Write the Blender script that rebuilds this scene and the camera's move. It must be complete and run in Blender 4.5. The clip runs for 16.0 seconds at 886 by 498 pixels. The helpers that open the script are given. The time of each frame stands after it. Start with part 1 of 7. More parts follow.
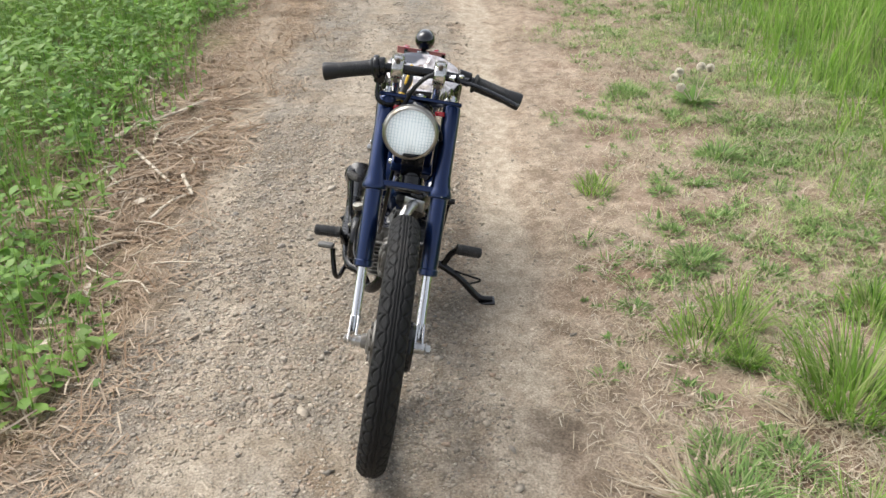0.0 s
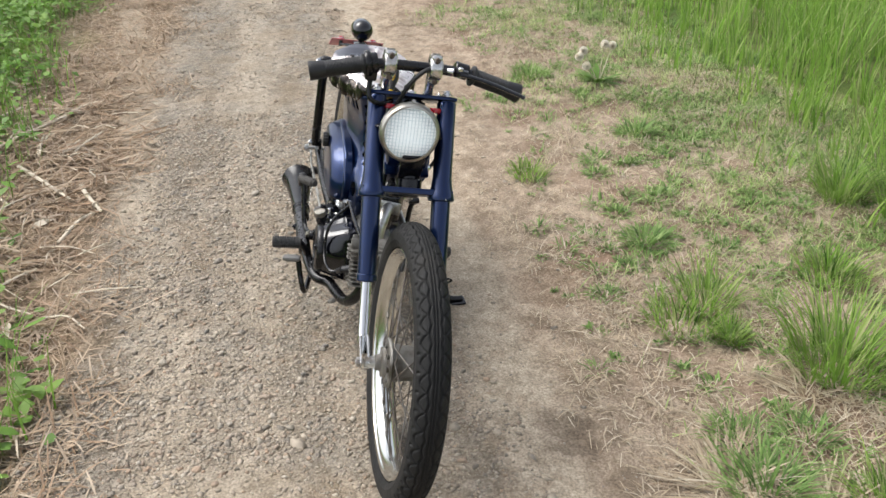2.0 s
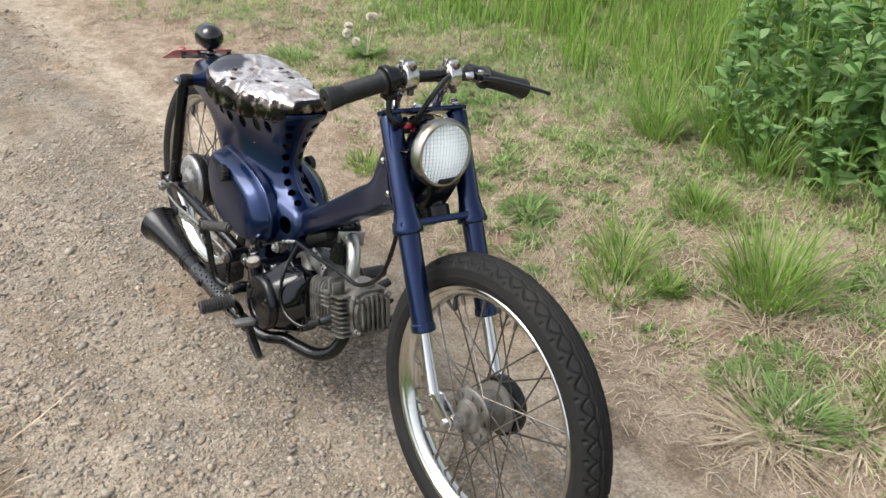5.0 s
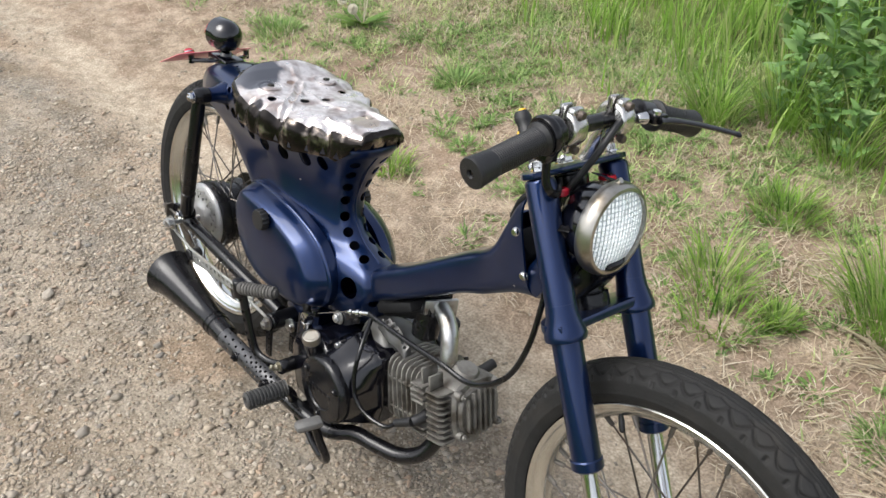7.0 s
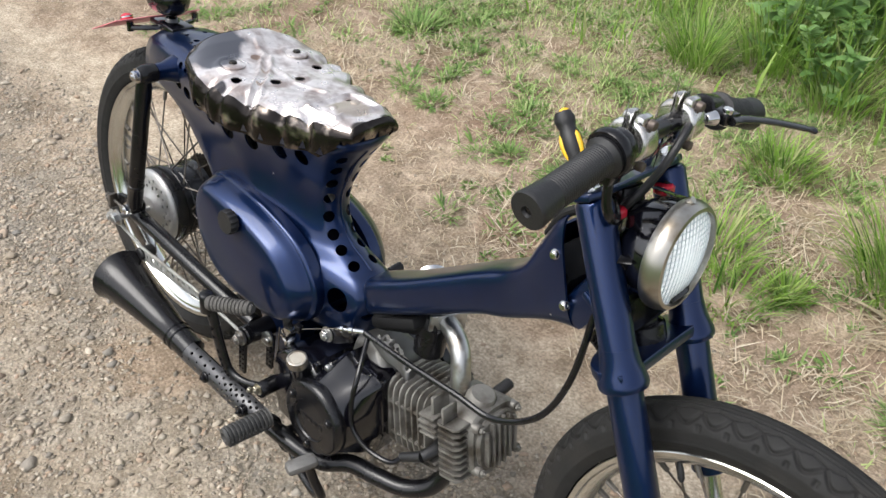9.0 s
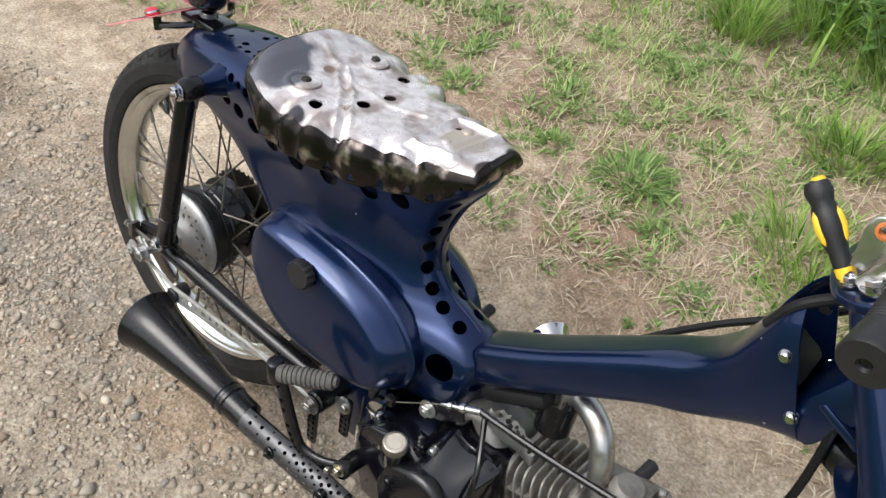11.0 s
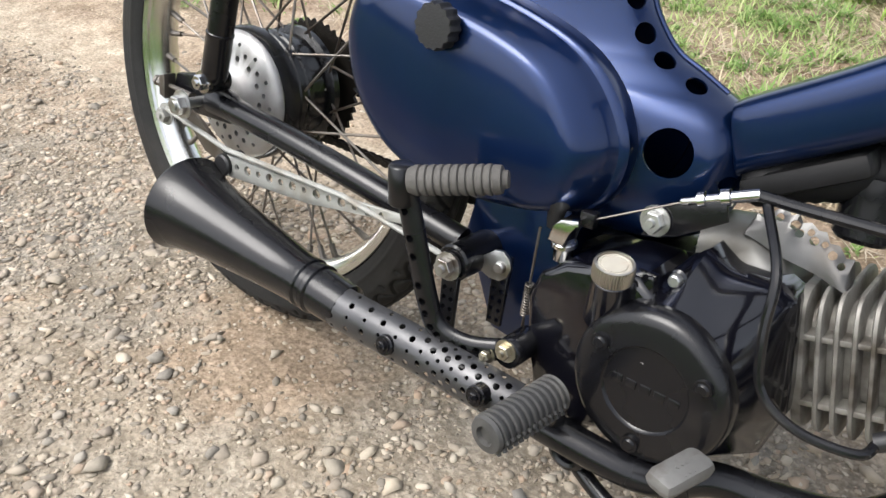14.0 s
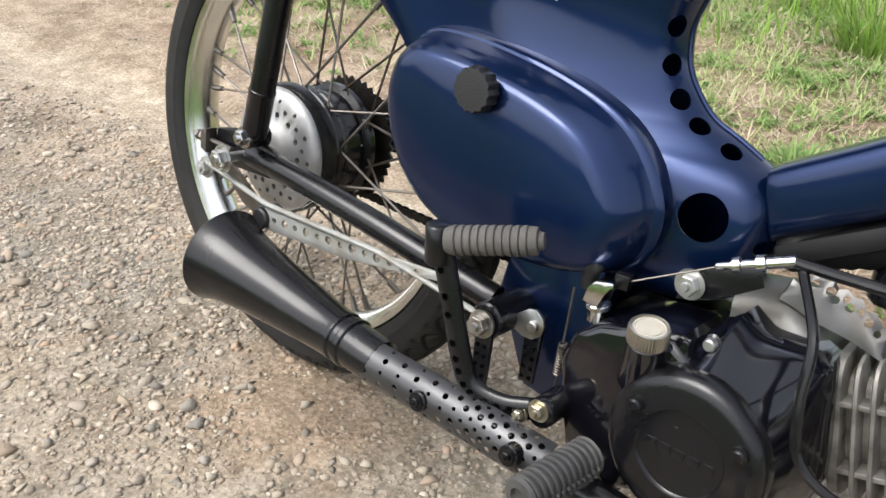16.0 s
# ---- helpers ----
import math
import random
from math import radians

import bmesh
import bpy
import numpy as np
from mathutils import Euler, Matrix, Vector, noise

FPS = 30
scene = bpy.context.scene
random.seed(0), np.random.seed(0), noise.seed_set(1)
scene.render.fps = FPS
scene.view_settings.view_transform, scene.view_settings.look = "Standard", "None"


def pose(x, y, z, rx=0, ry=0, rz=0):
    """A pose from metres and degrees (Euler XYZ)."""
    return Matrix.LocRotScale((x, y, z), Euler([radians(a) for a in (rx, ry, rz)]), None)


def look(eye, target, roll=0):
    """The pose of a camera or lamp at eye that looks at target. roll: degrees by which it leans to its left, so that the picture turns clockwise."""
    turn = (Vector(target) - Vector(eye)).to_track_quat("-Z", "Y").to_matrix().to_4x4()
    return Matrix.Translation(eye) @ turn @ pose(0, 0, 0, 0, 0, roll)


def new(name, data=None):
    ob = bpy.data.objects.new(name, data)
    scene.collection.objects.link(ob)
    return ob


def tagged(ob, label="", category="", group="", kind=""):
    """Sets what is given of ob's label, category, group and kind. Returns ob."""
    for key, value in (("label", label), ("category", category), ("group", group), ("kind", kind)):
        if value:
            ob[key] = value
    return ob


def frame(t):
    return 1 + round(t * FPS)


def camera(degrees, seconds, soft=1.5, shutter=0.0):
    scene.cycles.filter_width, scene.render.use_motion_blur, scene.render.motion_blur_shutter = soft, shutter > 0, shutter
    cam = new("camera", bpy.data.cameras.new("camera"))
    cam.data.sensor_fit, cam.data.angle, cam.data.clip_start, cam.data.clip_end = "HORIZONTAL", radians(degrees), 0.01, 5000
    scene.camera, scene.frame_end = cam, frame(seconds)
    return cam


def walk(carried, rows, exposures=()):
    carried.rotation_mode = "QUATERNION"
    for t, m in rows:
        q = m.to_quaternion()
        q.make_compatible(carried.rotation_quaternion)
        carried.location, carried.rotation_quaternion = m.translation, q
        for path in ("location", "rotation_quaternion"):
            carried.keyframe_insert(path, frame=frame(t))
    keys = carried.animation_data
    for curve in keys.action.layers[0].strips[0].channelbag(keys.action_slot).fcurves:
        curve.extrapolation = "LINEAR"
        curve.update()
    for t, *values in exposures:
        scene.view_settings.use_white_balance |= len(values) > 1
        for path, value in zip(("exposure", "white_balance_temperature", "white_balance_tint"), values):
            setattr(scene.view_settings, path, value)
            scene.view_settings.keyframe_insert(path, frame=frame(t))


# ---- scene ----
cam = camera(54.5, 16.0)
METRES = 3.240
START = pose(2.1476, 0.1979, 1.3458, -27.052, 0.840, 90.340)
ROWS = [
    (0.0, 0.0, 0.0, 0.0, -0.0, 0.0, 0.0),
    (0.5, -0.0091, 0.0025, -0.0008, -0.26, -0.43, 0.1),
    (1.0, -0.029, 0.0198, 0.0043, -2.65, -0.52, 1.46),
    (1.5, -0.0644, 0.0446, 0.015, -5.98, -0.94, 2.93),
    (2.0, -0.1019, 0.0498, 0.0189, -10.01, -1.47, 4.67),
    (2.5, -0.1556, 0.0514, 0.0214, -16.66, -2.56, 7.79),
    (3.0, -0.1913, 0.0664, 0.0284, -20.66, -3.13, 9.64),
    (5.5, -0.2942, 0.2425, 0.1167, -35.48, -8.62, 15.77),
    (6.0, -0.2722, 0.2853, 0.1378, -33.45, -8.63, 14.44),
    (6.5, -0.2617, 0.3184, 0.1502, -34.07, -10.37, 15.17),
    (7.0, -0.2661, 0.3585, 0.1671, -38.46, -13.21, 16.56),
    (7.5, -0.2712, 0.3828, 0.175, -41.44, -15.45, 16.02),
    (8.0, -0.2626, 0.3965, 0.1801, -42.32, -17.03, 16.11),
    (10.5, -0.2223, 0.5034, 0.2297, -46.1, -23.51, 17.3),
    (11.0, -0.2233, 0.5357, 0.2335, -47.06, -24.6, 16.8),
    (11.5, -0.2044, 0.57, 0.2311, -46.02, -23.97, 17.1),
    (12.0, -0.1965, 0.6065, 0.2017, -48.29, -23.8, 18.06),
    (12.5, -0.2035, 0.645, 0.1505, -51.61, -21.61, 18.36),
    (13.0, -0.2192, 0.6596, 0.1173, -52.24, -18.12, 18.93),
    (13.5, -0.2288, 0.666, 0.1068, -50.79, -16.64, 19.23),
    (14.0, -0.2324, 0.6633, 0.1058, -47.95, -14.95, 19.77),
    (14.5, -0.235, 0.6621, 0.1079, -46.48, -13.13, 19.71),
    (15.0, -0.2354, 0.6623, 0.1083, -46.05, -12.13, 19.6),
    (15.5, -0.2349, 0.6628, 0.1101, -45.97, -11.68, 19.43),
    (16.0, -0.2352, 0.6631, 0.1108, -46.14, -11.34, 19.13),
]
walk(cam, [(t, START @ pose(METRES * x, METRES * y, METRES * z, 90 + pitch, roll, yaw)) for t, x, y, z, yaw, pitch, roll in ROWS],
     [(0.0, 0.87), (2.0, 0.82), (5.5, 0.81), (8.0, 0.92), (11.0, 0.82), (12.0, 0.87), (12.7, 1.11), (13.3, 1.24), (14.5, 1.22), (16.0, 1.17)])

# ---- world, sun, exposure ----
world = bpy.data.worlds.new("overcast_sky")
scene.world = world
world.use_nodes = True
wn = world.node_tree.nodes
sky = wn.new("ShaderNodeTexSky")
sky.sky_type = "NISHITA"
sky.sun_disc = False
sky.sun_elevation, sky.sun_rotation = radians(56), radians(200)
sky.air_density, sky.dust_density, sky.ozone_density = 1.0, 4.0, 2.5
haze = wn.new("ShaderNodeHueSaturation")
haze.inputs["Saturation"].default_value = 0.35
world.node_tree.links.new(sky.outputs[0], haze.inputs["Color"])
world.node_tree.links.new(haze.outputs[0], wn["Background"].inputs[0])
wn["Background"].inputs[1].default_value = 0.15
sun = new("sun", bpy.data.lights.new("sun", "SUN"))
sun.data.energy, sun.data.angle, sun.data.color = 1.1, radians(35), (1.0, 0.985, 0.95)
sun.matrix_world = look((-1.6, -2.2, 4.0), (0, 0, 0))
scene.view_settings.exposure = 0.95


# ---- materials ----
def material(name, color, rough=0.5, metal=0.0, coat=0.0, vary=0.25, scale=40.0, bump=0.1, bump_scale=200.0, spec=0.5,
             tint=None, tint_scale=6.0, tint_low=0.5, tint_high=0.7, rough_vary=0.15, island=None, random_ob=None, thin=0.0):
    """A principled surface with colour variation at two scales, uneven gloss and fine relief."""
    m = bpy.data.materials.new(name)
    m.use_nodes = True
    nt = m.node_tree
    n, lk = nt.nodes, nt.links.new
    b = n["Principled BSDF"]
    co = n.new("ShaderNodeTexCoord")
    src = co.outputs["Object"]
    base = n.new("ShaderNodeRGB")
    base.outputs[0].default_value = (*color, 1)
    col = base.outputs[0]
    if island:
        geo = n.new("ShaderNodeNewGeometry")
        ramp = n.new("ShaderNodeValToRGB")
        ramp.color_ramp.interpolation = "LINEAR"
        els = ramp.color_ramp.elements
        while len(els) < len(island):
            els.new(0.5)
        for i, c in enumerate(island):
            els[i].position = i / (len(island) - 1)
            els[i].color = (*c, 1)
        if random_ob:
            info = n.new("ShaderNodeObjectInfo")
            lk(info.outputs["Random"], ramp.inputs[0])
        else:
            lk(geo.outputs["Random Per Island"], ramp.inputs[0])
        col = ramp.outputs[0]
    if tint:
        tn = n.new("ShaderNodeTexNoise")
        tn.inputs["Scale"].default_value = tint_scale
        tn.inputs["Detail"].default_value = 6
        lk(src, tn.inputs["Vector"])
        mr = n.new("ShaderNodeMapRange")
        mr.inputs[1].default_value, mr.inputs[2].default_value = tint_low, tint_high
        lk(tn.outputs[0], mr.inputs[0])
        mx = n.new("ShaderNodeMix")
        mx.data_type = "RGBA"
        lk(mr.outputs[0], mx.inputs[0])
        lk(col, mx.inputs[6])
        mx.inputs[7].default_value = (*tint, 1)
        col = mx.outputs[2]
    if vary:
        vn = n.new("ShaderNodeTexNoise")
        vn.inputs["Scale"].default_value = scale
        vn.inputs["Detail"].default_value = 5
        lk(src, vn.inputs["Vector"])
        hv = n.new("ShaderNodeMapRange")
        hv.inputs[3].default_value, hv.inputs[4].default_value = 1 - vary, 1 + vary
        lk(vn.outputs[0], hv.inputs[0])
        mul = n.new("ShaderNodeMix")
        mul.data_type, mul.blend_type = "RGBA", "MULTIPLY"
        mul.inputs[0].default_value = 1
        lk(col, mul.inputs[6])
        lk(hv.outputs[0], mul.inputs[7])
        col = mul.outputs[2]
    lk(col, b.inputs["Base Color"])
    if thin:
        tr = n.new("ShaderNodeBsdfTranslucent")
        lk(col, tr.inputs[0])
        ms = n.new("ShaderNodeMixShader")
        ms.inputs[0].default_value = thin
        lk(b.outputs[0], ms.inputs[1])
        lk(tr.outputs[0], ms.inputs[2])
        lk(ms.outputs[0], n["Material Output"].inputs[0])
    rn = n.new("ShaderNodeTexNoise")
    rn.inputs["Scale"].default_value = scale * 0.6
    rn.inputs["Detail"].default_value = 4
    lk(src, rn.inputs["Vector"])
    rr = n.new("ShaderNodeMapRange")
    rr.inputs[3].default_value, rr.inputs[4].default_value = max(0.02, rough - rough_vary), min(1, rough + rough_vary)
    lk(rn.outputs[0], rr.inputs[0])
    lk(rr.outputs[0], b.inputs["Roughness"])
    b.inputs["Metallic"].default_value = metal
    b.inputs["Coat Weight"].default_value = coat
    b.inputs["Coat Roughness"].default_value = 0.1
    b.inputs["Specular IOR Level"].default_value = spec
    if bump:
        bn = n.new("ShaderNodeTexNoise")
        bn.inputs["Scale"].default_value = bump_scale
        bn.inputs["Detail"].default_value = 6
        lk(src, bn.inputs["Vector"])
        bp = n.new("ShaderNodeBump")
        bp.inputs["Strength"].default_value = bump
        bp.inputs["Distance"].default_value = 0.002
        lk(bn.outputs[0], bp.inputs["Height"])
        lk(bp.outputs[0], b.inputs["Normal"])
    return m


BLUE = material("navy_metallic_paint", (0.0050, 0.0185, 0.072), 0.31, 0.76, 0.65, vary=0.15, scale=12, bump=0.02, bump_scale=30, tint=(0.0042, 0.0150, 0.057), tint_scale=5, rough_vary=0.1, spec=0.2)


def add_chips(m, scale, size, share, tone):
    """Sparse small chips where the paint is knocked off to bare primer."""
    nt = m.node_tree
    n, lk = nt.nodes, nt.links.new
    b = n["Principled BSDF"]
    old = b.inputs["Base Color"].links[0].from_socket
    co = n.new("ShaderNodeTexCoord")
    wob = n.new("ShaderNodeTexNoise")
    wob.inputs["Scale"].default_value = scale * 9
    vm = n.new("ShaderNodeMix")
    vm.data_type = "VECTOR"
    vm.inputs[0].default_value = 0.004
    lk(co.outputs["Object"], wob.inputs["Vector"])
    lk(co.outputs["Object"], vm.inputs[4])
    lk(wob.outputs["Color"], vm.inputs[5])
    vor = n.new("ShaderNodeTexVoronoi")
    vor.inputs["Scale"].default_value = scale
    lk(vm.outputs[1], vor.inputs["Vector"])
    near = n.new("ShaderNodeMath")
    near.operation = "LESS_THAN"
    near.inputs[1].default_value = size
    lk(vor.outputs["Distance"], near.inputs[0])
    sep = n.new("ShaderNodeSeparateColor")
    lk(vor.outputs["Color"], sep.inputs[0])
    few = n.new("ShaderNodeMath")
    few.operation = "LESS_THAN"
    few.inputs[1].default_value = share
    lk(sep.outputs[0], few.inputs[0])
    both = n.new("ShaderNodeMath")
    both.operation = "MULTIPLY"
    lk(near.outputs[0], both.inputs[0])
    lk(few.outputs[0], both.inputs[1])
    mx = n.new("ShaderNodeMix")
    mx.data_type = "RGBA"
    lk(both.outputs[0], mx.inputs[0])
    lk(old, mx.inputs[6])
    mx.inputs[7].default_value = (*tone, 1)
    lk(mx.outputs[2], b.inputs["Base Color"])


add_chips(BLUE, 26, 0.05, 0.4, (0.42, 0.43, 0.45))
BLACK = material("satin_black_paint", (0.005, 0.005, 0.0062), 0.26, 0, 0.22, vary=0.3, scale=25, bump=0.05, tint=(0.022, 0.020, 0.018), tint_scale=18, tint_low=0.6, tint_high=0.78, spec=0.3)
GLOSS = material("gloss_black_paint", (0.003, 0.003, 0.005), 0.12, 0, 0.5, vary=0.3, scale=20, bump=0.03, bump_scale=60, rough_vary=0.1)
add_chips(BLACK, 34, 0.05, 0.3, (0.40, 0.39, 0.37))
RUBBER = material("tyre_rubber", (0.015, 0.0148, 0.0145), 0.7, vary=0.35, scale=60, bump=0.25, bump_scale=350, tint=(0.035, 0.031, 0.026), tint_scale=9, tint_low=0.55, tint_high=0.85, spec=0.25)
GRIP = material("grip_rubber", (0.010, 0.010, 0.011), 0.5, vary=0.3, scale=60, bump=0.2, bump_scale=500)
PEG = material("worn_grey_rubber", (0.066, 0.062, 0.057), 0.75, vary=0.35, scale=50, bump=0.25, bump_scale=400)
SLEEVE = material("dusty_black_rubber", (0.034, 0.034, 0.034), 0.65, vary=0.35, scale=50, bump=0.25, bump_scale=400, tint=(0.06, 0.057, 0.052), tint_scale=25)
CHROME = material("chrome", (0.62, 0.62, 0.62), 0.12, 1, vary=0.1, scale=30, bump=0.01, rough_vary=0.07)
RIM = material("polished_rim", (0.68, 0.68, 0.65), 0.2, 1, vary=0.15, scale=20, bump=0.03, tint=(0.42, 0.39, 0.34), tint_scale=14, tint_low=0.55, tint_high=0.75)
STEEL = material("zinc_steel", (0.5, 0.5, 0.49), 0.38, 1, vary=0.25, scale=60, bump=0.08, tint=(0.28, 0.24, 0.2), tint_scale=40)
SPOKE = material("dull_spoke_steel", (0.17, 0.155, 0.14), 0.5, 1, vary=0.25, scale=60, bump=0.05, tint=(0.12, 0.09, 0.07), tint_scale=30)
CAST = material("weathered_cast_aluminium", (0.205, 0.196, 0.178), 0.55, 0.5, vary=0.3, scale=60, bump=0.3, bump_scale=260, tint=(0.065, 0.055, 0.043), tint_scale=28, tint_low=0.46, tint_high=0.66)
ALLOY = material("smooth_cast_alloy", (0.24, 0.237, 0.228), 0.45, 0.5, vary=0.25, scale=30, bump=0.1, bump_scale=120, tint=(0.13, 0.12, 0.105), tint_scale=16)
SHEET = material("torn_alloy_sheet", (0.115, 0.113, 0.11), 0.4, 0.7, vary=0.3, scale=40, bump=0.15, bump_scale=90, tint=(0.10, 0.09, 0.08), tint_scale=25)
PAD = material("worn_pedal_steel", (0.16, 0.157, 0.15), 0.6, 0.5, vary=0.3, scale=60, bump=0.2, tint=(0.09, 0.08, 0.07), tint_scale=60)
DIAL = material("yellowed_dial_plastic", (0.36, 0.335, 0.285), 0.35, vary=0.15, scale=90, bump=0.02, tint=(0.35, 0.29, 0.22), tint_scale=60, tint_low=0.55, tint_high=0.8)
NICKEL = material("tarnished_nickel", (0.42, 0.40, 0.36), 0.33, 1, vary=0.2, scale=30, bump=0.05, tint=(0.22, 0.18, 0.13), tint_scale=22)
CLAMP = material("polished_forged_alloy", (0.60, 0.59, 0.57), 0.24, 0.95, vary=0.2, scale=40, bump=0.06, tint=(0.40, 0.37, 0.33), tint_scale=30)
RUST = material("rusty_screw_steel", (0.11, 0.088, 0.075), 0.5, 0.6, vary=0.35, scale=90, bump=0.15)
BRUSHED = material("brushed_alloy", (0.40, 0.40, 0.40), 0.48, 0.75, vary=0.15, scale=60, bump=0.05, tint=(0.28, 0.27, 0.26), tint_scale=20)
BRASS = material("yellow_zinc", (0.42, 0.39, 0.31), 0.35, 1, vary=0.2, scale=60, bump=0.03)
SILVER = material("dull_silver_paint", (0.30, 0.30, 0.28), 0.5, 0.3, vary=0.25, scale=50, bump=0.1, tint=(0.22, 0.20, 0.17), tint_scale=30)
SHIELD = material("scuffed_grey_steel", (0.07, 0.07, 0.073), 0.34, 0.7, vary=0.3, scale=40, bump=0.06, tint=(0.03, 0.03, 0.032), tint_scale=10)
CHAIN = material("oily_chain_steel", (0.022, 0.019, 0.016), 0.5, 0.7, vary=0.4, scale=90, bump=0.1)
RED = material("red_reflector", (0.45, 0.015, 0.03), 0.2, 0, 0.4, vary=0.1, scale=40, bump=0)
PINK = material("pink_plate_paint", (0.75, 0.22, 0.26), 0.4, 0, vary=0.12, scale=20, bump=0.02)
WHITE = material("white_plastic", (0.75, 0.74, 0.70), 0.4, vary=0.1, scale=40, bump=0.02)
YELLOW = material("yellow_rubber", (0.75, 0.46, 0.02), 0.5, vary=0.12, scale=60, bump=0.05)
DARK = material("grimy_black_rubber", (0.007, 0.007, 0.0075), 0.6, vary=0.3, scale=40, bump=0.1, spec=0.25)
PAN = material("bare_dented_steel", (0.78, 0.735, 0.715), 0.31, 0.75, vary=0.22, scale=60, bump=0.16, bump_scale=60, tint=(0.37, 0.305, 0.285), tint_scale=36, tint_low=0.46, tint_high=0.68, rough_vary=0.16)
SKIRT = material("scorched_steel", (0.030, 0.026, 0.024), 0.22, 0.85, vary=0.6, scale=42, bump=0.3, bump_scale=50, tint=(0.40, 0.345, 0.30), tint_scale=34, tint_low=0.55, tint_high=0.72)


def add_spot(m, at, rad, tone):
    """One uneven patch of another tone on bare metal, heat stains among them."""
    nt = m.node_tree
    n, lk = nt.nodes, nt.links.new
    b = n["Principled BSDF"]
    old = b.inputs["Base Color"].links[0].from_socket
    co = n.new("ShaderNodeTexCoord")
    tex = n.new("ShaderNodeTexNoise")
    tex.inputs["Scale"].default_value = 30
    lk(co.outputs["Object"], tex.inputs["Vector"])
    far = n.new("ShaderNodeVectorMath")
    far.operation = "DISTANCE"
    lk(co.outputs["Object"], far.inputs[0])
    far.inputs[1].default_value = at
    add = n.new("ShaderNodeMath")
    add.operation = "MULTIPLY_ADD"
    lk(tex.outputs[0], add.inputs[0])
    add.inputs[1].default_value = rad * 0.9
    lk(far.outputs["Value"], add.inputs[2])
    mr = n.new("ShaderNodeMapRange")
    mr.inputs[1].default_value, mr.inputs[2].default_value = rad * 1.5, rad * 1.3
    lk(add.outputs[0], mr.inputs[0])
    mx = n.new("ShaderNodeMix")
    mx.data_type = "RGBA"
    lk(mr.outputs[0], mx.inputs[0])
    lk(old, mx.inputs[6])
    mx.inputs[7].default_value = (*tone, 1)
    lk(mx.outputs[2], b.inputs["Base Color"])


# grey patch at the rear right corner
add_spot(PAN, (-0.497, -0.065, 0.668), 0.058, (0.15, 0.155, 0.175))
add_spot(PAN, (-0.176, -0.030, 0.655), 0.017, (0.07, 0.062, 0.056))
add_spot(PAN, (-0.176, 0.022, 0.655), 0.015, (0.07, 0.062, 0.056))
add_spot(PAN, (-0.452, -0.010, 0.655), 0.010, (0.26, 0.18, 0.14))
add_spot(PAN, (-0.405, -0.024, 0.655), 0.007, (0.46, 0.36, 0.30))
add_spot(PAN, (-0.372, -0.058, 0.655), 0.007, (0.46, 0.36, 0.30))
# darker patches along the dented right edge
add_spot(PAN, (-0.345, -0.108, 0.645), 0.014, (0.10, 0.095, 0.10))
add_spot(PAN, (-0.292, -0.094, 0.645), 0.014, (0.22, 0.15, 0.15))
add_spot(PAN, (-0.405, -0.112, 0.645), 0.015, (0.09, 0.085, 0.09))
add_spot(PAN, (-0.23, -0.005, 0.655), 0.030, (0.55, 0.48, 0.41))
GLASS = material("milky_lamp_glass", (0.90, 0.92, 0.92), 0.1, vary=0.03, bump=0.0, thin=0.75, coat=0.6, rough_vary=0.02)
REFLECTOR = material("lamp_reflector", (0.90, 0.93, 0.94), 0.5, 0.35, vary=0.03, bump=0, rough_vary=0.03)
BULB = bpy.data.materials.new("lit_bulb")
BULB.use_nodes = True
bb = BULB.node_tree.nodes["Principled BSDF"]
bb.inputs["Emission Color"].default_value = (0.97, 0.98, 0.98, 1)
bb.inputs["Emission Strength"].default_value = 5.0
STONE = material("gravel_stone", (0.3, 0.3, 0.3), 0.88, vary=0.25, scale=90, bump=0.3, bump_scale=300,
                 island=[(0.345, 0.290, 0.220), (0.255, 0.216, 0.170), (0.41, 0.350, 0.270), (0.175, 0.155, 0.128), (0.33, 0.268, 0.195), (0.46, 0.405, 0.325), (0.275, 0.236, 0.188), (0.35, 0.252, 0.175), (0.31, 0.274, 0.225)])
STONE_ONE = material("loose_stone", (0.3, 0.3, 0.3), 0.85, vary=0.25, scale=90, bump=0.3, bump_scale=300, random_ob=True,
                     island=[(0.30, 0.262, 0.205), (0.205, 0.185, 0.158), (0.37, 0.328, 0.262), (0.19, 0.178, 0.160), (0.40, 0.358, 0.295), (0.275, 0.240, 0.19), (0.31, 0.235, 0.175), (0.25, 0.225, 0.19)])
GRASS = material("green_grass", (0.1, 0.2, 0.03), 0.6, vary=0.2, scale=8, bump=0, spec=0.3, tint=(0.24, 0.40, 0.07), tint_scale=2.2, tint_low=0.45, tint_high=0.7,
                 thin=0.5, island=[(0.18, 0.34, 0.045), (0.31, 0.50, 0.09), (0.05, 0.125, 0.018), (0.42, 0.55, 0.16), (0.22, 0.42, 0.055), (0.50, 0.51, 0.25), (0.09, 0.21, 0.027)])
SHORT = material("short_green_grass", (0.1, 0.2, 0.03), 0.65, vary=0.2, scale=8, bump=0, spec=0.3,
                 thin=0.4, island=[(0.15, 0.265, 0.07), (0.26, 0.40, 0.12), (0.08, 0.155, 0.042), (0.37, 0.46, 0.19), (0.19, 0.33, 0.085)])
PALE = material("pale_green_grass", (0.1, 0.2, 0.03), 0.65, vary=0.2, scale=8, bump=0, spec=0.3, thin=0.4,
                island=[(0.31, 0.42, 0.15), (0.48, 0.56, 0.24), (0.20, 0.29, 0.10), (0.50, 0.56, 0.26), (0.35, 0.49, 0.16), (0.56, 0.56, 0.31)])
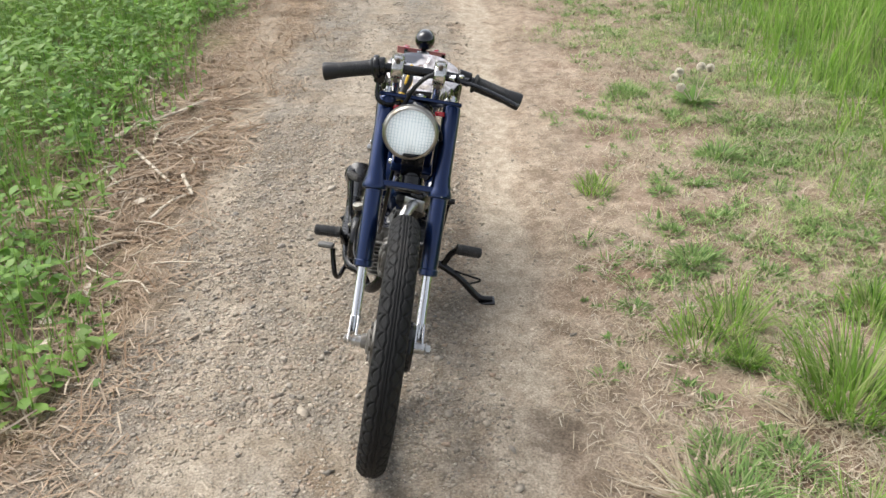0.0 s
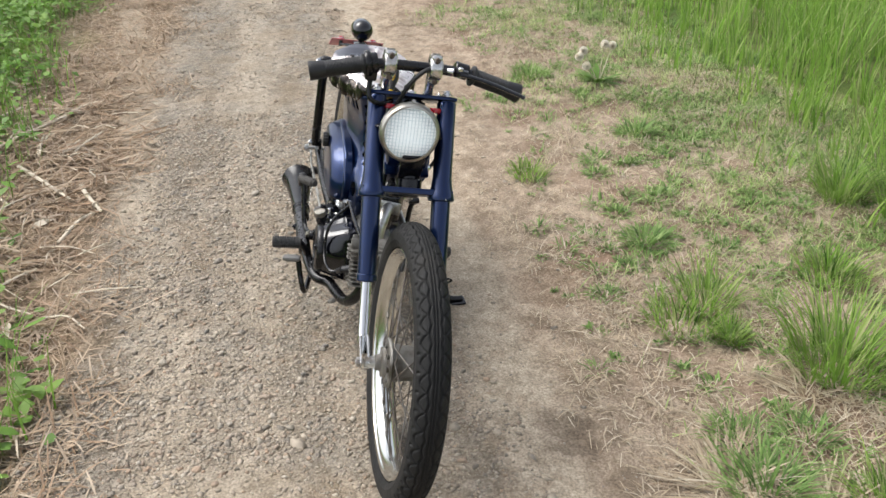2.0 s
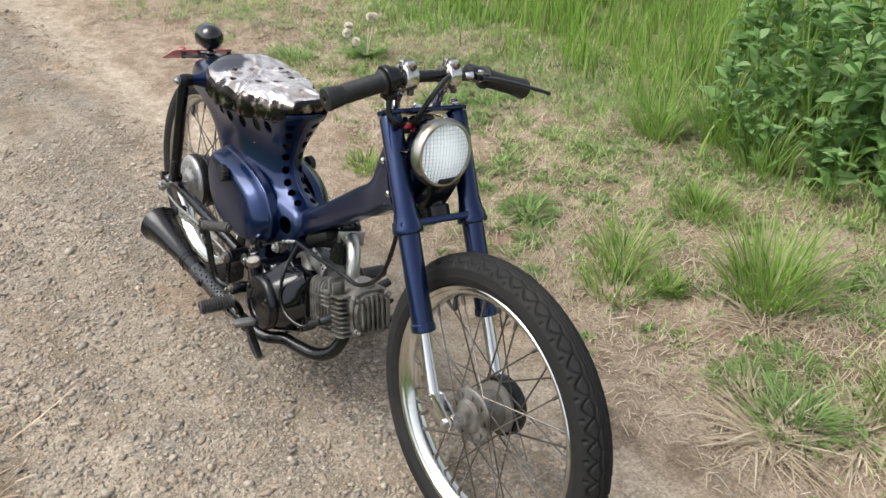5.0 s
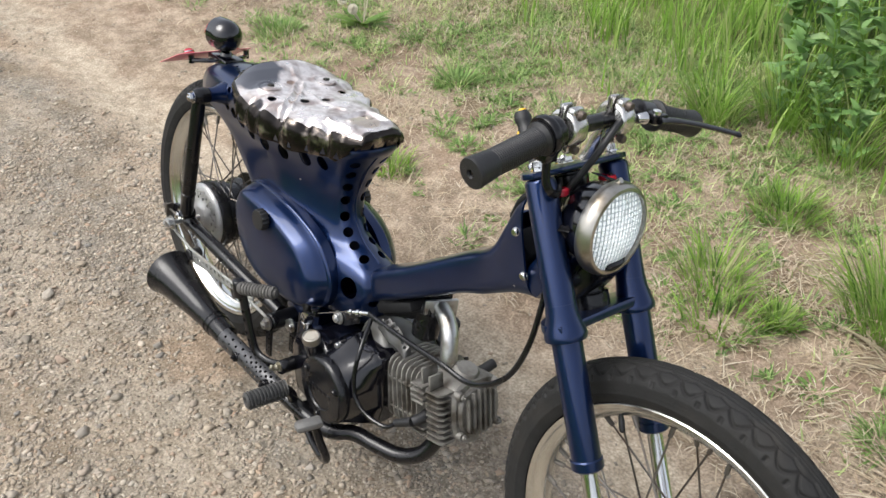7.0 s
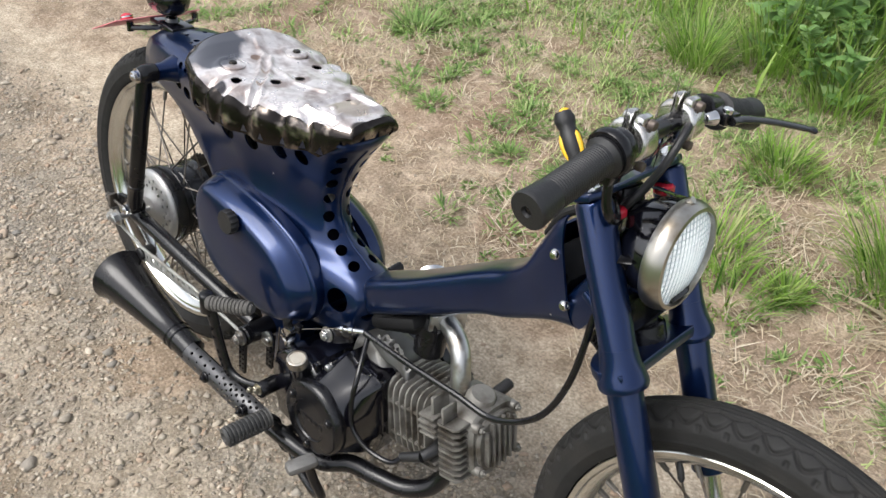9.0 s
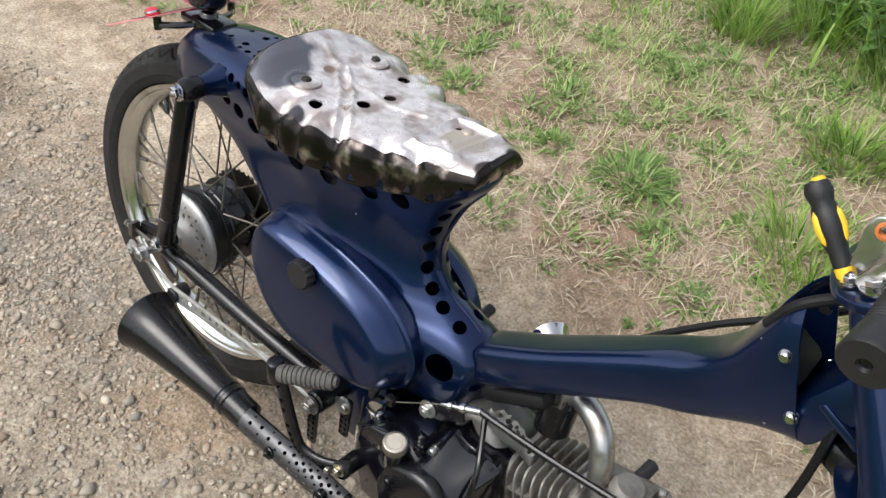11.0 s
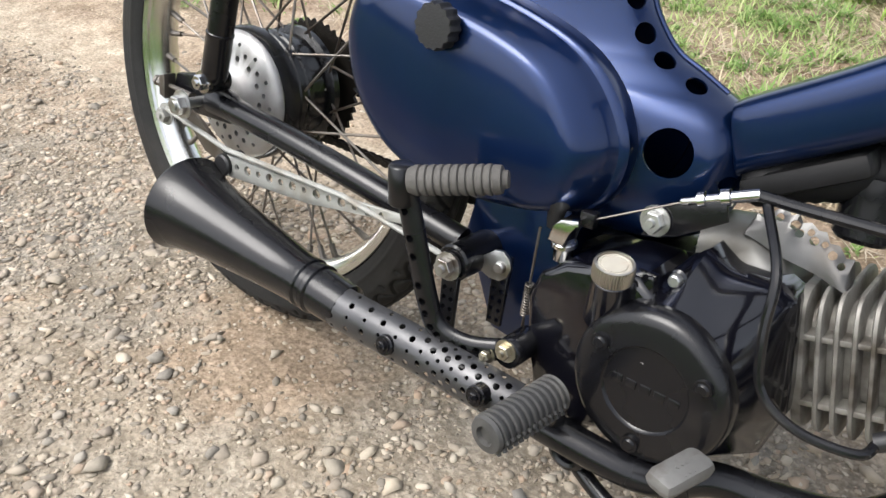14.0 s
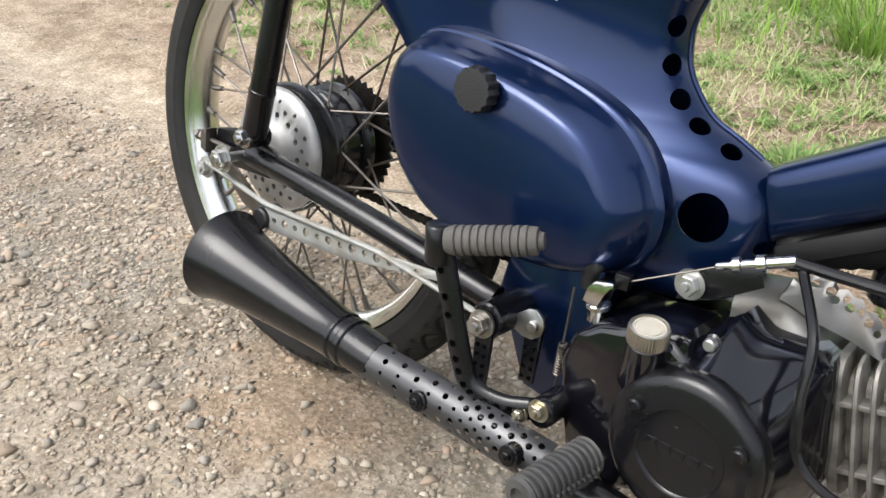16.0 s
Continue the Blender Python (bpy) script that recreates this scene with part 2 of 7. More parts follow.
STRAW = material("dry_straw", (0.4, 0.3, 0.2), 0.8, vary=0.2, scale=8, bump=0, spec=0.2,
                 island=[(0.38, 0.30, 0.20), (0.50, 0.42, 0.30), (0.26, 0.19, 0.125), (0.57, 0.50, 0.385), (0.32, 0.235, 0.15)])
LITTER = material("dead_litter", (0.3, 0.24, 0.17), 0.85, vary=0.25, scale=8, bump=0, spec=0.2,
                  island=[(0.33, 0.232, 0.150), (0.43, 0.335, 0.235), (0.22, 0.15, 0.095), (0.50, 0.415, 0.315), (0.30, 0.195, 0.120), (0.36, 0.30, 0.235)])
LEAF = material("weed_leaf", (0.08, 0.18, 0.03), 0.5, vary=0.2, scale=10, bump=0, spec=0.4, tint=(0.21, 0.33, 0.06), tint_scale=2.5, tint_low=0.45, tint_high=0.7,
                thin=0.4, island=[(0.12, 0.25, 0.035), (0.20, 0.375, 0.06), (0.085, 0.18, 0.03), (0.27, 0.43, 0.09), (0.155, 0.31, 0.046)])
DOCK = material("dark_weed_leaf", (0.05, 0.14, 0.04), 0.45, vary=0.25, scale=12, bump=0, spec=0.45,
                thin=0.4, island=[(0.14, 0.28, 0.08), (0.24, 0.40, 0.13), (0.09, 0.19, 0.05), (0.34, 0.48, 0.20)])
STALK = material("dead_stalk", (0.56, 0.49, 0.38), 0.8, vary=0.3, scale=30, bump=0.2, tint=(0.36, 0.29, 0.21), tint_scale=14)
FLUFF = material("seed_fluff", (0.93, 0.89, 0.79), 0.9, vary=0.1, scale=60, bump=0, thin=0.3)


def ground_material():
    """Trodden gravel, pale sand, brown soil and litter, laid in strips along the track."""
    m = bpy.data.materials.new("track_soil")
    m.use_nodes = True
    nt = m.node_tree
    n, lk = nt.nodes, nt.links.new
    b = n["Principled BSDF"]
    co = n.new("ShaderNodeTexCoord")
    sep = n.new("ShaderNodeSeparateXYZ")
    lk(co.outputs["Object"], sep.inputs[0])

    def noise_tex(scale, detail=5, rough=0.55):
        t = n.new("ShaderNodeTexNoise")
        t.inputs["Scale"].default_value, t.inputs["Detail"].default_value = scale, detail
        t.inputs["Roughness"].default_value = rough
        lk(co.outputs["Object"], t.inputs["Vector"])
        return t.outputs[0]

    def math_node(op, a, bv):
        q = n.new("ShaderNodeMath")
        q.operation = op
        for i, v in enumerate((a, bv)):
            if isinstance(v, (int, float)):
                q.inputs[i].default_value = v
            else:
                lk(v, q.inputs[i])
        return q.outputs[0]

    def ramp(value, lo, hi):
        q = n.new("ShaderNodeMapRange")
        q.inputs[1].default_value, q.inputs[2].default_value = lo, hi
        q.interpolation_type = "SMOOTHSTEP"
        lk(value, q.inputs[0])
        return q.outputs[0]

    def mix(f, a, bv):
        q = n.new("ShaderNodeMix")
        q.data_type = "RGBA"
        if isinstance(f, float):
            q.inputs[0].default_value = f
        else:
            lk(f, q.inputs[0])
        for i, v in ((6, a), (7, bv)):
            if isinstance(v, tuple):
                q.inputs[i].default_value = (*v, 1)
            else:
                lk(v, q.inputs[i])
        return q.outputs[2]

    wob = math_node("MULTIPLY", math_node("SUBTRACT", noise_tex(1.6, 4), 0.5), 0.7)
    fine = math_node("MULTIPLY", math_node("SUBTRACT", noise_tex(9, 4), 0.5), 0.25)
    y = math_node("ADD", math_node("ADD", sep.outputs[1], wob), fine)
    vor = n.new("ShaderNodeTexVoronoi")
    vor.inputs["Scale"].default_value = 95
    lk(co.outputs["Object"], vor.inputs["Vector"])
    grit = n.new("ShaderNodeValToRGB")
    for i, c in enumerate([(0.21, 0.19, 0.158), (0.29, 0.262, 0.215), (0.37, 0.337, 0.285), (0.17, 0.158, 0.138)]):
        if i > 1:
            grit.color_ramp.elements.new(0.5)
        grit.color_ramp.elements[i].position = i / 3
        grit.color_ramp.elements[i].color = (*c, 1)
    sepc = n.new("ShaderNodeSeparateColor")
    lk(vor.outputs["Color"], sepc.inputs[0])
    lk(sepc.outputs[0], grit.inputs[0])
    gravel = mix(ramp(noise_tex(5), 0.35, 0.7), grit.outputs[0], (0.255, 0.208, 0.152))
    sand = mix(ramp(noise_tex(14), 0.3, 0.75), (0.44, 0.362, 0.275), (0.31, 0.248, 0.183))
    sand = mix(ramp(noise_tex(3.6, 7, 0.7), 0.5, 0.66), sand, (0.25, 0.190, 0.136))
    soil = mix(ramp(noise_tex(5, 5, 0.65), 0.38, 0.62), (0.42, 0.338, 0.258), (0.255, 0.186, 0.134))
    litter = mix(ramp(noise_tex(25), 0.35, 0.65), (0.345, 0.262, 0.178), (0.185, 0.138, 0.092))
    turf = mix(ramp(noise_tex(6), 0.35, 0.65), (0.115, 0.165, 0.045), (0.20, 0.215, 0.09))
    stretch = n.new("ShaderNodeMapping")
    stretch.inputs["Scale"].default_value = (0.5, 3.2, 1.0)
    lk(co.outputs["Object"], stretch.inputs["Vector"])
    long = n.new("ShaderNodeTexNoise")
    long.inputs["Scale"].default_value, long.inputs["Detail"].default_value = 2.2, 7
    lk(stretch.outputs[0], long.inputs["Vector"])
    streak = ramp(long.outputs[0], 0.46, 0.66)
    gravel = mix(math_node("MULTIPLY", streak, 0.55), gravel, (0.42, 0.36, 0.285))
    sand = mix(math_node("MULTIPLY", ramp(long.outputs[0], 0.56, 0.36), 0.6), sand, (0.245, 0.195, 0.145))
    col = mix(ramp(y, 0.12, 0.32), gravel, sand)
    col = mix(ramp(y, 0.55, 0.95), col, soil)
    col = mix(math_node("MULTIPLY", ramp(y, 0.85, 1.5), math_node("MULTIPLY", ramp(noise_tex(4.5, 5, 0.65), 0.44, 0.6), 0.30)), col, turf)
    col = mix(ramp(y, 1.5, 2.2), col, turf)
    col = mix(ramp(y, -0.70, -0.92), col, litter)
    col = mix(ramp(y, -1.2, -1.7), col, turf)
    # pale fine sand swept into the wheel ruts
    meander = math_node("MULTIPLY", math_node("SUBTRACT", noise_tex(3.0, 5), 0.5), 0.22)
    lane = math_node("ADD", sep.outputs[1], meander)
    gaps = ramp(noise_tex(7, 5, 0.65), 0.32, 0.48)
    drift = math_node("SUBTRACT", lane, math_node("MULTIPLY", sep.outputs[0], 0.14))
    for where, centre, half, amount in ((lane, 0.36, 0.14, 0.85), (lane, -0.30, 0.16, 0.40), (drift, -0.54, 0.13, 0.65)):
        off = math_node("ABSOLUTE", math_node("SUBTRACT", where, centre), 0.0)
        rut = math_node("MULTIPLY", ramp(off, half, half * 0.4), gaps)
        col = mix(math_node("MULTIPLY", rut, amount), col, (0.455, 0.392, 0.305))
    reddish = ramp(noise_tex(2.2, 3), 0.62, 0.74)
    col = mix(math_node("MULTIPLY", reddish, 0.3), col, (0.30, 0.205, 0.13))
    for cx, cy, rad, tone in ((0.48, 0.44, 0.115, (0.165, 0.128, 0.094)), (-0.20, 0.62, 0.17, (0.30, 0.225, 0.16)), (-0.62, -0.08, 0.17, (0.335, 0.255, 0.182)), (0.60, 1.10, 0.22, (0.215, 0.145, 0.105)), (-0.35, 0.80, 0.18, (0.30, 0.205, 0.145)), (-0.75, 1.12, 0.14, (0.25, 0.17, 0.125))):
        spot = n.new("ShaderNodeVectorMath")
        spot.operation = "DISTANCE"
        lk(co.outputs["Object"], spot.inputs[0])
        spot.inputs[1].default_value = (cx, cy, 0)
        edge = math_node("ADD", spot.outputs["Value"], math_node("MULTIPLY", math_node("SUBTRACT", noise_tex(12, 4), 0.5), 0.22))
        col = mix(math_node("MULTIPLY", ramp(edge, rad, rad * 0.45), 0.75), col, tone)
    blot = mix(ramp(noise_tex(22, 6, 0.7), 0.36, 0.64), (0.78, 0.76, 0.73), (1.14, 1.135, 1.13))
    blotch = n.new("ShaderNodeMix")
    blotch.data_type, blotch.blend_type = "RGBA", "MULTIPLY"
    blotch.inputs[0].default_value = 1
    lk(col, blotch.inputs[6])
    lk(blot, blotch.inputs[7])
    col = blotch.outputs[2]
    speck = ramp(noise_tex(160, 3), 0.25, 0.8)
    dark = mix(speck, (0.62, 0.60, 0.58), (1.24, 1.24, 1.24))
    mul = n.new("ShaderNodeMix")
    mul.data_type, mul.blend_type = "RGBA", "MULTIPLY"
    mul.inputs[0].default_value = 1
    lk(col, mul.inputs[6])
    lk(dark, mul.inputs[7])
    lk(mul.outputs[2], b.inputs["Base Color"])
    b.inputs["Roughness"].default_value = 0.93
    b.inputs["Specular IOR Level"].default_value = 0.2
    bp = n.new("ShaderNodeBump")
    bp.inputs["Strength"].default_value, bp.inputs["Distance"].default_value = 0.7, 0.006
    lk(math_node("ADD", noise_tex(120, 6, 0.7), math_node("MULTIPLY", vor.outputs["Distance"], 0.6)), bp.inputs["Height"])
    lk(bp.outputs[0], b.inputs["Normal"])
    return m


SOIL = ground_material()


# ---- mesh helpers ----
def V(*a):
    return Vector(a)


def finish(name, bm, mat, angle=35):
    bmesh.ops.remove_doubles(bm, verts=bm.verts, dist=1e-6)
    bmesh.ops.recalc_face_normals(bm, faces=bm.faces)
    me = bpy.data.meshes.new(name)
    bm.to_mesh(me)
    bm.free()
    me.materials.append(mat)
    me.shade_smooth()
    me.set_sharp_from_angle(angle=radians(angle))
    return me


def part(name, bm, mat, parent, label="", angle=35):
    """Links a bmesh as one mesh object under a thing or a part."""
    ob = new(name, finish(name, bm, mat, angle))
    ob.parent = parent
    return tagged(ob, label)


def group_part(name, parent, label="", at=(0, 0, 0)):
    ob = new(name)
    ob.location = at
    ob.parent = parent
    ob.empty_display_size = 0.05
    return tagged(ob, label)


def frame_of(d):
    d = Vector(d).normalized()
    up = V(0, 0, 1) if abs(d.z) < 0.95 else V(1, 0, 0)
    a = d.cross(up).normalized()
    return d, a, a.cross(d).normalized()


def ring_faces(bm, rings, closed=True, cap=True, loop=False):
    vs = [[bm.verts.new(p) for p in r] for r in rings]
    k = len(vs[0])
    last = len(vs) if loop else len(vs) - 1
    for i in range(last):
        a, b = vs[i], vs[(i + 1) % len(vs)]
        for j in range(k if closed else k - 1):
            bm.faces.new((a[j], a[(j + 1) % k], b[(j + 1) % k], b[j]))
    if cap and closed and not loop:
        bm.faces.new(vs[0][::-1])
        bm.faces.new(vs[-1])
    return vs


def spline(points, step=6):
    """A smooth line through a few points."""
    p = [Vector(q) for q in points]
    p = [2 * p[0] - p[1]] + p + [2 * p[-1] - p[-2]]
    out = []
    for i in range(1, len(p) - 2):
        a, b, c, d = p[i - 1:i + 3]
        for j in range(step):
            t = j / step
            out.append(0.5 * (2 * b + (c - a) * t + (2 * a - 5 * b + 4 * c - d) * t * t + (3 * b - a - 3 * c + d) * t ** 3))
    out.append(p[-2])
    return out


def closed_spline(points, step=5):
    p = [Vector(q) for q in points]
    k = len(p)
    out = []
    for i in range(k):
        a, b, c, d = (p[(i + j - 1) % k] for j in range(4))
        for j in range(step):
            t = j / step
            out.append(0.5 * (2 * b + (c - a) * t + (2 * a - 5 * b + 4 * c - d) * t * t + (3 * b - a - 3 * c + d) * t ** 3))
    return out


def sweep(bm, pts, rad, seg=12, flat=1.0, cap=True):
    """A tube along points; rad may be a list; flat squashes its second axis."""
    pts = [Vector(p) for p in pts]
    rads = rad if isinstance(rad, (list, tuple)) else [rad] * len(pts)
    d0, a, b = frame_of(pts[1] - pts[0])
    rings = []
    for i, p in enumerate(pts):
        d = (pts[min(i + 1, len(pts) - 1)] - pts[max(i - 1, 0)]).normalized()
        a = (a - d * a.dot(d)).normalized()
        b = d.cross(a)
        r = rads[i] if len(rads) == len(pts) else rads[0] + (rads[-1] - rads[0]) * i / (len(pts) - 1)
        rings.append([p + r * (math.cos(t) * a + flat * math.sin(t) * b) for t in (2 * math.pi * j / seg for j in range(seg))])
    ring_faces(bm, rings, cap=cap)
    return bm


def lathe(bm, profile, o, d, seg=32, loop=False, cap=True):
    """Turns (radius, height) pairs round the line through o along d."""
    d, a, b = frame_of(d)
    o = Vector(o)
    rings = [[o + d * h + max(r, 1e-5) * (math.cos(t) * a + math.sin(t) * b) for t in (2 * math.pi * j / seg for j in range(seg))] for r, h in profile]
    ring_faces(bm, rings, cap=cap, loop=loop)
    return bm


def rod(bm, p0, p1, r, r1=None, seg=16, edge=0.0):
    p0, p1 = Vector(p0), Vector(p1)
    n = (p1 - p0).length
    r1 = r if r1 is None else r1
    e = min(edge, n / 3)
    prof = [(r, 0), (r1, n)] if not e else [(r - e, 0), (r, e), (r1, n - e), (r1 - e, n)]
    return lathe(bm, prof, p0, p1 - p0, seg)


def bolt(bm, p, d, r=0.006, h=0.005, seg=6):
    """A washer with a hexagon head and a rounded stud."""
    p, d = Vector(p), Vector(d).normalized()
    rod(bm, p, p + d * 0.0015, r * 1.45, seg=18)
    rod(bm, p + d * 0.0015, p + d * (h + 0.0015), r, seg=seg, edge=0.0008)
    rod(bm, p + d * (h + 0.001), p + d * (h + 0.004), r * 0.5, r * 0.35, seg=10)
    return bm


def box(bm, c, size, m=None, bevel=0.0):
    t = Matrix.Translation(Vector(c)) @ (m or Matrix()) @ Matrix.Diagonal((*size, 1))
    got = bmesh.ops.create_cube(bm, size=1, matrix=t)
    if bevel:
        es = list({e for v in got["verts"] for e in v.link_edges})
        bmesh.ops.bevel(bm, geom=es, offset=bevel, segments=2, affect="EDGES", profile=0.5)
    return bm


def prism(bm, outline, y0, y1, bevel=0.0, axis=1, seg=2):
    """An outline in x and z pulled from y0 to y1, with rounded rims."""
    def at(q, y):
        return (q[0], y, q[1])
    a = [bm.verts.new(at(q, y0)) for q in outline]
    b = [bm.verts.new(at(q, y1)) for q in outline]
    k = len(a)
    f0, f1 = bm.faces.new(a[::-1]), bm.faces.new(b)
    for i in range(k):
        bm.faces.new((a[i], a[(i + 1) % k], b[(i + 1) % k], b[i]))
    if bevel:
        es = list({e for f in (f0, f1) for e in f.edges})
        bmesh.ops.bevel(bm, geom=es, offset=bevel, segments=seg, affect="EDGES", profile=0.5)
    return bm


def drill(ob, cutters, thick=0.0):
    """Cuts holes through a part, after giving a shell its thickness."""
    cut_me = bpy.data.meshes.new("cutter")
    bmesh.ops.recalc_face_normals(cutters, faces=cutters.faces)
    cutters.to_mesh(cut_me)
    cutters.free()
    cut = new("cutter", cut_me)
    if thick:
        s = ob.modifiers.new("thickness", "SOLIDIFY")
        s.thickness, s.offset = thick, -1
    b = ob.modifiers.new("holes", "BOOLEAN")
    b.object, b.operation, b.solver = cut, "DIFFERENCE", "EXACT"
    b.use_self = True
    bpy.context.view_layer.update()
    cut.matrix_world = ob.matrix_world.copy()
    bpy.context.view_layer.update()
    got = bpy.data.meshes.new_from_object(ob.evaluated_get(bpy.context.evaluated_depsgraph_get()))
    ob.modifiers.clear()
    old = ob.data
    ob.data = got
    got.name = old.name
    got.shade_smooth()
    got.set_sharp_from_angle(angle=radians(50))
    bpy.data.objects.remove(cut)
    return ob


def hole(bm, p, d, r, depth=0.05, seg=20):
    p, d = Vector(p), Vector(d).normalized()
    return rod(bm, p - d * depth, p + d * depth, r, seg=seg)


def vnoise(x, y, scale, seed=0):
    """Smooth value noise between 0 and 1 on arrays."""
    rng = np.random.RandomState(seed)
    table = rng.rand(256, 256)
    x, y = np.asarray(x) * scale + 57.3, np.asarray(y) * scale + 91.7
    xi, yi = np.floor(x).astype(int), np.floor(y).astype(int)
    fx, fy = x - xi, y - yi
    fx, fy = fx * fx * (3 - 2 * fx), fy * fy * (3 - 2 * fy)
    t = lambda a, b: table[a % 256, b % 256]
    return (t(xi, yi) * (1 - fx) + t(xi + 1, yi) * fx) * (1 - fy) + (t(xi, yi + 1) * (1 - fx) + t(xi + 1, yi + 1) * fx) * fy


def fast_mesh(name, verts, faces, mat, smooth=False):
    """A mesh from vertex and face arrays, all faces with as many corners."""
    me = bpy.data.meshes.new(name)
    verts, faces = np.asarray(verts, "f"), np.asarray(faces, "i")
    me.vertices.add(len(verts))
    me.vertices.foreach_set("co", verts.ravel())
    k = faces.shape[1]
    me.loops.add(faces.size)
    me.loops.foreach_set("vertex_index", faces.ravel())
    me.polygons.add(len(faces))
    me.polygons.foreach_set("loop_start", np.arange(0, faces.size, k, dtype="i"))
    me.update(calc_edges=True)
    me.materials.append(mat)
    if smooth:
        me.shade_smooth()
    return me


# ---- ground ----
def height(x, y):
    """The lie of the land: level under the wheels, ruts, tufty verges that rise a little."""
    x, y = np.asarray(x, float), np.asarray(y, float)
    off = np.clip((np.abs(y - 0.05) - 0.16) / 0.35, 0, 1)
    off = np.maximum(off, np.clip((np.abs(x + 0.1) - 1.0) / 0.6, 0, 1))
    rough = (vnoise(x, y, 9, 1) - 0.5) * 0.016 + (vnoise(x, y, 26, 2) - 0.5) * 0.009
    rut = -0.014 * np.exp(-((y - 0.42 - 0.05 * np.sin(x * 1.1)) / 0.13) ** 2)
    left = 0.10 * np.clip((-y - 0.95) / 1.5, 0, 1) ** 1.3
    right = 0.05 * np.clip((y - 0.8) / 1.2, 0, 1) + 0.05 * (vnoise(x, y, 2.2, 3) - 0.5) * np.clip((y - 0.6) / 0.8, 0, 1)
    return off * (rough + rut) + (vnoise(x, y, 60, 4) - 0.5) * 0.003 + left + right - 0.0165


def grow(a, b, fine, far, factor=1.25):
    mid = list(np.arange(a, b, fine))
    lo, hi, s = [], [], fine
    while (a - (lo[-1] if lo else a)) < far:
        s *= factor
        lo.append((lo[-1] if lo else a) - s)
        hi.append((hi[-1] if hi else b) + s)
    return np.array(lo[::-1] + mid + hi)


gx, gy = grow(-3.2, 1.5, 0.022, 700), grow(-1.5, 2.3, 0.022, 700)
GX, GY = np.meshgrid(gx, gy, indexing="ij")
idx = np.arange(GX.size).reshape(GX.shape)
quads = np.stack([idx[:-1, :-1], idx[1:, :-1], idx[1:, 1:], idx[:-1, 1:]], -1).reshape(-1, 4)
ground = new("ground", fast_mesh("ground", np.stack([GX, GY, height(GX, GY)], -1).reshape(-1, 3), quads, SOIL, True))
tagged(ground, "gravel and sand farm track with worn grassy verges", "ground", kind="structure")

# uneven dark green ring out of view, added to darken reflections and close the place all round
ang = np.arange(240) / 240 * 2 * np.pi
tops = 1.3 + 1.0 * vnoise(np.cos(ang) * 9, np.sin(ang) * 9, 1.0, 7) + 0.8 * vnoise(np.cos(ang) * 40, np.sin(ang) * 40, 1.0, 8)
levels = np.linspace(-0.5, 1.0, 9)
rows = []
for lv in levels:
    rad = 26 + 1.6 * vnoise(np.cos(ang) * 30 + lv * 9, np.sin(ang) * 30, 1.0, 9)
    rows.append(np.stack([rad * np.cos(ang), rad * np.sin(ang), np.maximum(-0.5, lv * tops)], -1))
idx = np.arange(240 * 9).reshape(9, 240)
nxt = np.roll(idx, -1, 1)
backdrop_quads = np.stack([idx[:-1], nxt[:-1], nxt[1:], idx[1:]], -1).reshape(-1, 4)
backdrop = new("backdrop", fast_mesh("backdrop", np.concatenate(rows), backdrop_quads, material("far_foliage", (0.045, 0.075, 0.025), 0.9, vary=0.5, scale=1.2, bump=0.0, tint=(0.09, 0.13, 0.045), tint_scale=0.7, spec=0.1), True))
tagged(backdrop, "unseen dark green ring added to darken reflections near the horizon", "tree line", kind="structure")

# ---- motorcycle ----
# Bike axes: x ahead, y to its left, z up its own mid-plane; it leans ten degrees on its side stand.
bike = new("motorcycle")
bike.rotation_euler = (radians(-10), 0, 0)
tagged(bike, "custom navy blue motorcycle with dented steel seat on its stand", "motorcycle")
FRONT, REAR = (0.522, 0, 0.281), (-0.685, 0, 0.281)


def tyre_mesh():
    """Tyre with a centre rib, zigzag grooves and a chain of scalloped blocks on each shoulder."""
    nu, nv, pitches = 832, 97, 52
    u = np.arange(nu) / nu * 2 * np.pi
    phi = np.linspace(-128, 128, nv)
    U, P = np.meshgrid(u, phi, indexing="ij")
    ph = (U / (2 * np.pi) * pitches) % 1
    A = np.abs(P)
    wave = 15 + 7 * np.abs(np.sin(np.pi * ph))
    scallop = 27 + 27 * np.abs(np.sin(np.pi * (ph + 0.5)))
    line = lambda d, w: np.clip(1.6 - d / w, 0, 1)
    g = np.maximum.reduce([line(np.abs(A - 5), 2.0), line(np.abs(A - wave), 2.4), line(np.abs(A - scallop), 3.0)])
    g = np.maximum(g, line(np.abs(ph - 0.5), 0.05) * ((A > 54) & (A < 68)))
    r = 0.0345 - 0.0042 * g * (A < 72) - 0.0014 * np.clip((A - 70) / 12, 0, 1) + 0.0010 * np.exp(-((A - 100) / 4) ** 2)
    pr = np.radians(P)
    R = 0.2605 + r * np.cos(pr)
    Y = r * np.sin(pr)
    verts = np.stack([R * np.cos(U), Y, R * np.sin(U)], -1)
    i = np.arange(nu * nv).reshape(nu, nv)
    n = np.roll(i, -1, 0)
    f = np.stack([i[:, :-1], n[:, :-1], n[:, 1:], i[:, 1:]], -1).reshape(-1, 4)
    return fast_mesh("tyre", verts.reshape(-1, 3), f, RUBBER, True)


TYRE = tyre_mesh()


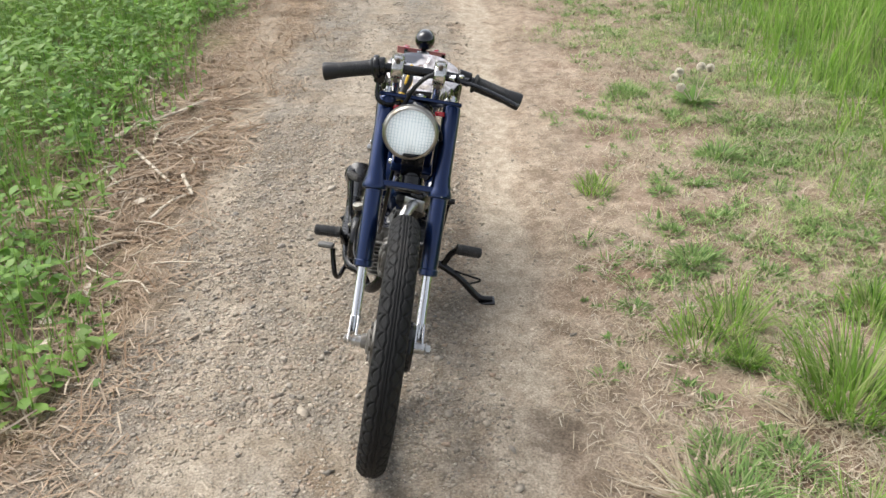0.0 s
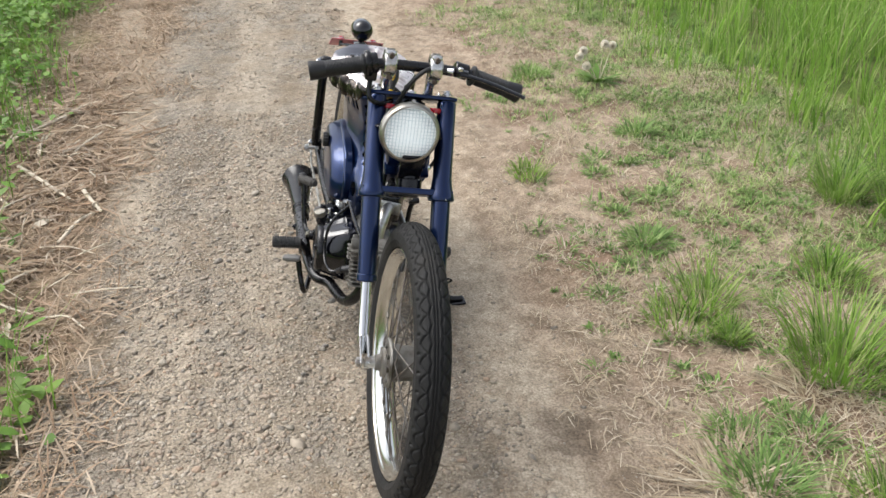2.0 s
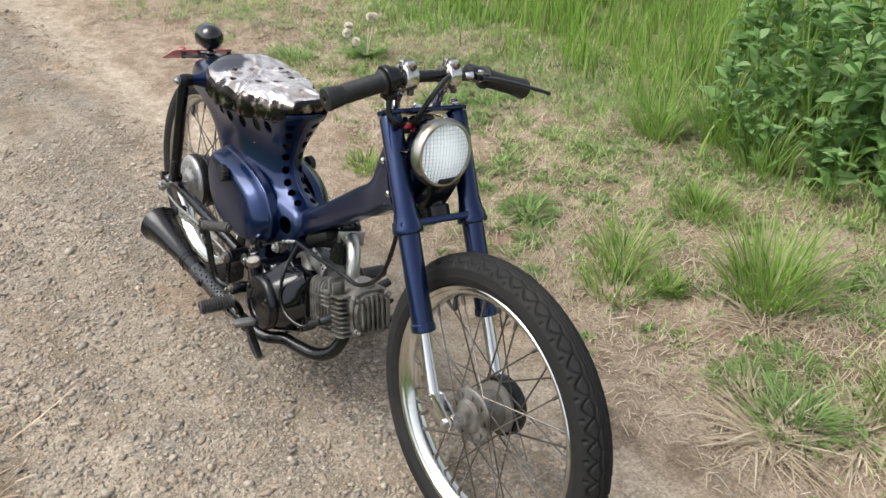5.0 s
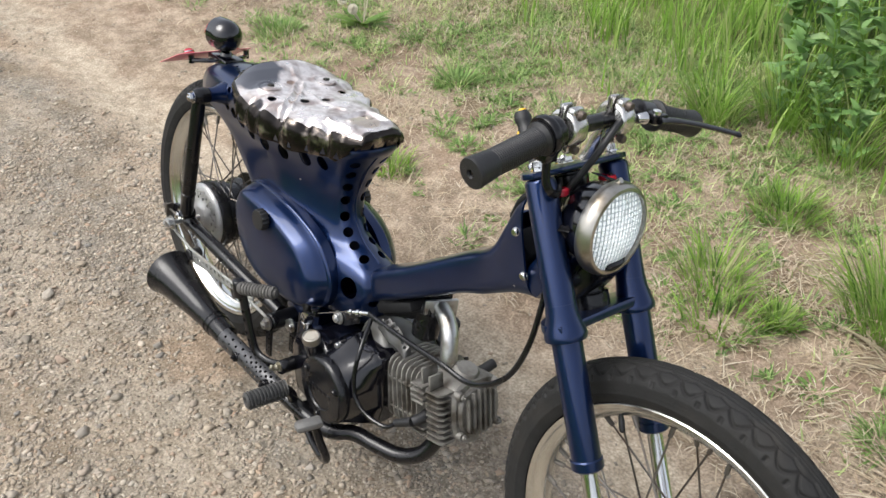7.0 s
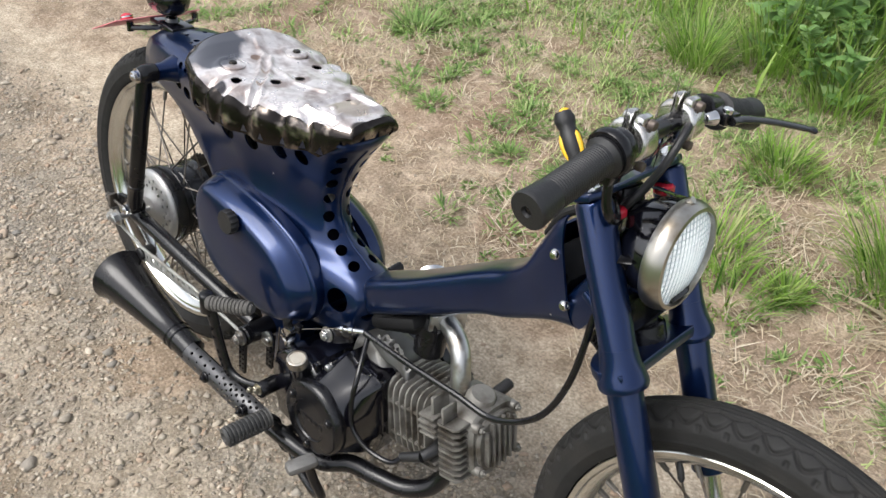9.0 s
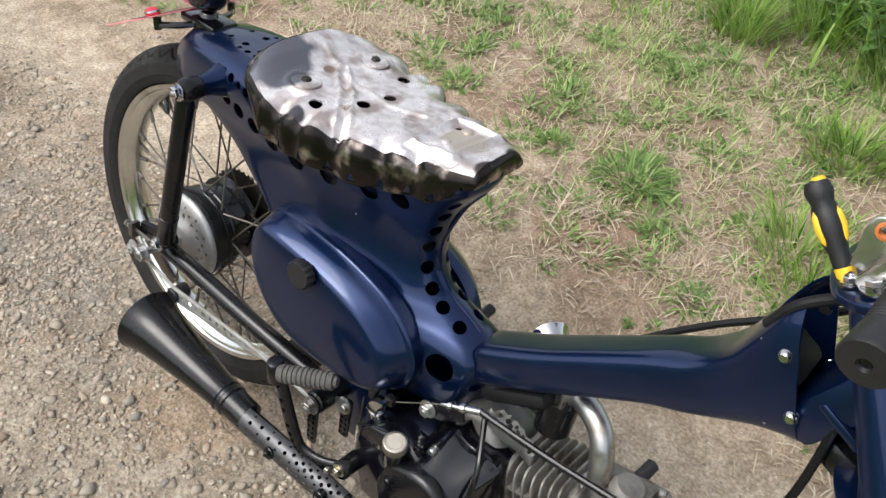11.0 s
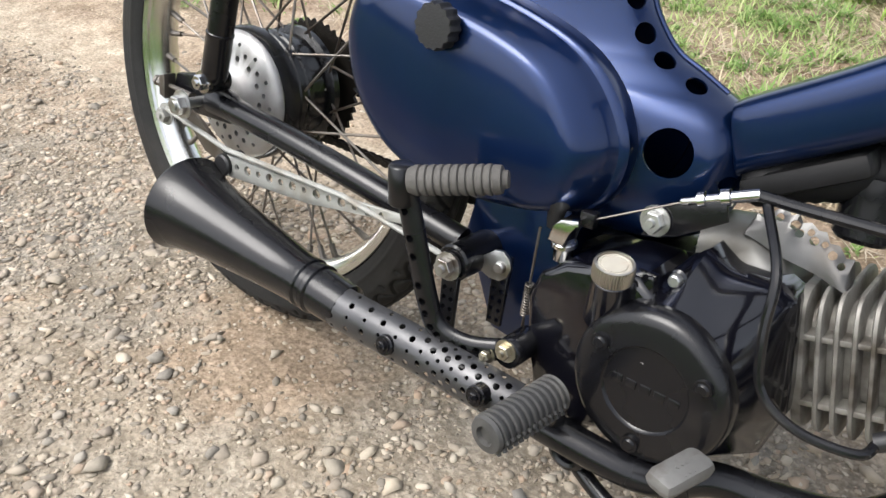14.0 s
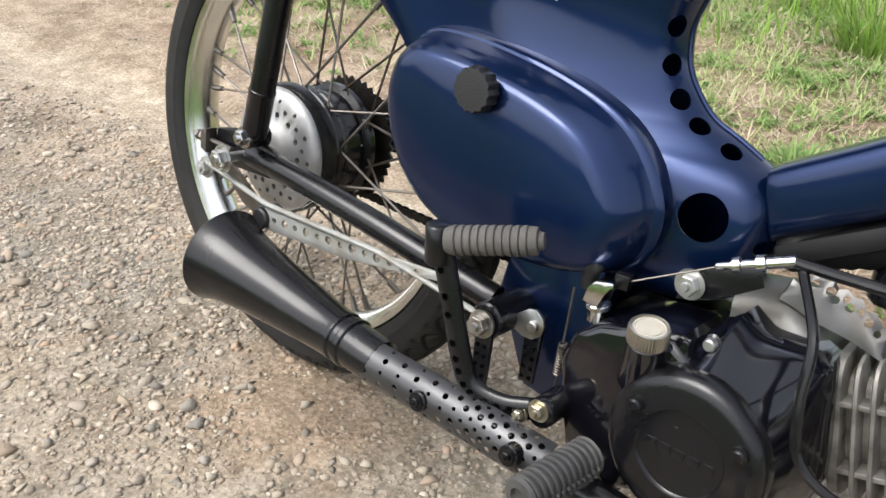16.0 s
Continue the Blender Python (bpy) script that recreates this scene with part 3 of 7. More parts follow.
def rim_mesh():
    prof = [(0.2375, -0.0265), (0.2395, -0.0245), (0.237, -0.0225), (0.229, -0.0215), (0.2235, -0.018), (0.2165, -0.0115), (0.2135, -0.004)]
    inner = prof + [(r, -h) for r, h in prof[::-1]]
    outer = [(0.231, 0.0245), (0.225, 0.016), (0.219, 0.008), (0.219, -0.008), (0.225, -0.016), (0.231, -0.0245)]
    return lathe(bmesh.new(), inner + outer, (0, 0, 0), (0, 1, 0), 120, loop=True)


def spoke_mesh(side, skew):
    """One laced spoke from the hub flange to the rim, with its nipple."""
    bm = bmesh.new()
    a = math.radians(skew)
    p0 = V(0.046 * math.cos(a), side * 0.031, 0.046 * math.sin(a))
    p1 = V(0.213, side * 0.003, 0)
    sweep(bm, [p0, p0 + V(0, -side * 0.002, 0) + (p1 - p0) * 0.02, p1], 0.0016, 6)
    rod(bm, p1 - (p1 - p0).normalized() * 0.016, p1 + (p1 - p0).normalized() * 0.004, 0.0034, 0.004, 8)
    return finish("spoke", bm, SPOKE)


SPOKES = [spoke_mesh(s, k) for s in (-1, 1) for k in (-62, 62)]


def wheel(name, at, label):
    w = group_part(name, bike, label, at)
    t = new("tyre", TYRE)
    t.parent = w
    tagged(t, "dusty black rubber tyre with scalloped tread")
    part("rim", rim_mesh(), RIM, w, "polished steel rim")
    for k in range(36):
        s = new("spoke", SPOKES[k % 4])
        s.parent = w
        s.rotation_euler = (0, math.radians(10 * k + (0, 7, 5, 2)[k % 4]), 0)
    bm = bmesh.new()
    lathe(bm, [(0.003, -0.008), (0.0045, 0), (0.0045, 0.012), (0.0025, 0.016)], (0.206 * math.cos(2.2), -0.006, 0.206 * math.sin(2.2)), (-math.cos(2.2), -0.3, -math.sin(2.2)), 10)
    part("valve", bm, GRIP, w)
    return w


front_wheel = wheel("front_wheel", FRONT, "spoked front wheel with thin black tyre")
bm = bmesh.new()
lathe(bm, [(0.012, -0.062), (0.016, -0.060), (0.018, -0.050), (0.028, -0.047), (0.033, -0.040), (0.050, -0.037), (0.0525, -0.033), (0.050, -0.029), (0.040, -0.026),
           (0.036, 0.018), (0.050, 0.022), (0.050, 0.028), (0.02, 0.03)], (0, 0, 0), (0, 1, 0), 48)
for k in range(9):
    a = math.radians(40 * k + 12)
    rod(bm, (0.040 * math.cos(a), -0.043, 0.040 * math.sin(a)), (0.040 * math.cos(a), -0.037, 0.040 * math.sin(a)), 0.006, 0.005, 10)
part("hub", bm, CAST, front_wheel, "weathered cast aluminium hub")
bm = bmesh.new()
lathe(bm, [(0.02, 0.028), (0.056, 0.029), (0.058, 0.033), (0.058, 0.05), (0.053, 0.056), (0.02, 0.058)], (0, 0, 0), (0, 1, 0), 48)
part("brake_drum", bm, BLACK, front_wheel, "black brake drum")
bm = bmesh.new()
rod(bm, (0, -0.1, 0), (0, 0.095, 0), 0.006, seg=12)
for y, d in ((-0.088, -1), (0.085, 1)):
    bolt(bm, (0, y, 0), (0, d, 0), 0.010, 0.009)
rod(bm, (0, -0.083, 0), (0, -0.06, 0), 0.0125, seg=20, edge=0.001)
rod(bm, (0, 0.058, 0), (0, 0.083, 0), 0.0125, seg=20, edge=0.001)
part("axle", bm, STEEL, front_wheel, "zinc-plated axle and nuts")

rear_wheel = wheel("rear_wheel", REAR, "spoked rear wheel with finned black drum")
bm = bmesh.new()
lathe(bm, [(0.02, -0.056), (0.074, -0.054), (0.077, -0.048), (0.077, -0.036), (0.071, -0.034), (0.071, -0.03), (0.073, -0.028), (0.073, -0.022), (0.069, -0.02), (0.069, -0.016),
           (0.071, -0.014), (0.071, -0.008), (0.066, -0.006), (0.064, 0.02), (0.072, 0.024), (0.072, 0.032), (0.03, 0.036), (0.02, 0.05)], (0, 0, 0), (0, 1, 0), 56)
part("hub", bm, BLACK, rear_wheel, "black painted brake hub")
bm = bmesh.new()
lathe(bm, [(0.016, -0.074), (0.028, -0.073), (0.034, -0.067), (0.058, -0.066), (0.068, -0.063), (0.0735, -0.058), (0.0735, -0.055), (0.016, -0.055)], (0, 0, 0), (0, 1, 0), 56)
panel = part("brake_panel", bm, BRUSHED, rear_wheel, "drilled silver brake backing plate")
cut = bmesh.new()
for k in range(26):
    a = math.radians(360 / 26 * k)
    for r, q in (((0.052, 0.0031),) if k % 2 else ((0.044, 0.0036), (0.060, 0.0025))):
        hole(cut, (r * math.cos(a), -0.065, r * math.sin(a)), (0, 1, 0), q, 0.008, 8)
drill(panel, cut)
bm = bmesh.new()
teeth = []
for k in range(82):
    r = 0.0785 if k % 2 else 0.0725
    teeth.append((r * math.cos(2 * math.pi * k / 82), r * math.sin(2 * math.pi * k / 82)))
prism(bm, teeth, 0.054, 0.058)
part("sprocket", bm, CHAIN, rear_wheel, "oily rear sprocket")
bm = bmesh.new()
rod(bm, (0, -0.15, 0), (0, 0.14, 0), 0.006, seg=12)
for y, d in ((-0.136, -1), (0.125, 1)):
    bolt(bm, (0, y, 0), (0, d, 0), 0.011, 0.010)
part("axle", bm, STEEL, rear_wheel, "zinc-plated axle and nuts")

# chain: plates and rollers along both runs
chain = group_part("drive_chain", bike, "oily drive chain")
link_bm = bmesh.new()
for y in (-0.0032, 0.0032):
    prism(link_bm, [(-0.0078, -0.0036), (-0.0048, -0.0052), (0, -0.0034), (0.0048, -0.0052), (0.0078, -0.0036), (0.0078, 0.0036), (0.0048, 0.0052), (0, 0.0034), (-0.0048, 0.0052), (-0.0078, 0.0036)], y - 0.0007, y + 0.0007)
for x in (-0.0045, 0.0045):
    rod(link_bm, (x, -0.0048, 0), (x, 0.0048, 0), 0.002, seg=6)
LINK = finish("link", link_bm, CHAIN)
ends = (V(-0.685, 0.056, 0.281), 0.064), (V(-0.17, 0.056, 0.232), 0.020)
for side in (1, -1):
    p0, p1 = ends[0][0] + V(0.01, 0, side * ends[0][1]), ends[1][0] + V(0, 0, side * ends[1][1])
    n = int((p1 - p0).length / 0.0127)
    for k in range(n):
        o = new("link", LINK)
        o.parent = chain
        p = p0.lerp(p1, k / n)
        o.matrix_local = Matrix.Translation(p) @ Matrix.Rotation(-math.atan2((p1 - p0).z, (p1 - p0).x), 4, "Y")
for k in range(19):
    a = math.radians(95 + k * 170 / 18)
    o = new("link", LINK)
    o.parent = chain
    o.matrix_local = Matrix.Translation(ends[0][0] + V(math.cos(a), 0, math.sin(a)) * 0.064) @ Matrix.Rotation(-(a + math.pi / 2), 4, "Y")

# fork
FD = V(0.459, 0, -0.889)
FT = V(0.236, 0, 0.755)
fork = group_part("front_fork", bike, "long navy blue telescopic fork with chrome lower legs", (0, -0.003, 0))


def fork_at(s, y=0.0, ahead=0.0):
    return FT + FD * s + V(0.889, 0, 0.459) * ahead + V(0, y, 0)


for side in (-1, 1):
    y = side * 0.075 - 0.004
    bm = bmesh.new()
    pr = [(0.012, -0.006), (0.018, -0.004), (0.0205, 0.0), (0.0205, 0.372), (0.0225, 0.374), (0.0225, 0.386), (0.0195, 0.389), (0.013, 0.389)]
    lathe(bm, pr, fork_at(0, y), FD, 32)
    part("fork_tube", bm, BLUE, fork, "navy blue painted tube")
    bm = bmesh.new()
    lathe(bm, [(0.0115, 0.38), (0.0115, 0.505), (0.0125, 0.507), (0.0125, 0.513), (0.010, 0.514)], fork_at(0, y), FD, 24)
    part("chrome_leg", bm, CHROME, fork, "chrome lower fork leg")
    bm = bmesh.new()
    top = fork_at(0.505, y)
    ax = V(FRONT[0], y, FRONT[2])
    rod(bm, top - FD * 0.004, top + FD * 0.034, 0.013, 0.010, 20, 0.001)
    for dy in (-0.008, 0.008):
        prism(bm, [(top.x - 0.010, top.z + 0.005), (top.x + 0.012, top.z + 0.012), (ax.x + 0.012, ax.z + 0.006), (ax.x + 0.009, ax.z - 0.011), (ax.x - 0.008, ax.z - 0.012), (top.x + 0.004, top.z - 0.028)], y + dy - 0.0025, y + dy + 0.0025, 0.001)
    part("axle_bracket", bm, CHROME, fork, "chrome axle bracket")
    bm = bmesh.new()
    rod(bm, fork_at(-0.028, y), fork_at(-0.004, y), 0.0075, seg=6, edge=0.001)
    rod(bm, fork_at(-0.020, y), fork_at(-0.018, y), 0.012, seg=20)
    part("cap_nut", bm, CHROME, fork, "chrome cap nut")


def yoke(s, reach, thick, back, bow, wide=0.024):
    """A triple clamp: a plate bowed between two collars."""
    bm = bmesh.new()
    n = 24
    rings = []
    for i in range(n + 1):
        q = -1 + 2 * i / n
        y = q * reach - 0.004
        fwd = -bow * (1 - q * q) ** 0.7
        half = wide + 0.012 * (1 - q * q) - 0.009 * max(0, abs(q) - 0.8) / 0.2
        rings.append([fork_at(s + ds, y, fwd + da) for ds, da in ((-thick, -half - back * (1 - q * q)), (-thick, half), (thick, half), (thick, -half - back * (1 - q * q)))])
    ring_faces(bm, rings)
    bmesh.ops.bevel(bm, geom=[e for e in bm.edges], offset=0.0018, segments=2, affect="EDGES", profile=0.5)
    return bm


part("top_yoke", yoke(-0.010, 0.096, 0.004, 0.004, 0.016, 0.0185), BLUE, fork, "navy blue top clamp plate")
bm = yoke(0.192, 0.098, 0.0065, 0.004, 0.020)
for side in (-1, 1):
    lathe(bm, [(0.0208, 0.160), (0.0225, 0.176), (0.0255, 0.190), (0.0285, 0.199), (0.0290, 0.204), (0.0280, 0.208), (0.0215, 0.210)], fork_at(0, side * 0.075 - 0.004), FD, 28)
part("lower_yoke", bm, BLUE, fork, "navy blue lower clamp")
bm = bmesh.new()
rod(bm, fork_at(-0.004, 0, -0.022), fork_at(0.192, 0, -0.022), 0.021, seg=24, edge=0.002)
rod(bm, fork_at(0.0, 0, -0.022), fork_at(0.022, 0, -0.022), 0.026, seg=24, edge=0.002)
rod(bm, fork_at(0.165, 0, -0.022), fork_at(0.19, 0, -0.022), 0.028, seg=24, edge=0.002)
steering = part("steering_head", bm, BLACK, bike, "black steering head between the fork tubes")
for name, at_s, ahead, size, rim, mat, label in (("lamp_mount", 0.14, 0.0, (0.03, 0.05, 0.09), 0.004, BLACK, "black lamp mount"), ("head_housing", 0.118, -0.046, (0.046, 0.092, 0.118), 0.012, BLUE, "dark navy steering head housing"),
                                                 ("housing_rib", 0.135, -0.044, (0.052, 0.097, 0.010), 0.003, BLUE, "navy welded rib"), ("stop_block", 0.182, -0.056, (0.036, 0.070, 0.030), 0.008, BLACK, "black steering stop")):
    bm = bmesh.new()
    box(bm, fork_at(at_s, -0.004, ahead), size, Matrix.Rotation(radians(27.3), 4, "Y"), rim)
    part(name, bm, mat, steering, label)
for y, q in ((-0.066, 0.006), (0.058, 0.006), (-0.004, 0.012)):
    bm = bmesh.new()
    bolt(bm, fork_at(-0.016, y, -0.022), -FD, q, 0.006)
    part("clamp_bolt", bm, CHROME, fork, "chrome clamp bolt")
for side in (-1, 1):
    bm = bmesh.new()
    rod(bm, fork_at(0.012, side * 0.050 - 0.004, 0.008), fork_at(0.022, side * 0.050 - 0.004, 0.006), 0.0125, seg=20, edge=0.002)
    part("red_bush", bm, RED, fork, "red rubber bush under the clamp")

# headlamp
lamp = group_part("headlamp", bike, "round lit headlamp with ribbed glass and tarnished nickel ring")
LC, LD = V(0.313, -0.019, 0.711), V(0.985, 0, 0.10)
bm = bmesh.new()
lathe(bm, [(0.012, -0.062), (0.030, -0.060), (0.044, -0.052), (0.054, -0.036), (0.058, -0.016), (0.0585, 0.0), (0.05, 0.0), (0.045, -0.03), (0.02, -0.052), (0.012, -0.055)], LC, LD, 48)
part("bucket", bm, GLOSS, lamp, "black lamp shell")
bm = bmesh.new()
lathe(bm, [(0.0585, -0.008), (0.062, -0.007), (0.0635, -0.003), (0.0635, 0.004), (0.0615, 0.011), (0.0585, 0.0155), (0.0545, 0.0165), (0.0540, 0.012), (0.0575, 0.004)], LC, LD, 64, loop=True)
d, a, b = frame_of(LD)
rod(bm, LC + b * 0.062 + d * 0.0, LC + b * 0.067 + d * 0.006, 0.004, seg=8)
part("ring", bm, NICKEL, lamp, "tarnished nickel rim")
bm = bmesh.new()
lathe(bm, [(0.0570, 0.006), (0.052, -0.010), (0.038, -0.026), (0.022, -0.036), (0.010, -0.040)], LC, LD, 48, cap=False)
part("reflector", bm, REFLECTOR, lamp, "silvered reflector bowl")
bm = bmesh.new()
lathe(bm, [(0.001, -0.010), (0.007, -0.012), (0.011, -0.018), (0.011, -0.036)], LC, LD, 16)
part("bulb", bm, BULB, lamp, "glowing bulb")
bm = bmesh.new()
lathe(bm, [(0.0555, 0.0095), (0.047, 0.0112), (0.036, 0.0132), (0.022, 0.0150), (0.010, 0.0158), (0.0005, 0.016)], LC, LD, 48, cap=False)
lens = part("lens", bm, GLASS, lamp, "clear domed lamp glass", 60)
bm = bmesh.new()


def lens_at(x, y):
    r2 = (x * x + y * y) / 0.0555 ** 2
    return LC + a * x + b * y + d * (0.0150 - 0.006 * r2)


for k in range(-7, 8):
    q = k * 0.0070
    h = math.sqrt(max(0.0, 0.0545 ** 2 - q * q))
    sweep(bm, [lens_at(q, -h + 2 * h * m / 12) for m in range(13)], 0.0012, 6)
    sweep(bm, [lens_at(-h + 2 * h * m / 12, q) for m in range(13)], 0.0010, 6)
part("lens_ribs", bm, material("rib_glass", (0.68, 0.74, 0.77), 0.12, vary=0.05, bump=0.0, thin=0.4), lamp, "moulded grid of ribs in the glass")
for side in (-1, 1):
    bm = bmesh.new()
    sweep(bm, [LC + V(-0.02, side * 0.057, 0.0), LC + V(-0.035, side * 0.066, 0.0), fork_at(0.08, side * 0.056 - 0.004, 0.02)], 0.006, 10, 0.5)
    part("bracket", bm, BLACK, lamp, "black lamp bracket")

bm = bmesh.new()
arc = []
for k in range(6):
    arc.append([LC + d * (-0.046 + 0.0068 * k) + 0.0612 * (a * math.cos(u) + b * math.sin(u)) for u in (radians(95 + 170 * j / 40) for j in range(41))])
ring_faces(bm, arc, closed=False)
guard_sheet = part("perforated_band", bm, GLOSS, lamp, "black drilled band round the lamp shell")
cut = bmesh.new()
for k in range(3):
    for j in range(13):
        u = radians(100 + 12.7 * j + 6 * (k % 2))
        o = a * math.cos(u) + b * math.sin(u)
        hole(cut, LC + d * (-0.040 + 0.0105 * k) + o * 0.0612, o, 0.0034 if (j + k) % 2 else 0.0024, 0.012, 10)
drill(guard_sheet, cut, 0.001)

# handlebar
bars = group_part("handlebar", bike, "low black handlebar in chrome risers", (0, -0.007, 0))
BAR = [(0.252, -0.222, 0.806), (0.254, -0.13, 0.826), (0.251, -0.07, 0.832), (0.250, 0.0, 0.833), (0.251, 0.07, 0.832), (0.254, 0.13, 0.826), (0.252, 0.222, 0.806)]
bm = bmesh.new()
sweep(bm, spline(BAR, 8), 0.011, 16)
part("bar", bm, BLACK, bars, "black painted bar")
for side in (-1, 1):
    bm = bmesh.new()
    y = side * 0.048
    y -= 0.014
    c = V(0.250, y, 0.833)
    foot = fork_at(-0.015, y, -0.010)
    sweep(bm, spline([foot, foot.lerp(c, 0.5) + V(-0.004, 0, 0), c - V(0, 0, 0.01)], 5), [0.012, 0.0105, 0.0095, 0.0095, 0.010, 0.0105, 0.011, 0.0115, 0.012, 0.0125, 0.013], 18)
    half = [(c.x - 0.0008 + 0.0245 * math.cos(u), c.z + 0.0245 * math.sin(u)) for u in (radians(92 + 176 * k / 16) for k in range(17))]
    prism(bm, half + [(c.x - 0.0008, c.z - 0.030), (c.x - 0.0008, c.z + 0.032), (c.x - 0.011, c.z + 0.031)][:2], y - 0.0140, y + 0.0140, 0.006, seg=3)
    box(bm, c + V(-0.0072, 0, 0.0215), (0.013, 0.023, 0.017), None, 0.0058)
    front = bmesh.new()
    prism(front, [(c.x + 0.0012 + 0.0240 * math.cos(u), c.z + 0.0240 * math.sin(u)) for u in (radians(-88 + 176 * k / 16) for k in range(17))], y - 0.0140, y + 0.0140, 0.006, seg=3)
    box(front, c + V(0.0076, 0, 0.0215), (0.013, 0.023, 0.017), None, 0.0058)
    box(front, c + V(0.0076, 0, -0.0225), (0.013, 0.022, 0.017), None, 0.0058)
    part("clamp_cap", front, CLAMP, bars, "polished silver clamp half")
    for dz in (-0.0230, 0.0220):
        nut = bmesh.new()
        rod(nut, c + V(0.014, 0, dz), c + V(0.022, 0, dz), 0.0058, 0.0053, 14, 0.001)
        part("clamp_screw", nut, RUST, bars, "dull brown clamp screw")
    part("riser", bm, CLAMP, bars, "chrome handlebar riser and clamp")


def grip(side):
    """Rubber grip with ribs, a flange at the inner end and a closed outer end."""
    p0, p1 = V(0.254, side * 0.112, 0.828), V(0.252, side * 0.223, 0.800)
    n = (p1 - p0).length
    pr = [(0.0115, -0.002), (0.021, 0.0), (0.022, 0.004), (0.017, 0.008)]
    h = 0.010
    while h < n - 0.034:
        pr += [(0.0165, h), (0.0171, h + 0.0008), (0.0171, h + 0.0018), (0.0165, h + 0.0026)]
        h += 0.0031
    pr += [(0.0170, n - 0.031), (0.0178, n - 0.028), (0.0195, n - 0.008), (0.0202, n - 0.003), (0.0192, n), (0.006, n + 0.001), (0.004, n - 0.004)]
    bm = bmesh.new()
    lathe(bm, pr, p0, p1 - p0, 28)
    part("grip", bm, GRIP, bars, "black ribbed rubber grip")


grip(-1)
grip(1)
bm = bmesh.new()
p0, p1 = V(0.255, -0.086, 0.835), V(0.254, -0.112, 0.829)
lathe(bm, [(0.012, 0), (0.019, 0.001), (0.0205, 0.004), (0.0205, 0.013), (0.0250, 0.015), (0.0262, 0.018), (0.0262, 0.024), (0.0245, 0.0265), (0.012, 0.027)], p0, p1 - p0, 32)
box(bm, (0.254, -0.098, 0.812), (0.022, 0.024, 0.032), None, 0.004)
sweep(bm, spline([(0.256, -0.098, 0.806), (0.262, -0.099, 0.775), (0.268, -0.092, 0.758), (0.262, -0.07, 0.75), (0.24, -0.045, 0.752)], 6), 0.0055, 10)
part("throttle_housing", bm, BLACK, bars, "black throttle housing with cable elbow")
lever = group_part("clutch_lever", bike, "black hand lever on its perch", (0, -0.007, 0))
bm = bmesh.new()
rod(bm, (0.251, 0.074, 0.838), (0.252, 0.104, 0.832), 0.0165, seg=20, edge=0.002)
box(bm, (0.272, 0.088, 0.836), (0.030, 0.026, 0.014), Matrix.Rotation(radians(-12), 4, "Z"), 0.003)
part("perch", bm, BLACK, lever)
bm = bmesh.new()
sweep(bm, spline([(0.285, 0.080, 0.836), (0.292, 0.11, 0.834), (0.306, 0.15, 0.828), (0.326, 0.195, 0.819), (0.334, 0.212, 0.815)], 6), [0.0095, 0.0085, 0.0075, 0.0075, 0.0075, 0.0075, 0.0075, 0.0075, 0.007, 0.007, 0.007, 0.007, 0.007, 0.007, 0.007, 0.007, 0.007, 0.007, 0.007, 0.0068, 0.0066, 0.0066, 0.007, 0.0075, 0.0078], 12, 0.55)
part("blade", bm, BLACK, lever)
bm = bmesh.new()
rod(bm, (0.279, 0.082, 0.828), (0.279, 0.082, 0.848), 0.006, seg=12, edge=0.001)
rod(bm, (0.272, 0.070, 0.836), (0.268, 0.056, 0.836), 0.0085, 0.006, 14, 0.001)
part("adjuster", bm, CHROME, lever, "chrome cable adjuster")
bm = bmesh.new()
sweep(bm, spline([(0.268, 0.056, 0.836), (0.266, 0.03, 0.838), (0.272, 0.005, 0.828), (0.272, -0.018, 0.80), (0.262, -0.03, 0.768), (0.25, -0.036, 0.742)], 8), 0.0048, 10)
part("bar_cable", bm, GRIP, bars, "black cable looping over the bar")

bm = bmesh.new()
prism(bm, [(0.200, 0.770), (0.197, 0.804), (0.201, 0.818), (0.211, 0.823), (0.222, 0.818), (0.228, 0.804), (0.230, 0.770)], -0.056, -0.052, 0.001)
tab = part("stay_tab", bm, CLAMP, bars, "bright drilled stay tab")
cut = bmesh.new()
hole(cut, (0.212, -0.054, 0.810), (0, 1, 0), 0.0078, 0.01, 20)
drill(tab, cut)
bm = bmesh.new()
lathe(bm, [(0.0050, -0.004), (0.0078, -0.0035), (0.0078, 0.0035), (0.0050, 0.004)], (0.212, -0.054, 0.810), (0, 1, 0), 24, loop=True)
part("bush", bm, material("orange_rubber", (0.55, 0.16, 0.04), 0.5, vary=0.2, scale=60, bump=0.05), tab, "orange rubber bush")

# screwdriver wedged behind the yoke
driver = new("screwdriver")
tagged(driver, "black and yellow screwdriver stuck upright behind the fork yoke", "screwdriver")
driver.matrix_world = bike.matrix_basis.copy()
S0, S1 = V(0.207, -0.053, 0.749), V(0.146, -0.037, 0.809)
sd = (S1 - S0).normalized()
bm = bmesh.new()
lathe(bm, [(0.005, 0.012), (0.0085, 0.016), (0.0084, 0.028), (0.0102, 0.037), (0.0122, 0.050), (0.0114, 0.064), (0.0094, 0.071), (0.0108, 0.076), (0.0120, 0.082), (0.0095, 0.090), (0.003, 0.092)], S0, sd, 24)
part("handle", bm, GRIP, driver, "black rubber handle")
bm = bmesh.new()
lathe(bm, [(0.0065, -0.004), (0.0080, -0.003), (0.0083, 0.014), (0.0074, 0.017)], S0, sd, 20)
d, a, b = frame_of(sd)
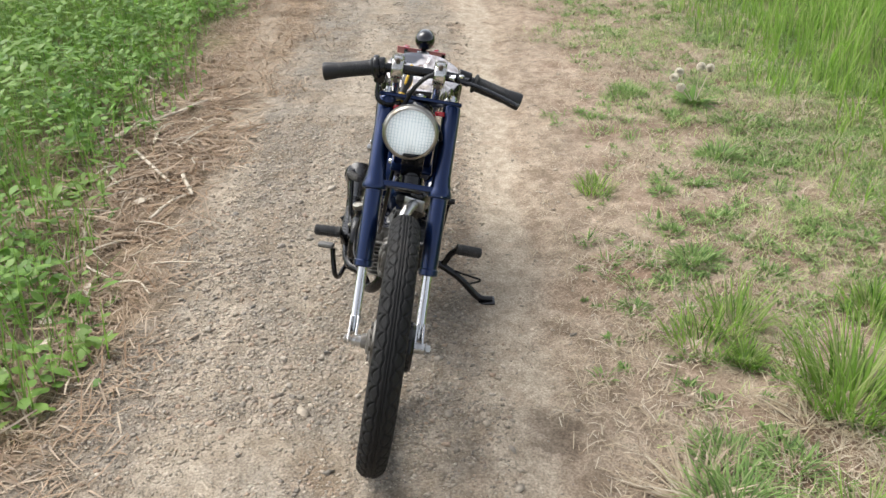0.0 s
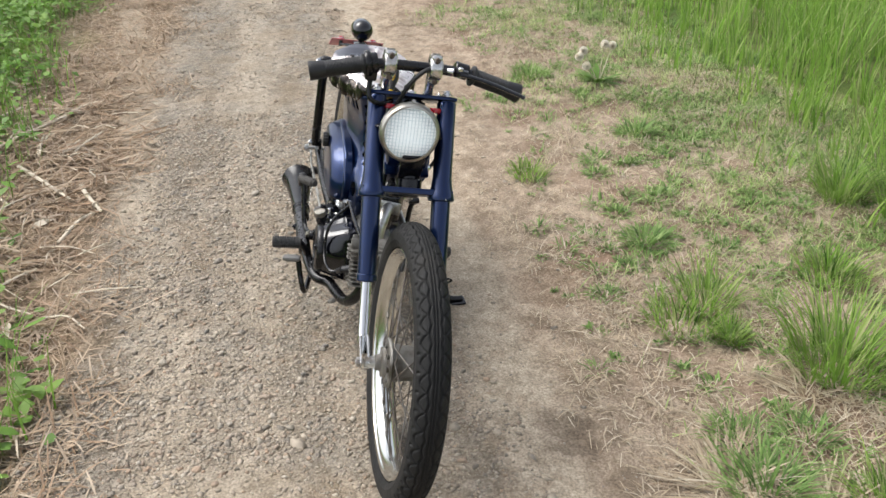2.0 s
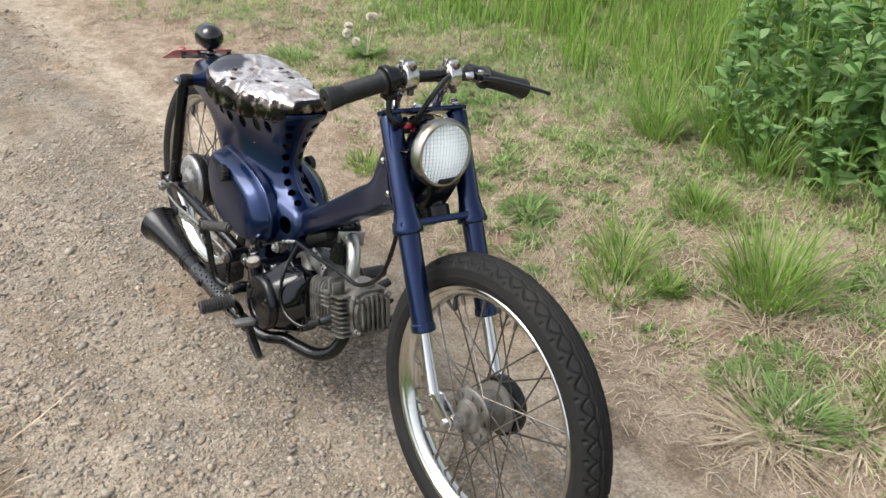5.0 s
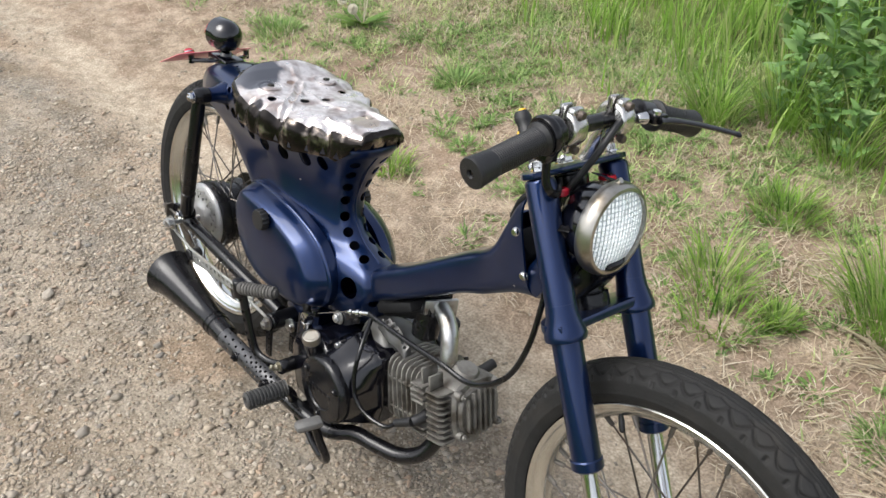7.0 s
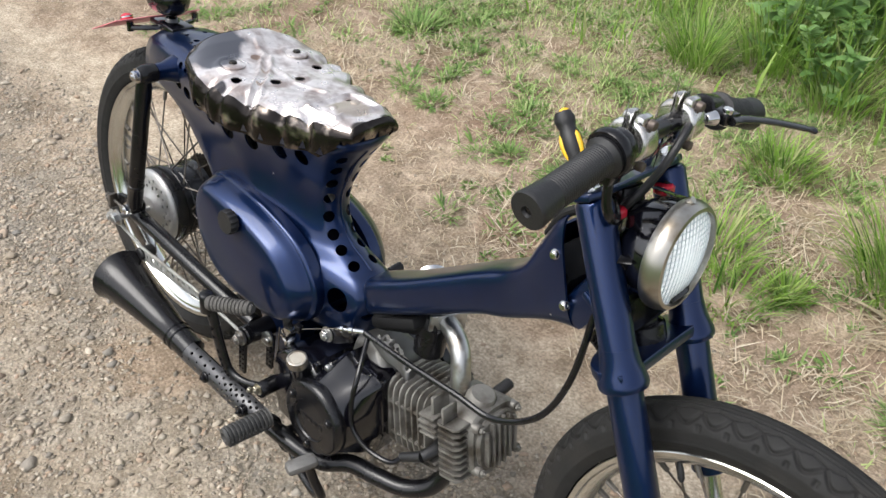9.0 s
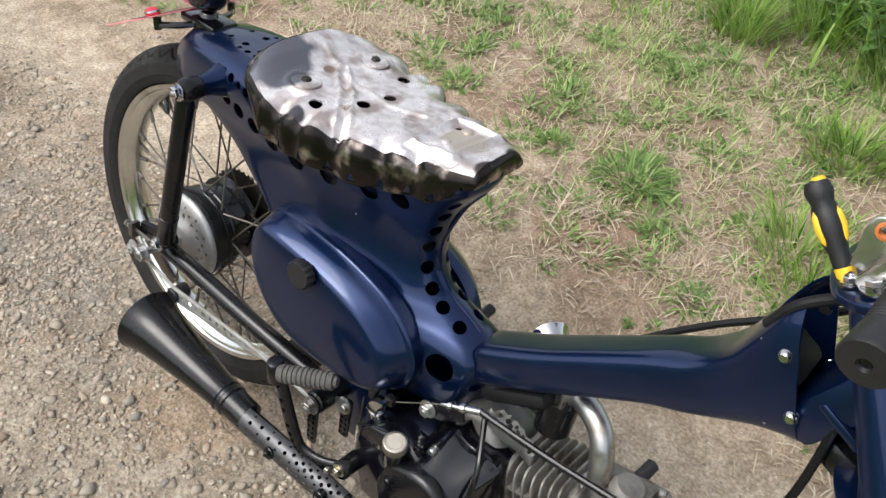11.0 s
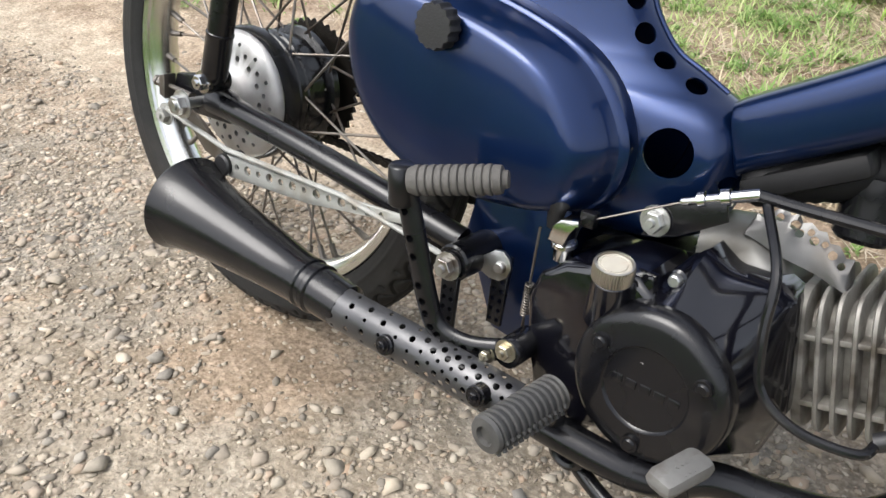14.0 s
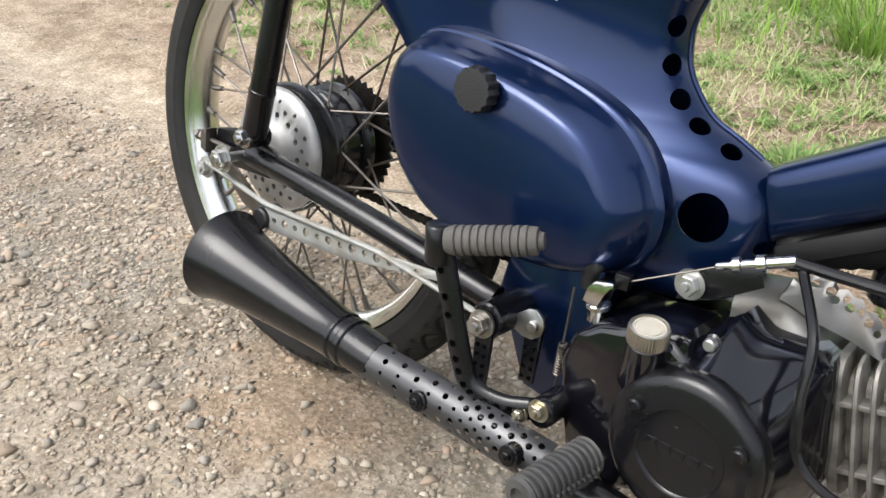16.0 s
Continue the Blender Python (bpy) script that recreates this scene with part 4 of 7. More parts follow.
for k in range(3):
    t = 2 * math.pi * k / 3 + 1.45
    o = a * math.cos(t) + b * math.sin(t)
    sweep(bm, [S0 + sd * h + o * (r - 0.0015) for h, r in ((0.032, 0.0082), (0.041, 0.0111), (0.051, 0.0122), (0.061, 0.0116), (0.070, 0.0088))], [0.001, 0.0032, 0.0038, 0.0034, 0.001], 10)
lathe(bm, [(0.0060, 0.0900), (0.0056, 0.0925), (0.0030, 0.0938), (0.0005, 0.0940)], S0 + b * 0.003, sd, 14)
part("inlay", bm, YELLOW, driver, "yellow inlays and ferrule")
bm = bmesh.new()
rod(bm, S0 - sd * 0.05, S0, 0.003, seg=10)
part("shaft", bm, STEEL, driver, "steel shaft")

# pressed frame body
frame_body = group_part("frame_body", bike, "drilled navy pressed-steel frame")
SLICES = [  # z, front x, rear x, half width at the end of the nose, middle, rear, depth of the nose
    (0.285, -0.165, -0.40, 0.030, 0.050, 0.045, 0.014), (0.30, -0.135, -0.41, 0.040, 0.060, 0.050, 0.016), (0.33, -0.120, -0.44, 0.043, 0.066, 0.054, 0.017), (0.365, -0.114, -0.465, 0.043, 0.068, 0.056, 0.017), (0.390, -0.116, -0.483, 0.040, 0.068, 0.057, 0.019),
    (0.405, -0.128, -0.493, 0.033, 0.0675, 0.057, 0.019), (0.415, -0.148, -0.50, 0.027, 0.067, 0.057, 0.019), (0.427, -0.174, -0.51, 0.025, 0.066, 0.057, 0.018), (0.437, -0.197, -0.52, 0.025, 0.064, 0.057, 0.016), (0.452, -0.214, -0.535, 0.025, 0.062, 0.056, 0.013),
    (0.475, -0.230, -0.565, 0.026, 0.060, 0.055, 0.010), (0.505, -0.235, -0.605, 0.028, 0.060, 0.054, 0.009), (0.53, -0.229, -0.66, 0.031, 0.064, 0.054, 0.009), (0.55, -0.223, -0.735, 0.037, 0.070, 0.053, 0.010), (0.575, -0.211, -0.745, 0.044, 0.078, 0.052, 0.011),
    (0.597, -0.196, -0.742, 0.050, 0.085, 0.050, 0.013), (0.615, -0.184, -0.728, 0.053, 0.086, 0.047, 0.014), (0.627, -0.190, -0.69, 0.048, 0.076, 0.042, 0.014), (0.633, -0.22, -0.65, 0.034, 0.055, 0.03, 0.012)]


def slice_ring(z, xf, xr, wn, wm, wr, dn):
    """Half the outline from the drilled nose round one side to the rear, then mirrored."""
    side = []
    long = xf - xr
    for k in range(31):
        s = (k / 30) ** 1.7
        d = s * long
        if d < dn:
            w = wn * (d / dn) ** 0.58
        elif s < 0.45:
            w = wn + (wm - wn) * ((d - dn) / (0.45 * long - dn)) ** 0.8
        else:
            w = wm + (wr - wm) * ((s - 0.45) / 0.55) ** 1.3
        if s > 0.94:
            w = wr * (max(0.0, 1 - (s - 0.94) / 0.06) ** 0.5)
        side.append((xf - d, w))
    return [V(x, -w, z) for x, w in side] + [V(x, w, z) for x, w in side[-2:0:-1]]


bm = bmesh.new()
dense = []
for i in range(len(SLICES) - 1):
    p = [SLICES[max(0, min(len(SLICES) - 1, i + j))] for j in (-1, 0, 1, 2)]
    for k in range(4):
        t = k / 4
        dense.append([0.5 * (2 * b + (c - a) * t + (2 * a - 5 * b + 4 * c - d) * t * t + (3 * b - a - 3 * c + d) * t ** 3) for a, b, c, d in zip(*p)])
dense.append(SLICES[-1])
ring_faces(bm, [slice_ring(*s) for s in dense])
shell = part("shell", bm, BLUE, frame_body, "navy pressed shell with drilled holes")
cut = bmesh.new()
rod(cut, (-0.685, -0.043, 0.281), (-0.685, 0.043, 0.281), 0.315, seg=72)
NOSE_HOLES = ((-0.172, 0.018, 0.416, 0.42, 0.42, 0.80), (-0.204, 0.018, 0.429, 0.55, 0.45, 0.70), (-0.225, 0.019, 0.449, 0.75, 0.50, 0.42), (-0.237, 0.020, 0.476, 0.85, 0.50, 0.15), (-0.238, 0.021, 0.507, 0.88, 0.50, -0.05),
              (-0.232, 0.024, 0.536, 0.80, 0.50, -0.30), (-0.219, 0.029, 0.563, 0.72, 0.50, -0.45), (-0.204, 0.034, 0.587, 0.68, 0.50, -0.5))
for side in (-1, 1):
    for x, y, z, dx, dy, dz in NOSE_HOLES:
        hole(cut, (x, side * y, z), (dx, side * dy, dz), 0.0094, 0.018, 22)
    hole(cut, (-0.167, side * 0.06, 0.369), (0.12, side, 0.0), 0.0205, 0.03, 28)
    hole(cut, (-0.122, side * 0.03, 0.352), (0.3, side, 0.0), 0.007, 0.025)
    for x, z, r in ((-0.580, 0.576, 0.0098), (-0.553, 0.569, 0.0108), (-0.522, 0.561, 0.0115), (-0.486, 0.552, 0.0125), (-0.440, 0.548, 0.0135), (-0.385, 0.553, 0.0145), (-0.321, 0.565, 0.0150), (-0.273, 0.574, 0.0135)):
        hole(cut, (x, side * 0.072, z), (0, side, 0.1), r, 0.034, 24)
    for x, z in ((-0.690, 0.552), (-0.655, 0.541), (-0.625, 0.524), (-0.598, 0.508), (-0.580, 0.494), (-0.565, 0.481), (-0.552, 0.466), (-0.541, 0.460)):
        hole(cut, (x, side * 0.052, z), (0, side, 0), 0.0028, 0.02, 10)
    for k in range(7):
        hole(cut, (-0.585 + 0.018 * k, side * 0.062, 0.612 - 0.003 * k), (0, side, 0.25), 0.0052 + 0.0014 * (k % 2), 0.02, 14)
    for k in range(6):
        hole(cut, (-0.60 + 0.016 * k, side * 0.034, 0.640), (0, side * 0.3, 1), 0.0036 + 0.001 * (k % 2), 0.025, 10)
    for k in range(5):
        hole(cut, (-0.635 + 0.03 * k, side * 0.018, 0.645), (0, 0, 1), 0.0055 if k % 2 else 0.004, 0.02, 12)
drill(shell, cut, 0.002)

bm = bmesh.new()
sweep(bm, spline([(-0.150, 0, 0.4160), (-0.174, 0, 0.4275), (-0.197, 0, 0.4375), (-0.214, 0, 0.4525), (-0.230, 0, 0.4755), (-0.235, 0, 0.505), (-0.229, 0, 0.530), (-0.211, 0, 0.575), (-0.190, 0, 0.606)], 6), 0.0022, 8)
part("seam", bm, BLUE, frame_body, "navy welded seam between the rows of holes")

# main tube and neck
bm = bmesh.new()
rings = []
TUBE = [  # top x, top z, bottom x, bottom z, half width
    (-0.136, 0.416, -0.118, 0.358, 0.031), (-0.128, 0.422, -0.108, 0.366, 0.034), (-0.06, 0.463, -0.042, 0.405, 0.0345), (0.005, 0.508, 0.020, 0.445, 0.0345), (0.07, 0.554, 0.085, 0.487, 0.0355),
    (0.112, 0.582, 0.125, 0.507, 0.038), (0.138, 0.611, 0.157, 0.527, 0.043), (0.154, 0.650, 0.192, 0.548, 0.049), (0.170, 0.690, 0.220, 0.559, 0.0535), (0.186, 0.710, 0.240, 0.564, 0.0565)]
for i in range(len(TUBE) - 1):
    p = [TUBE[max(0, min(len(TUBE) - 1, i + j))] for j in (-1, 0, 1, 2)]
    for k in range(4):
        t = k / 4
        xt, zt, xb, zb, w = [0.5 * (2 * b + (c - a) * t + (2 * a - 5 * b + 4 * c - d) * t * t + (3 * b - a - 3 * c + d) * t ** 3) for a, b, c, d in zip(*p)]
        ring = []
        for m in range(40):
            u = 2 * math.pi * m / 40
            cu, su = math.cos(u), math.sin(u)
            q = 0.5 + 0.5 * (abs(su) ** 0.5) * (1 if su > 0 else -1)
            ring.append(V(xb + (xt - xb) * q, w * (abs(cu) ** 0.5) * (1 if cu > 0 else -1), zb + (zt - zb) * q))
        rings.append(ring)
ring_faces(bm, rings, cap=False)
main_tube = part("main_tube", bm, BLUE, frame_body, "navy main tube flaring into the neck, chipped paint", 50)
cut = bmesh.new()
prism(cut, [(0.150, 0.668), (0.158, 0.74), (0.23, 0.74), (0.215, 0.64), (0.185, 0.655)], -0.030, 0.030)
drill(main_tube, cut, 0.003)
for side in (-1, 1):
    for x, z in ((0.190, 0.655), (0.219, 0.599)):
        bm = bmesh.new()
        rod(bm, (x, side * 0.050, z), (x, side * 0.0595, z), 0.0075, 0.0062, 18, 0.0022)
        part("neck_bolt", bm, CHROME, frame_body, "chipped chrome bolt")
bm = bmesh.new()
box(bm, (0.180, -0.004, 0.61), (0.05, 0.075, 0.06), Matrix.Rotation(radians(27), 4, "Y"), 0.012)
sweep(bm, spline([(0.16, -0.03, 0.66), (0.18, -0.035, 0.70), (0.215, -0.02, 0.72), (0.23, 0.0, 0.70)], 6), 0.006, 10)
part("wiring_box", bm, DARK, frame_body, "black wiring behind the steering head")


# side covers
def side_cover(side):
    cover = group_part("side_cover", bike, "rounded navy side cover with black knob")
    face = closed_spline([(-0.480, 0, 0.405), (-0.462, 0, 0.447), (-0.41, 0, 0.454), (-0.32, 0, 0.441), (-0.255, 0, 0.415), (-0.219, 0, 0.365), (-0.230, 0, 0.315), (-0.275, 0, 0.297), (-0.36, 0, 0.292), (-0.42, 0, 0.308), (-0.463, 0, 0.350)], 7)
    c = V(-0.345, 0, 0.375)
    rings = []
    for grow_by, y in ((1.11, 0.052), (1.116, 0.066), (1.113, 0.0715), (1.10, 0.0745), (1.083, 0.0755), (1.076, 0.0775), (1.064, 0.0835), (1.04, 0.0915), (1.005, 0.0995), (0.965, 0.1045), (0.915, 0.1072), (0.84, 0.1088), (0.6, 0.1105), (0.3, 0.112)):
        shift = V(0.012, 0, 0.008) * max(0, grow_by - 1) / 0.11
        rings.append([c + (q - c) * grow_by + shift + V(0, side * y, 0) for q in face])
    bm = bmesh.new()
    ring_faces(bm, rings)
    part("panel", bm, BLUE, cover, "navy panel with scratched paint")
    bm = bmesh.new()
    p = V(-0.362, side * 0.110, 0.434)
    rings = []
    for q, h in ((0.5, 0), (0.97, 0.001), (1.0, 0.004), (1.0, 0.013), (0.94, 0.0155), (0.3, 0.016)):
        rings.append([p + V(0.0195 * q * (1 + 0.05 * math.cos(14 * u)) * math.cos(u), side * h, 0.0195 * q * (1 + 0.05 * math.cos(14 * u)) * math.sin(u)) for u in (2 * math.pi * k / 84 for k in range(84))])
    ring_faces(bm, rings)
    part("knob", bm, GRIP, cover, "black fluted plastic knob")


side_cover(-1)
side_cover(1)

# seat pan
seat = group_part("seat_pan", bike, "bare dented steel seat pan with drilled holes")


def pan_half(s):
    """Half width from the tail (0) to the nose (1)."""
    keys = [(0, 0.085), (0.05, 0.103), (0.2, 0.119), (0.4, 0.116), (0.62, 0.088), (0.8, 0.066), (0.93, 0.055), (1.0, 0.044)]
    return float(np.interp(s, [k[0] for k in keys], [k[1] for k in keys]))


def pan_top(s):
    return float(np.interp(s, [0, 0.06, 0.15, 0.28, 0.6, 0.85, 1.0], [0.668, 0.668, 0.660, 0.654, 0.653, 0.658, 0.657]))


def near_line(x, y, line):
    """Distance from a point to a bent line in the plane."""
    p = np.array((x, y))
    best = 9.0
    for a, c in zip(line[:-1], line[1:]):
        a, c = np.array(a), np.array(c)
        k = min(1.0, max(0.0, float(np.dot(p - a, c - a) / np.dot(c - a, c - a))))
        best = min(best, float(np.hypot(*(p - a - (c - a) * k))))
    return best


CHANNEL = [(-0.440, 0.003), (-0.394, -0.034), (-0.345, -0.090)]
WELT = [(-0.487, 0.017), (-0.430, 0.000), (-0.389, -0.005), (-0.345, -0.012), (-0.300, 0.010)]
NOSE_PLATE = [(-0.270, -0.052), (-0.274, 0.035), (-0.212, 0.040), (-0.217, -0.044), (-0.270, -0.052)]
EDGE_DENTS = [(-0.425, 0.012, 0.011), (-0.388, 0.010, 0.009), (-0.346, 0.013, 0.014), (-0.292, 0.010, 0.010), (-0.252, 0.009, 0.009)]


bm = bmesh.new()
nu, nv = 150, 91
rows = []
for i in range(nu + 1):
    s = i / nu
    x = -0.512 + 0.329 * s
    row = []
    for j in range(nv):
        q = -1 + 2 * j / (nv - 1)
        w = pan_half(s)
        y = q * w
        z = pan_top(s) - 0.012 * abs(q) ** 5 - 0.004 * max(0, 1 - abs(q)) * math.sin(math.pi * s)
        z += 0.012 * (1 - abs(q) ** 3) * max(0, 0.12 - s) / 0.12
        v = V(x * 16, y * 16, 3)
        soft = min(1, max(0, s - 0.1) * 6)
        z += (0.0045 * noise.noise(v * 0.8) + 0.0045 * (0.4 - abs(noise.noise(v * 1.3 + V(4, 1, 0)))) + 0.0014 * (0.4 - abs(noise.noise(v * 3.0)))) * soft
        rim = min(1.0, max(0.0, (abs(q) - 0.58) / 0.38)) ** 1.6
        for cx, wide, deep in EDGE_DENTS:
            fold = math.exp(-abs((x - cx - (0.012 if q > 0 else 0)) / wide) ** 2.4) * rim
            z -= deep * fold
            y -= 0.5 * deep * fold * (1 if q > 0 else -1)
        for cx, cy in ((-0.440, -0.060), (-0.438, 0.061)):
            r = math.hypot(x - cx, y - cy)
            z += 0.003 * math.exp(-((r - 0.023) / 0.004) ** 2) - 0.002 * (r < 0.016)
        away = near_line(x, y, CHANNEL)
        z += 0.0042 * math.exp(-((away - 0.008) / 0.0032) ** 2) - 0.0022 * math.exp(-(away / 0.004) ** 2)
        z += 0.0036 * math.exp(-(near_line(x, y, WELT) / 0.0044) ** 2)
        away = near_line(x, y, NOSE_PLATE)
        z += 0.0038 * math.exp(-(away / 0.0036) ** 2) - 0.0022 * math.exp(-((away - 0.009) / 0.0040) ** 2)
        z += 0.0025 * math.exp(-(near_line(x, y, [(-0.300, -0.080), (-0.270, -0.052)]) / 0.005) ** 2)
        row.append(V(x, y, z))
    rows.append(row)
ring_faces(bm, rows, closed=False)
top = part("top", bm, PAN, seat, "shiny hammered steel top with heat stains and dark patches", 60)
cut = bmesh.new()
for x, y, r in ((-0.398, -0.083, 0.0085), (-0.365, -0.035, 0.0085), (-0.388, 0.063, 0.0085), (-0.361, 0.008, 0.008), (-0.275, -0.02, 0.004), (-0.255, 0.015, 0.004)):
    hole(cut, (x, y, 0.655), (0, 0, 1), r, 0.04, 20)
drill(top, cut, 0.0018)
for x, y in ((-0.440, -0.060), (-0.438, 0.061)):
    bm = bmesh.new()
    q = V(x, y, pan_top((x + 0.512) / 0.329) + 0.002)
    lathe(bm, [(0.006, -0.004), (0.0185, -0.003), (0.0190, 0.0), (0.0165, 0.0014), (0.008, 0.0016)], q, (0, 0, 1), 28)
    part("washer", bm, PAN, seat, "stained round washer")
    bm = bmesh.new()
    rod(bm, q, q + V(0, 0, 0.0045), 0.0068, 0.0060, 16, 0.001)
    part("seat_bolt", bm, CHAIN, seat, "rusty dark bolt head")
for x, y in ((-0.242, -0.024), (-0.241, 0.015)):
    bm = bmesh.new()
    lathe(bm, [(0.0075, -0.004), (0.0068, 0.0016), (0.0045, 0.0032), (0.001, 0.0036)], (x, y, pan_top((x + 0.512) / 0.329) + 0.0005), (0, 0, 1), 20)
    part("rivet", bm, PAN, seat, "flat steel rivet")
edge = [r[0] for r in rows] + rows[-1][1:-1] + [r[-1] for r in rows[::-1]] + rows[0][-2:0:-1]
c = V(-0.35, 0, 0)
skirt_rings = []
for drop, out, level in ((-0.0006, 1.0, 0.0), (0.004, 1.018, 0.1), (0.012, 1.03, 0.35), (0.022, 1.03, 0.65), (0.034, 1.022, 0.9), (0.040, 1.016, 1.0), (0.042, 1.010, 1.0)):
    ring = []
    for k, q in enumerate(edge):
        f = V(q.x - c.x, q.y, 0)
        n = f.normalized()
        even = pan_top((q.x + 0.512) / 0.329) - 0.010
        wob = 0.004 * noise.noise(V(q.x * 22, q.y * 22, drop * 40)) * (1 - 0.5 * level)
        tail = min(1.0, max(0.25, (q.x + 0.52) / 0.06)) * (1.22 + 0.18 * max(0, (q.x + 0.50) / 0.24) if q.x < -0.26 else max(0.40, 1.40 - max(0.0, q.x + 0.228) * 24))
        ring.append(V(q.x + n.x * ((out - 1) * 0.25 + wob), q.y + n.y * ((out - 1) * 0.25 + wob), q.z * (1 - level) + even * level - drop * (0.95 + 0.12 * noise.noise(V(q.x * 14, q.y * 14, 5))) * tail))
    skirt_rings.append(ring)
bm = bmesh.new()
ring_faces(bm, skirt_rings, cap=False)
skirt = part("skirt", bm, SKIRT, seat, "dark mottled turned-down edge", 60)
cut = bmesh.new()
for k in range(4, len(edge), 14):
    q = skirt_rings[4][k]
    if -0.47 < q.x < -0.20 or (q.x >= -0.20 and k % 4 == 0):
        n = V(q.x - c.x, q.y, 0).normalized()
        t = n.cross(V(0, 0, 1))
        ends = [[cut.verts.new(q + n * d + e) for e in (V(0, 0, 0.0085), t * 0.0052 - V(0, 0, 0.0055), t * -0.0052 - V(0, 0, 0.0055))] for d in (-0.015, 0.015)]
        cut.faces.new(ends[0][::-1])
        cut.faces.new(ends[1])
        for a in range(3):
            cut.faces.new((ends[0][a], ends[0][(a + 1) % 3], ends[1][(a + 1) % 3], ends[1][a]))
drill(skirt, cut, 0.0015)

# tail lamp and number plate
tail = group_part("tail_lamp", bike, "small black bullet tail lamp")
bm = bmesh.new()
TC, TD = V(-0.700, -0.006, 0.676), V(1, 0, 0.05)
lathe(bm, [(0.030, -0.03), (0.033, -0.028), (0.033, -0.006), (0.032, 0.004), (0.028, 0.016), (0.020, 0.025), (0.010, 0.030), (0.001, 0.031)], TC, TD, 36)
rod(bm, TC + V(0, 0, -0.034), TC + V(0, 0, -0.062), 0.012, 0.018, 18, 0.002)
part("housing", bm, GLOSS, tail)
bm = bmesh.new()
lathe(bm, [(0.029, -0.03), (0.029, -0.036), (0.02, -0.042), (0.001, -0.044)], TC, TD, 36)
part("lens", bm, RED, tail, "red lens")
bm = bmesh.new()
box(bm, (-0.70, -0.006, 0.628), (0.075, 0.045, 0.014), None, 0.004)
for side in (-1, 1):
    sweep(bm, spline([(-0.70, 0, 0.625), (-0.715, side * 0.04, 0.622), (-0.738, side * 0.064, 0.618)], 5), 0.005, 8)
    rod(bm, (-0.738, side * 0.064, 0.612), (-0.740, side * 0.064, 0.628), 0.006, seg=10)
part("bracket", bm, GLOSS, tail, "black bracket")
plate = new("number_plate")
tagged(plate, "small pink plate tilted behind the tail lamp", "number plate")
plate.matrix_world = bike.matrix_basis @ pose(-0.775, -0.012, 0.614, 0, -26, 0)
bm = bmesh.new()
box(bm, (0, 0, 0), (0.10, 0.164, 0.0016), None, 0.0005)
part("sheet", bm, PINK, plate)
bm = bmesh.new()
for y in (-0.042, -0.017, 0.012, 0.038):
    box(bm, (-0.012, y, 0.0014), (0.038, 0.018, 0.001))
part("marking", bm, GRIP, plate, "plain dark bars")
for side in (-1, 1):
    bm = bmesh.new()
    lathe(bm, [(0.009, 0), (0.011, 0.002), (0.011, 0.007), (0.007, 0.011), (0.001, 0.0125)], (0.028, side * 0.051, 0.001), (0, 0, 1), 20)
    ref = part("reflector", bm, RED, plate, "red round reflector bolt")
    bm = bmesh.new()
    lathe(bm, [(0.0112, 0.0035), (0.0118, 0.004), (0.0118, 0.006), (0.0112, 0.0065)], (0.028, side * 0.051, 0.001), (0, 0, 1), 20, loop=True)
    part("trim_ring", bm, CHROME, ref, "bright trim ring")

# rear suspension
for side in (-1, 1):
    shock = group_part("rear_strut", bike, "solid black rear strut")
    bm = bmesh.new()
    p0, p1 = V(-0.652, side * 0.119, 0.322), V(-0.594, side * 0.122, 0.592)
    n = (p1 - p0).length
    lathe(bm, [(0.010, -0.010), (0.0135, -0.006), (0.0142, 0.0), (0.0142, 0.042), (0.0148, 0.043), (0.0148, 0.046), (0.0138, 0.047), (0.0136, n - 0.02), (0.012, n - 0.012), (0.011, n)], p0, p1 - p0, 28)
    lathe(bm, [(0.010, -0.022), (0.0150, -0.018), (0.0165, -0.006), (0.0160, 0.004), (0.0125, 0.011), (0.006, 0.013)], p1 + V(0, 0, 0.003), (0, side, 0), 24)
    rod(bm, p0 + V(-0.006, -side * 0.02, -0.010), p0 + V(-0.006, side * 0.010, -0.010), 0.013, seg=20, edge=0.003)
    part("tube", bm, BLACK, shock)
    bm = bmesh.new()
    rod(bm, p1 + V(0, -side * 0.075, 0.004), p1 + V(0, side * 0.016, 0.004), 0.008, seg=14)
    lathe(bm, [(0.026, -0.072), (0.024, -0.058), (0.019, -0.044), (0.0150, -0.032), (0.0140, -0.020), (0.010, -0.019)], p1 + V(0, 0, 0.003), (0, side, 0), 24)
    part("mount", bm, BLUE, shock, "navy upper mount")
    for q in (p1 + V(0, side * 0.013, 0.003), p0 + V(-0.006, side * 0.010, -0.010)):
        bm = bmesh.new()
        bolt(bm, q, (0, side, 0), 0.0085, 0.008)
        part("strut_nut", bm, CHROME, shock, "chrome cap nut")

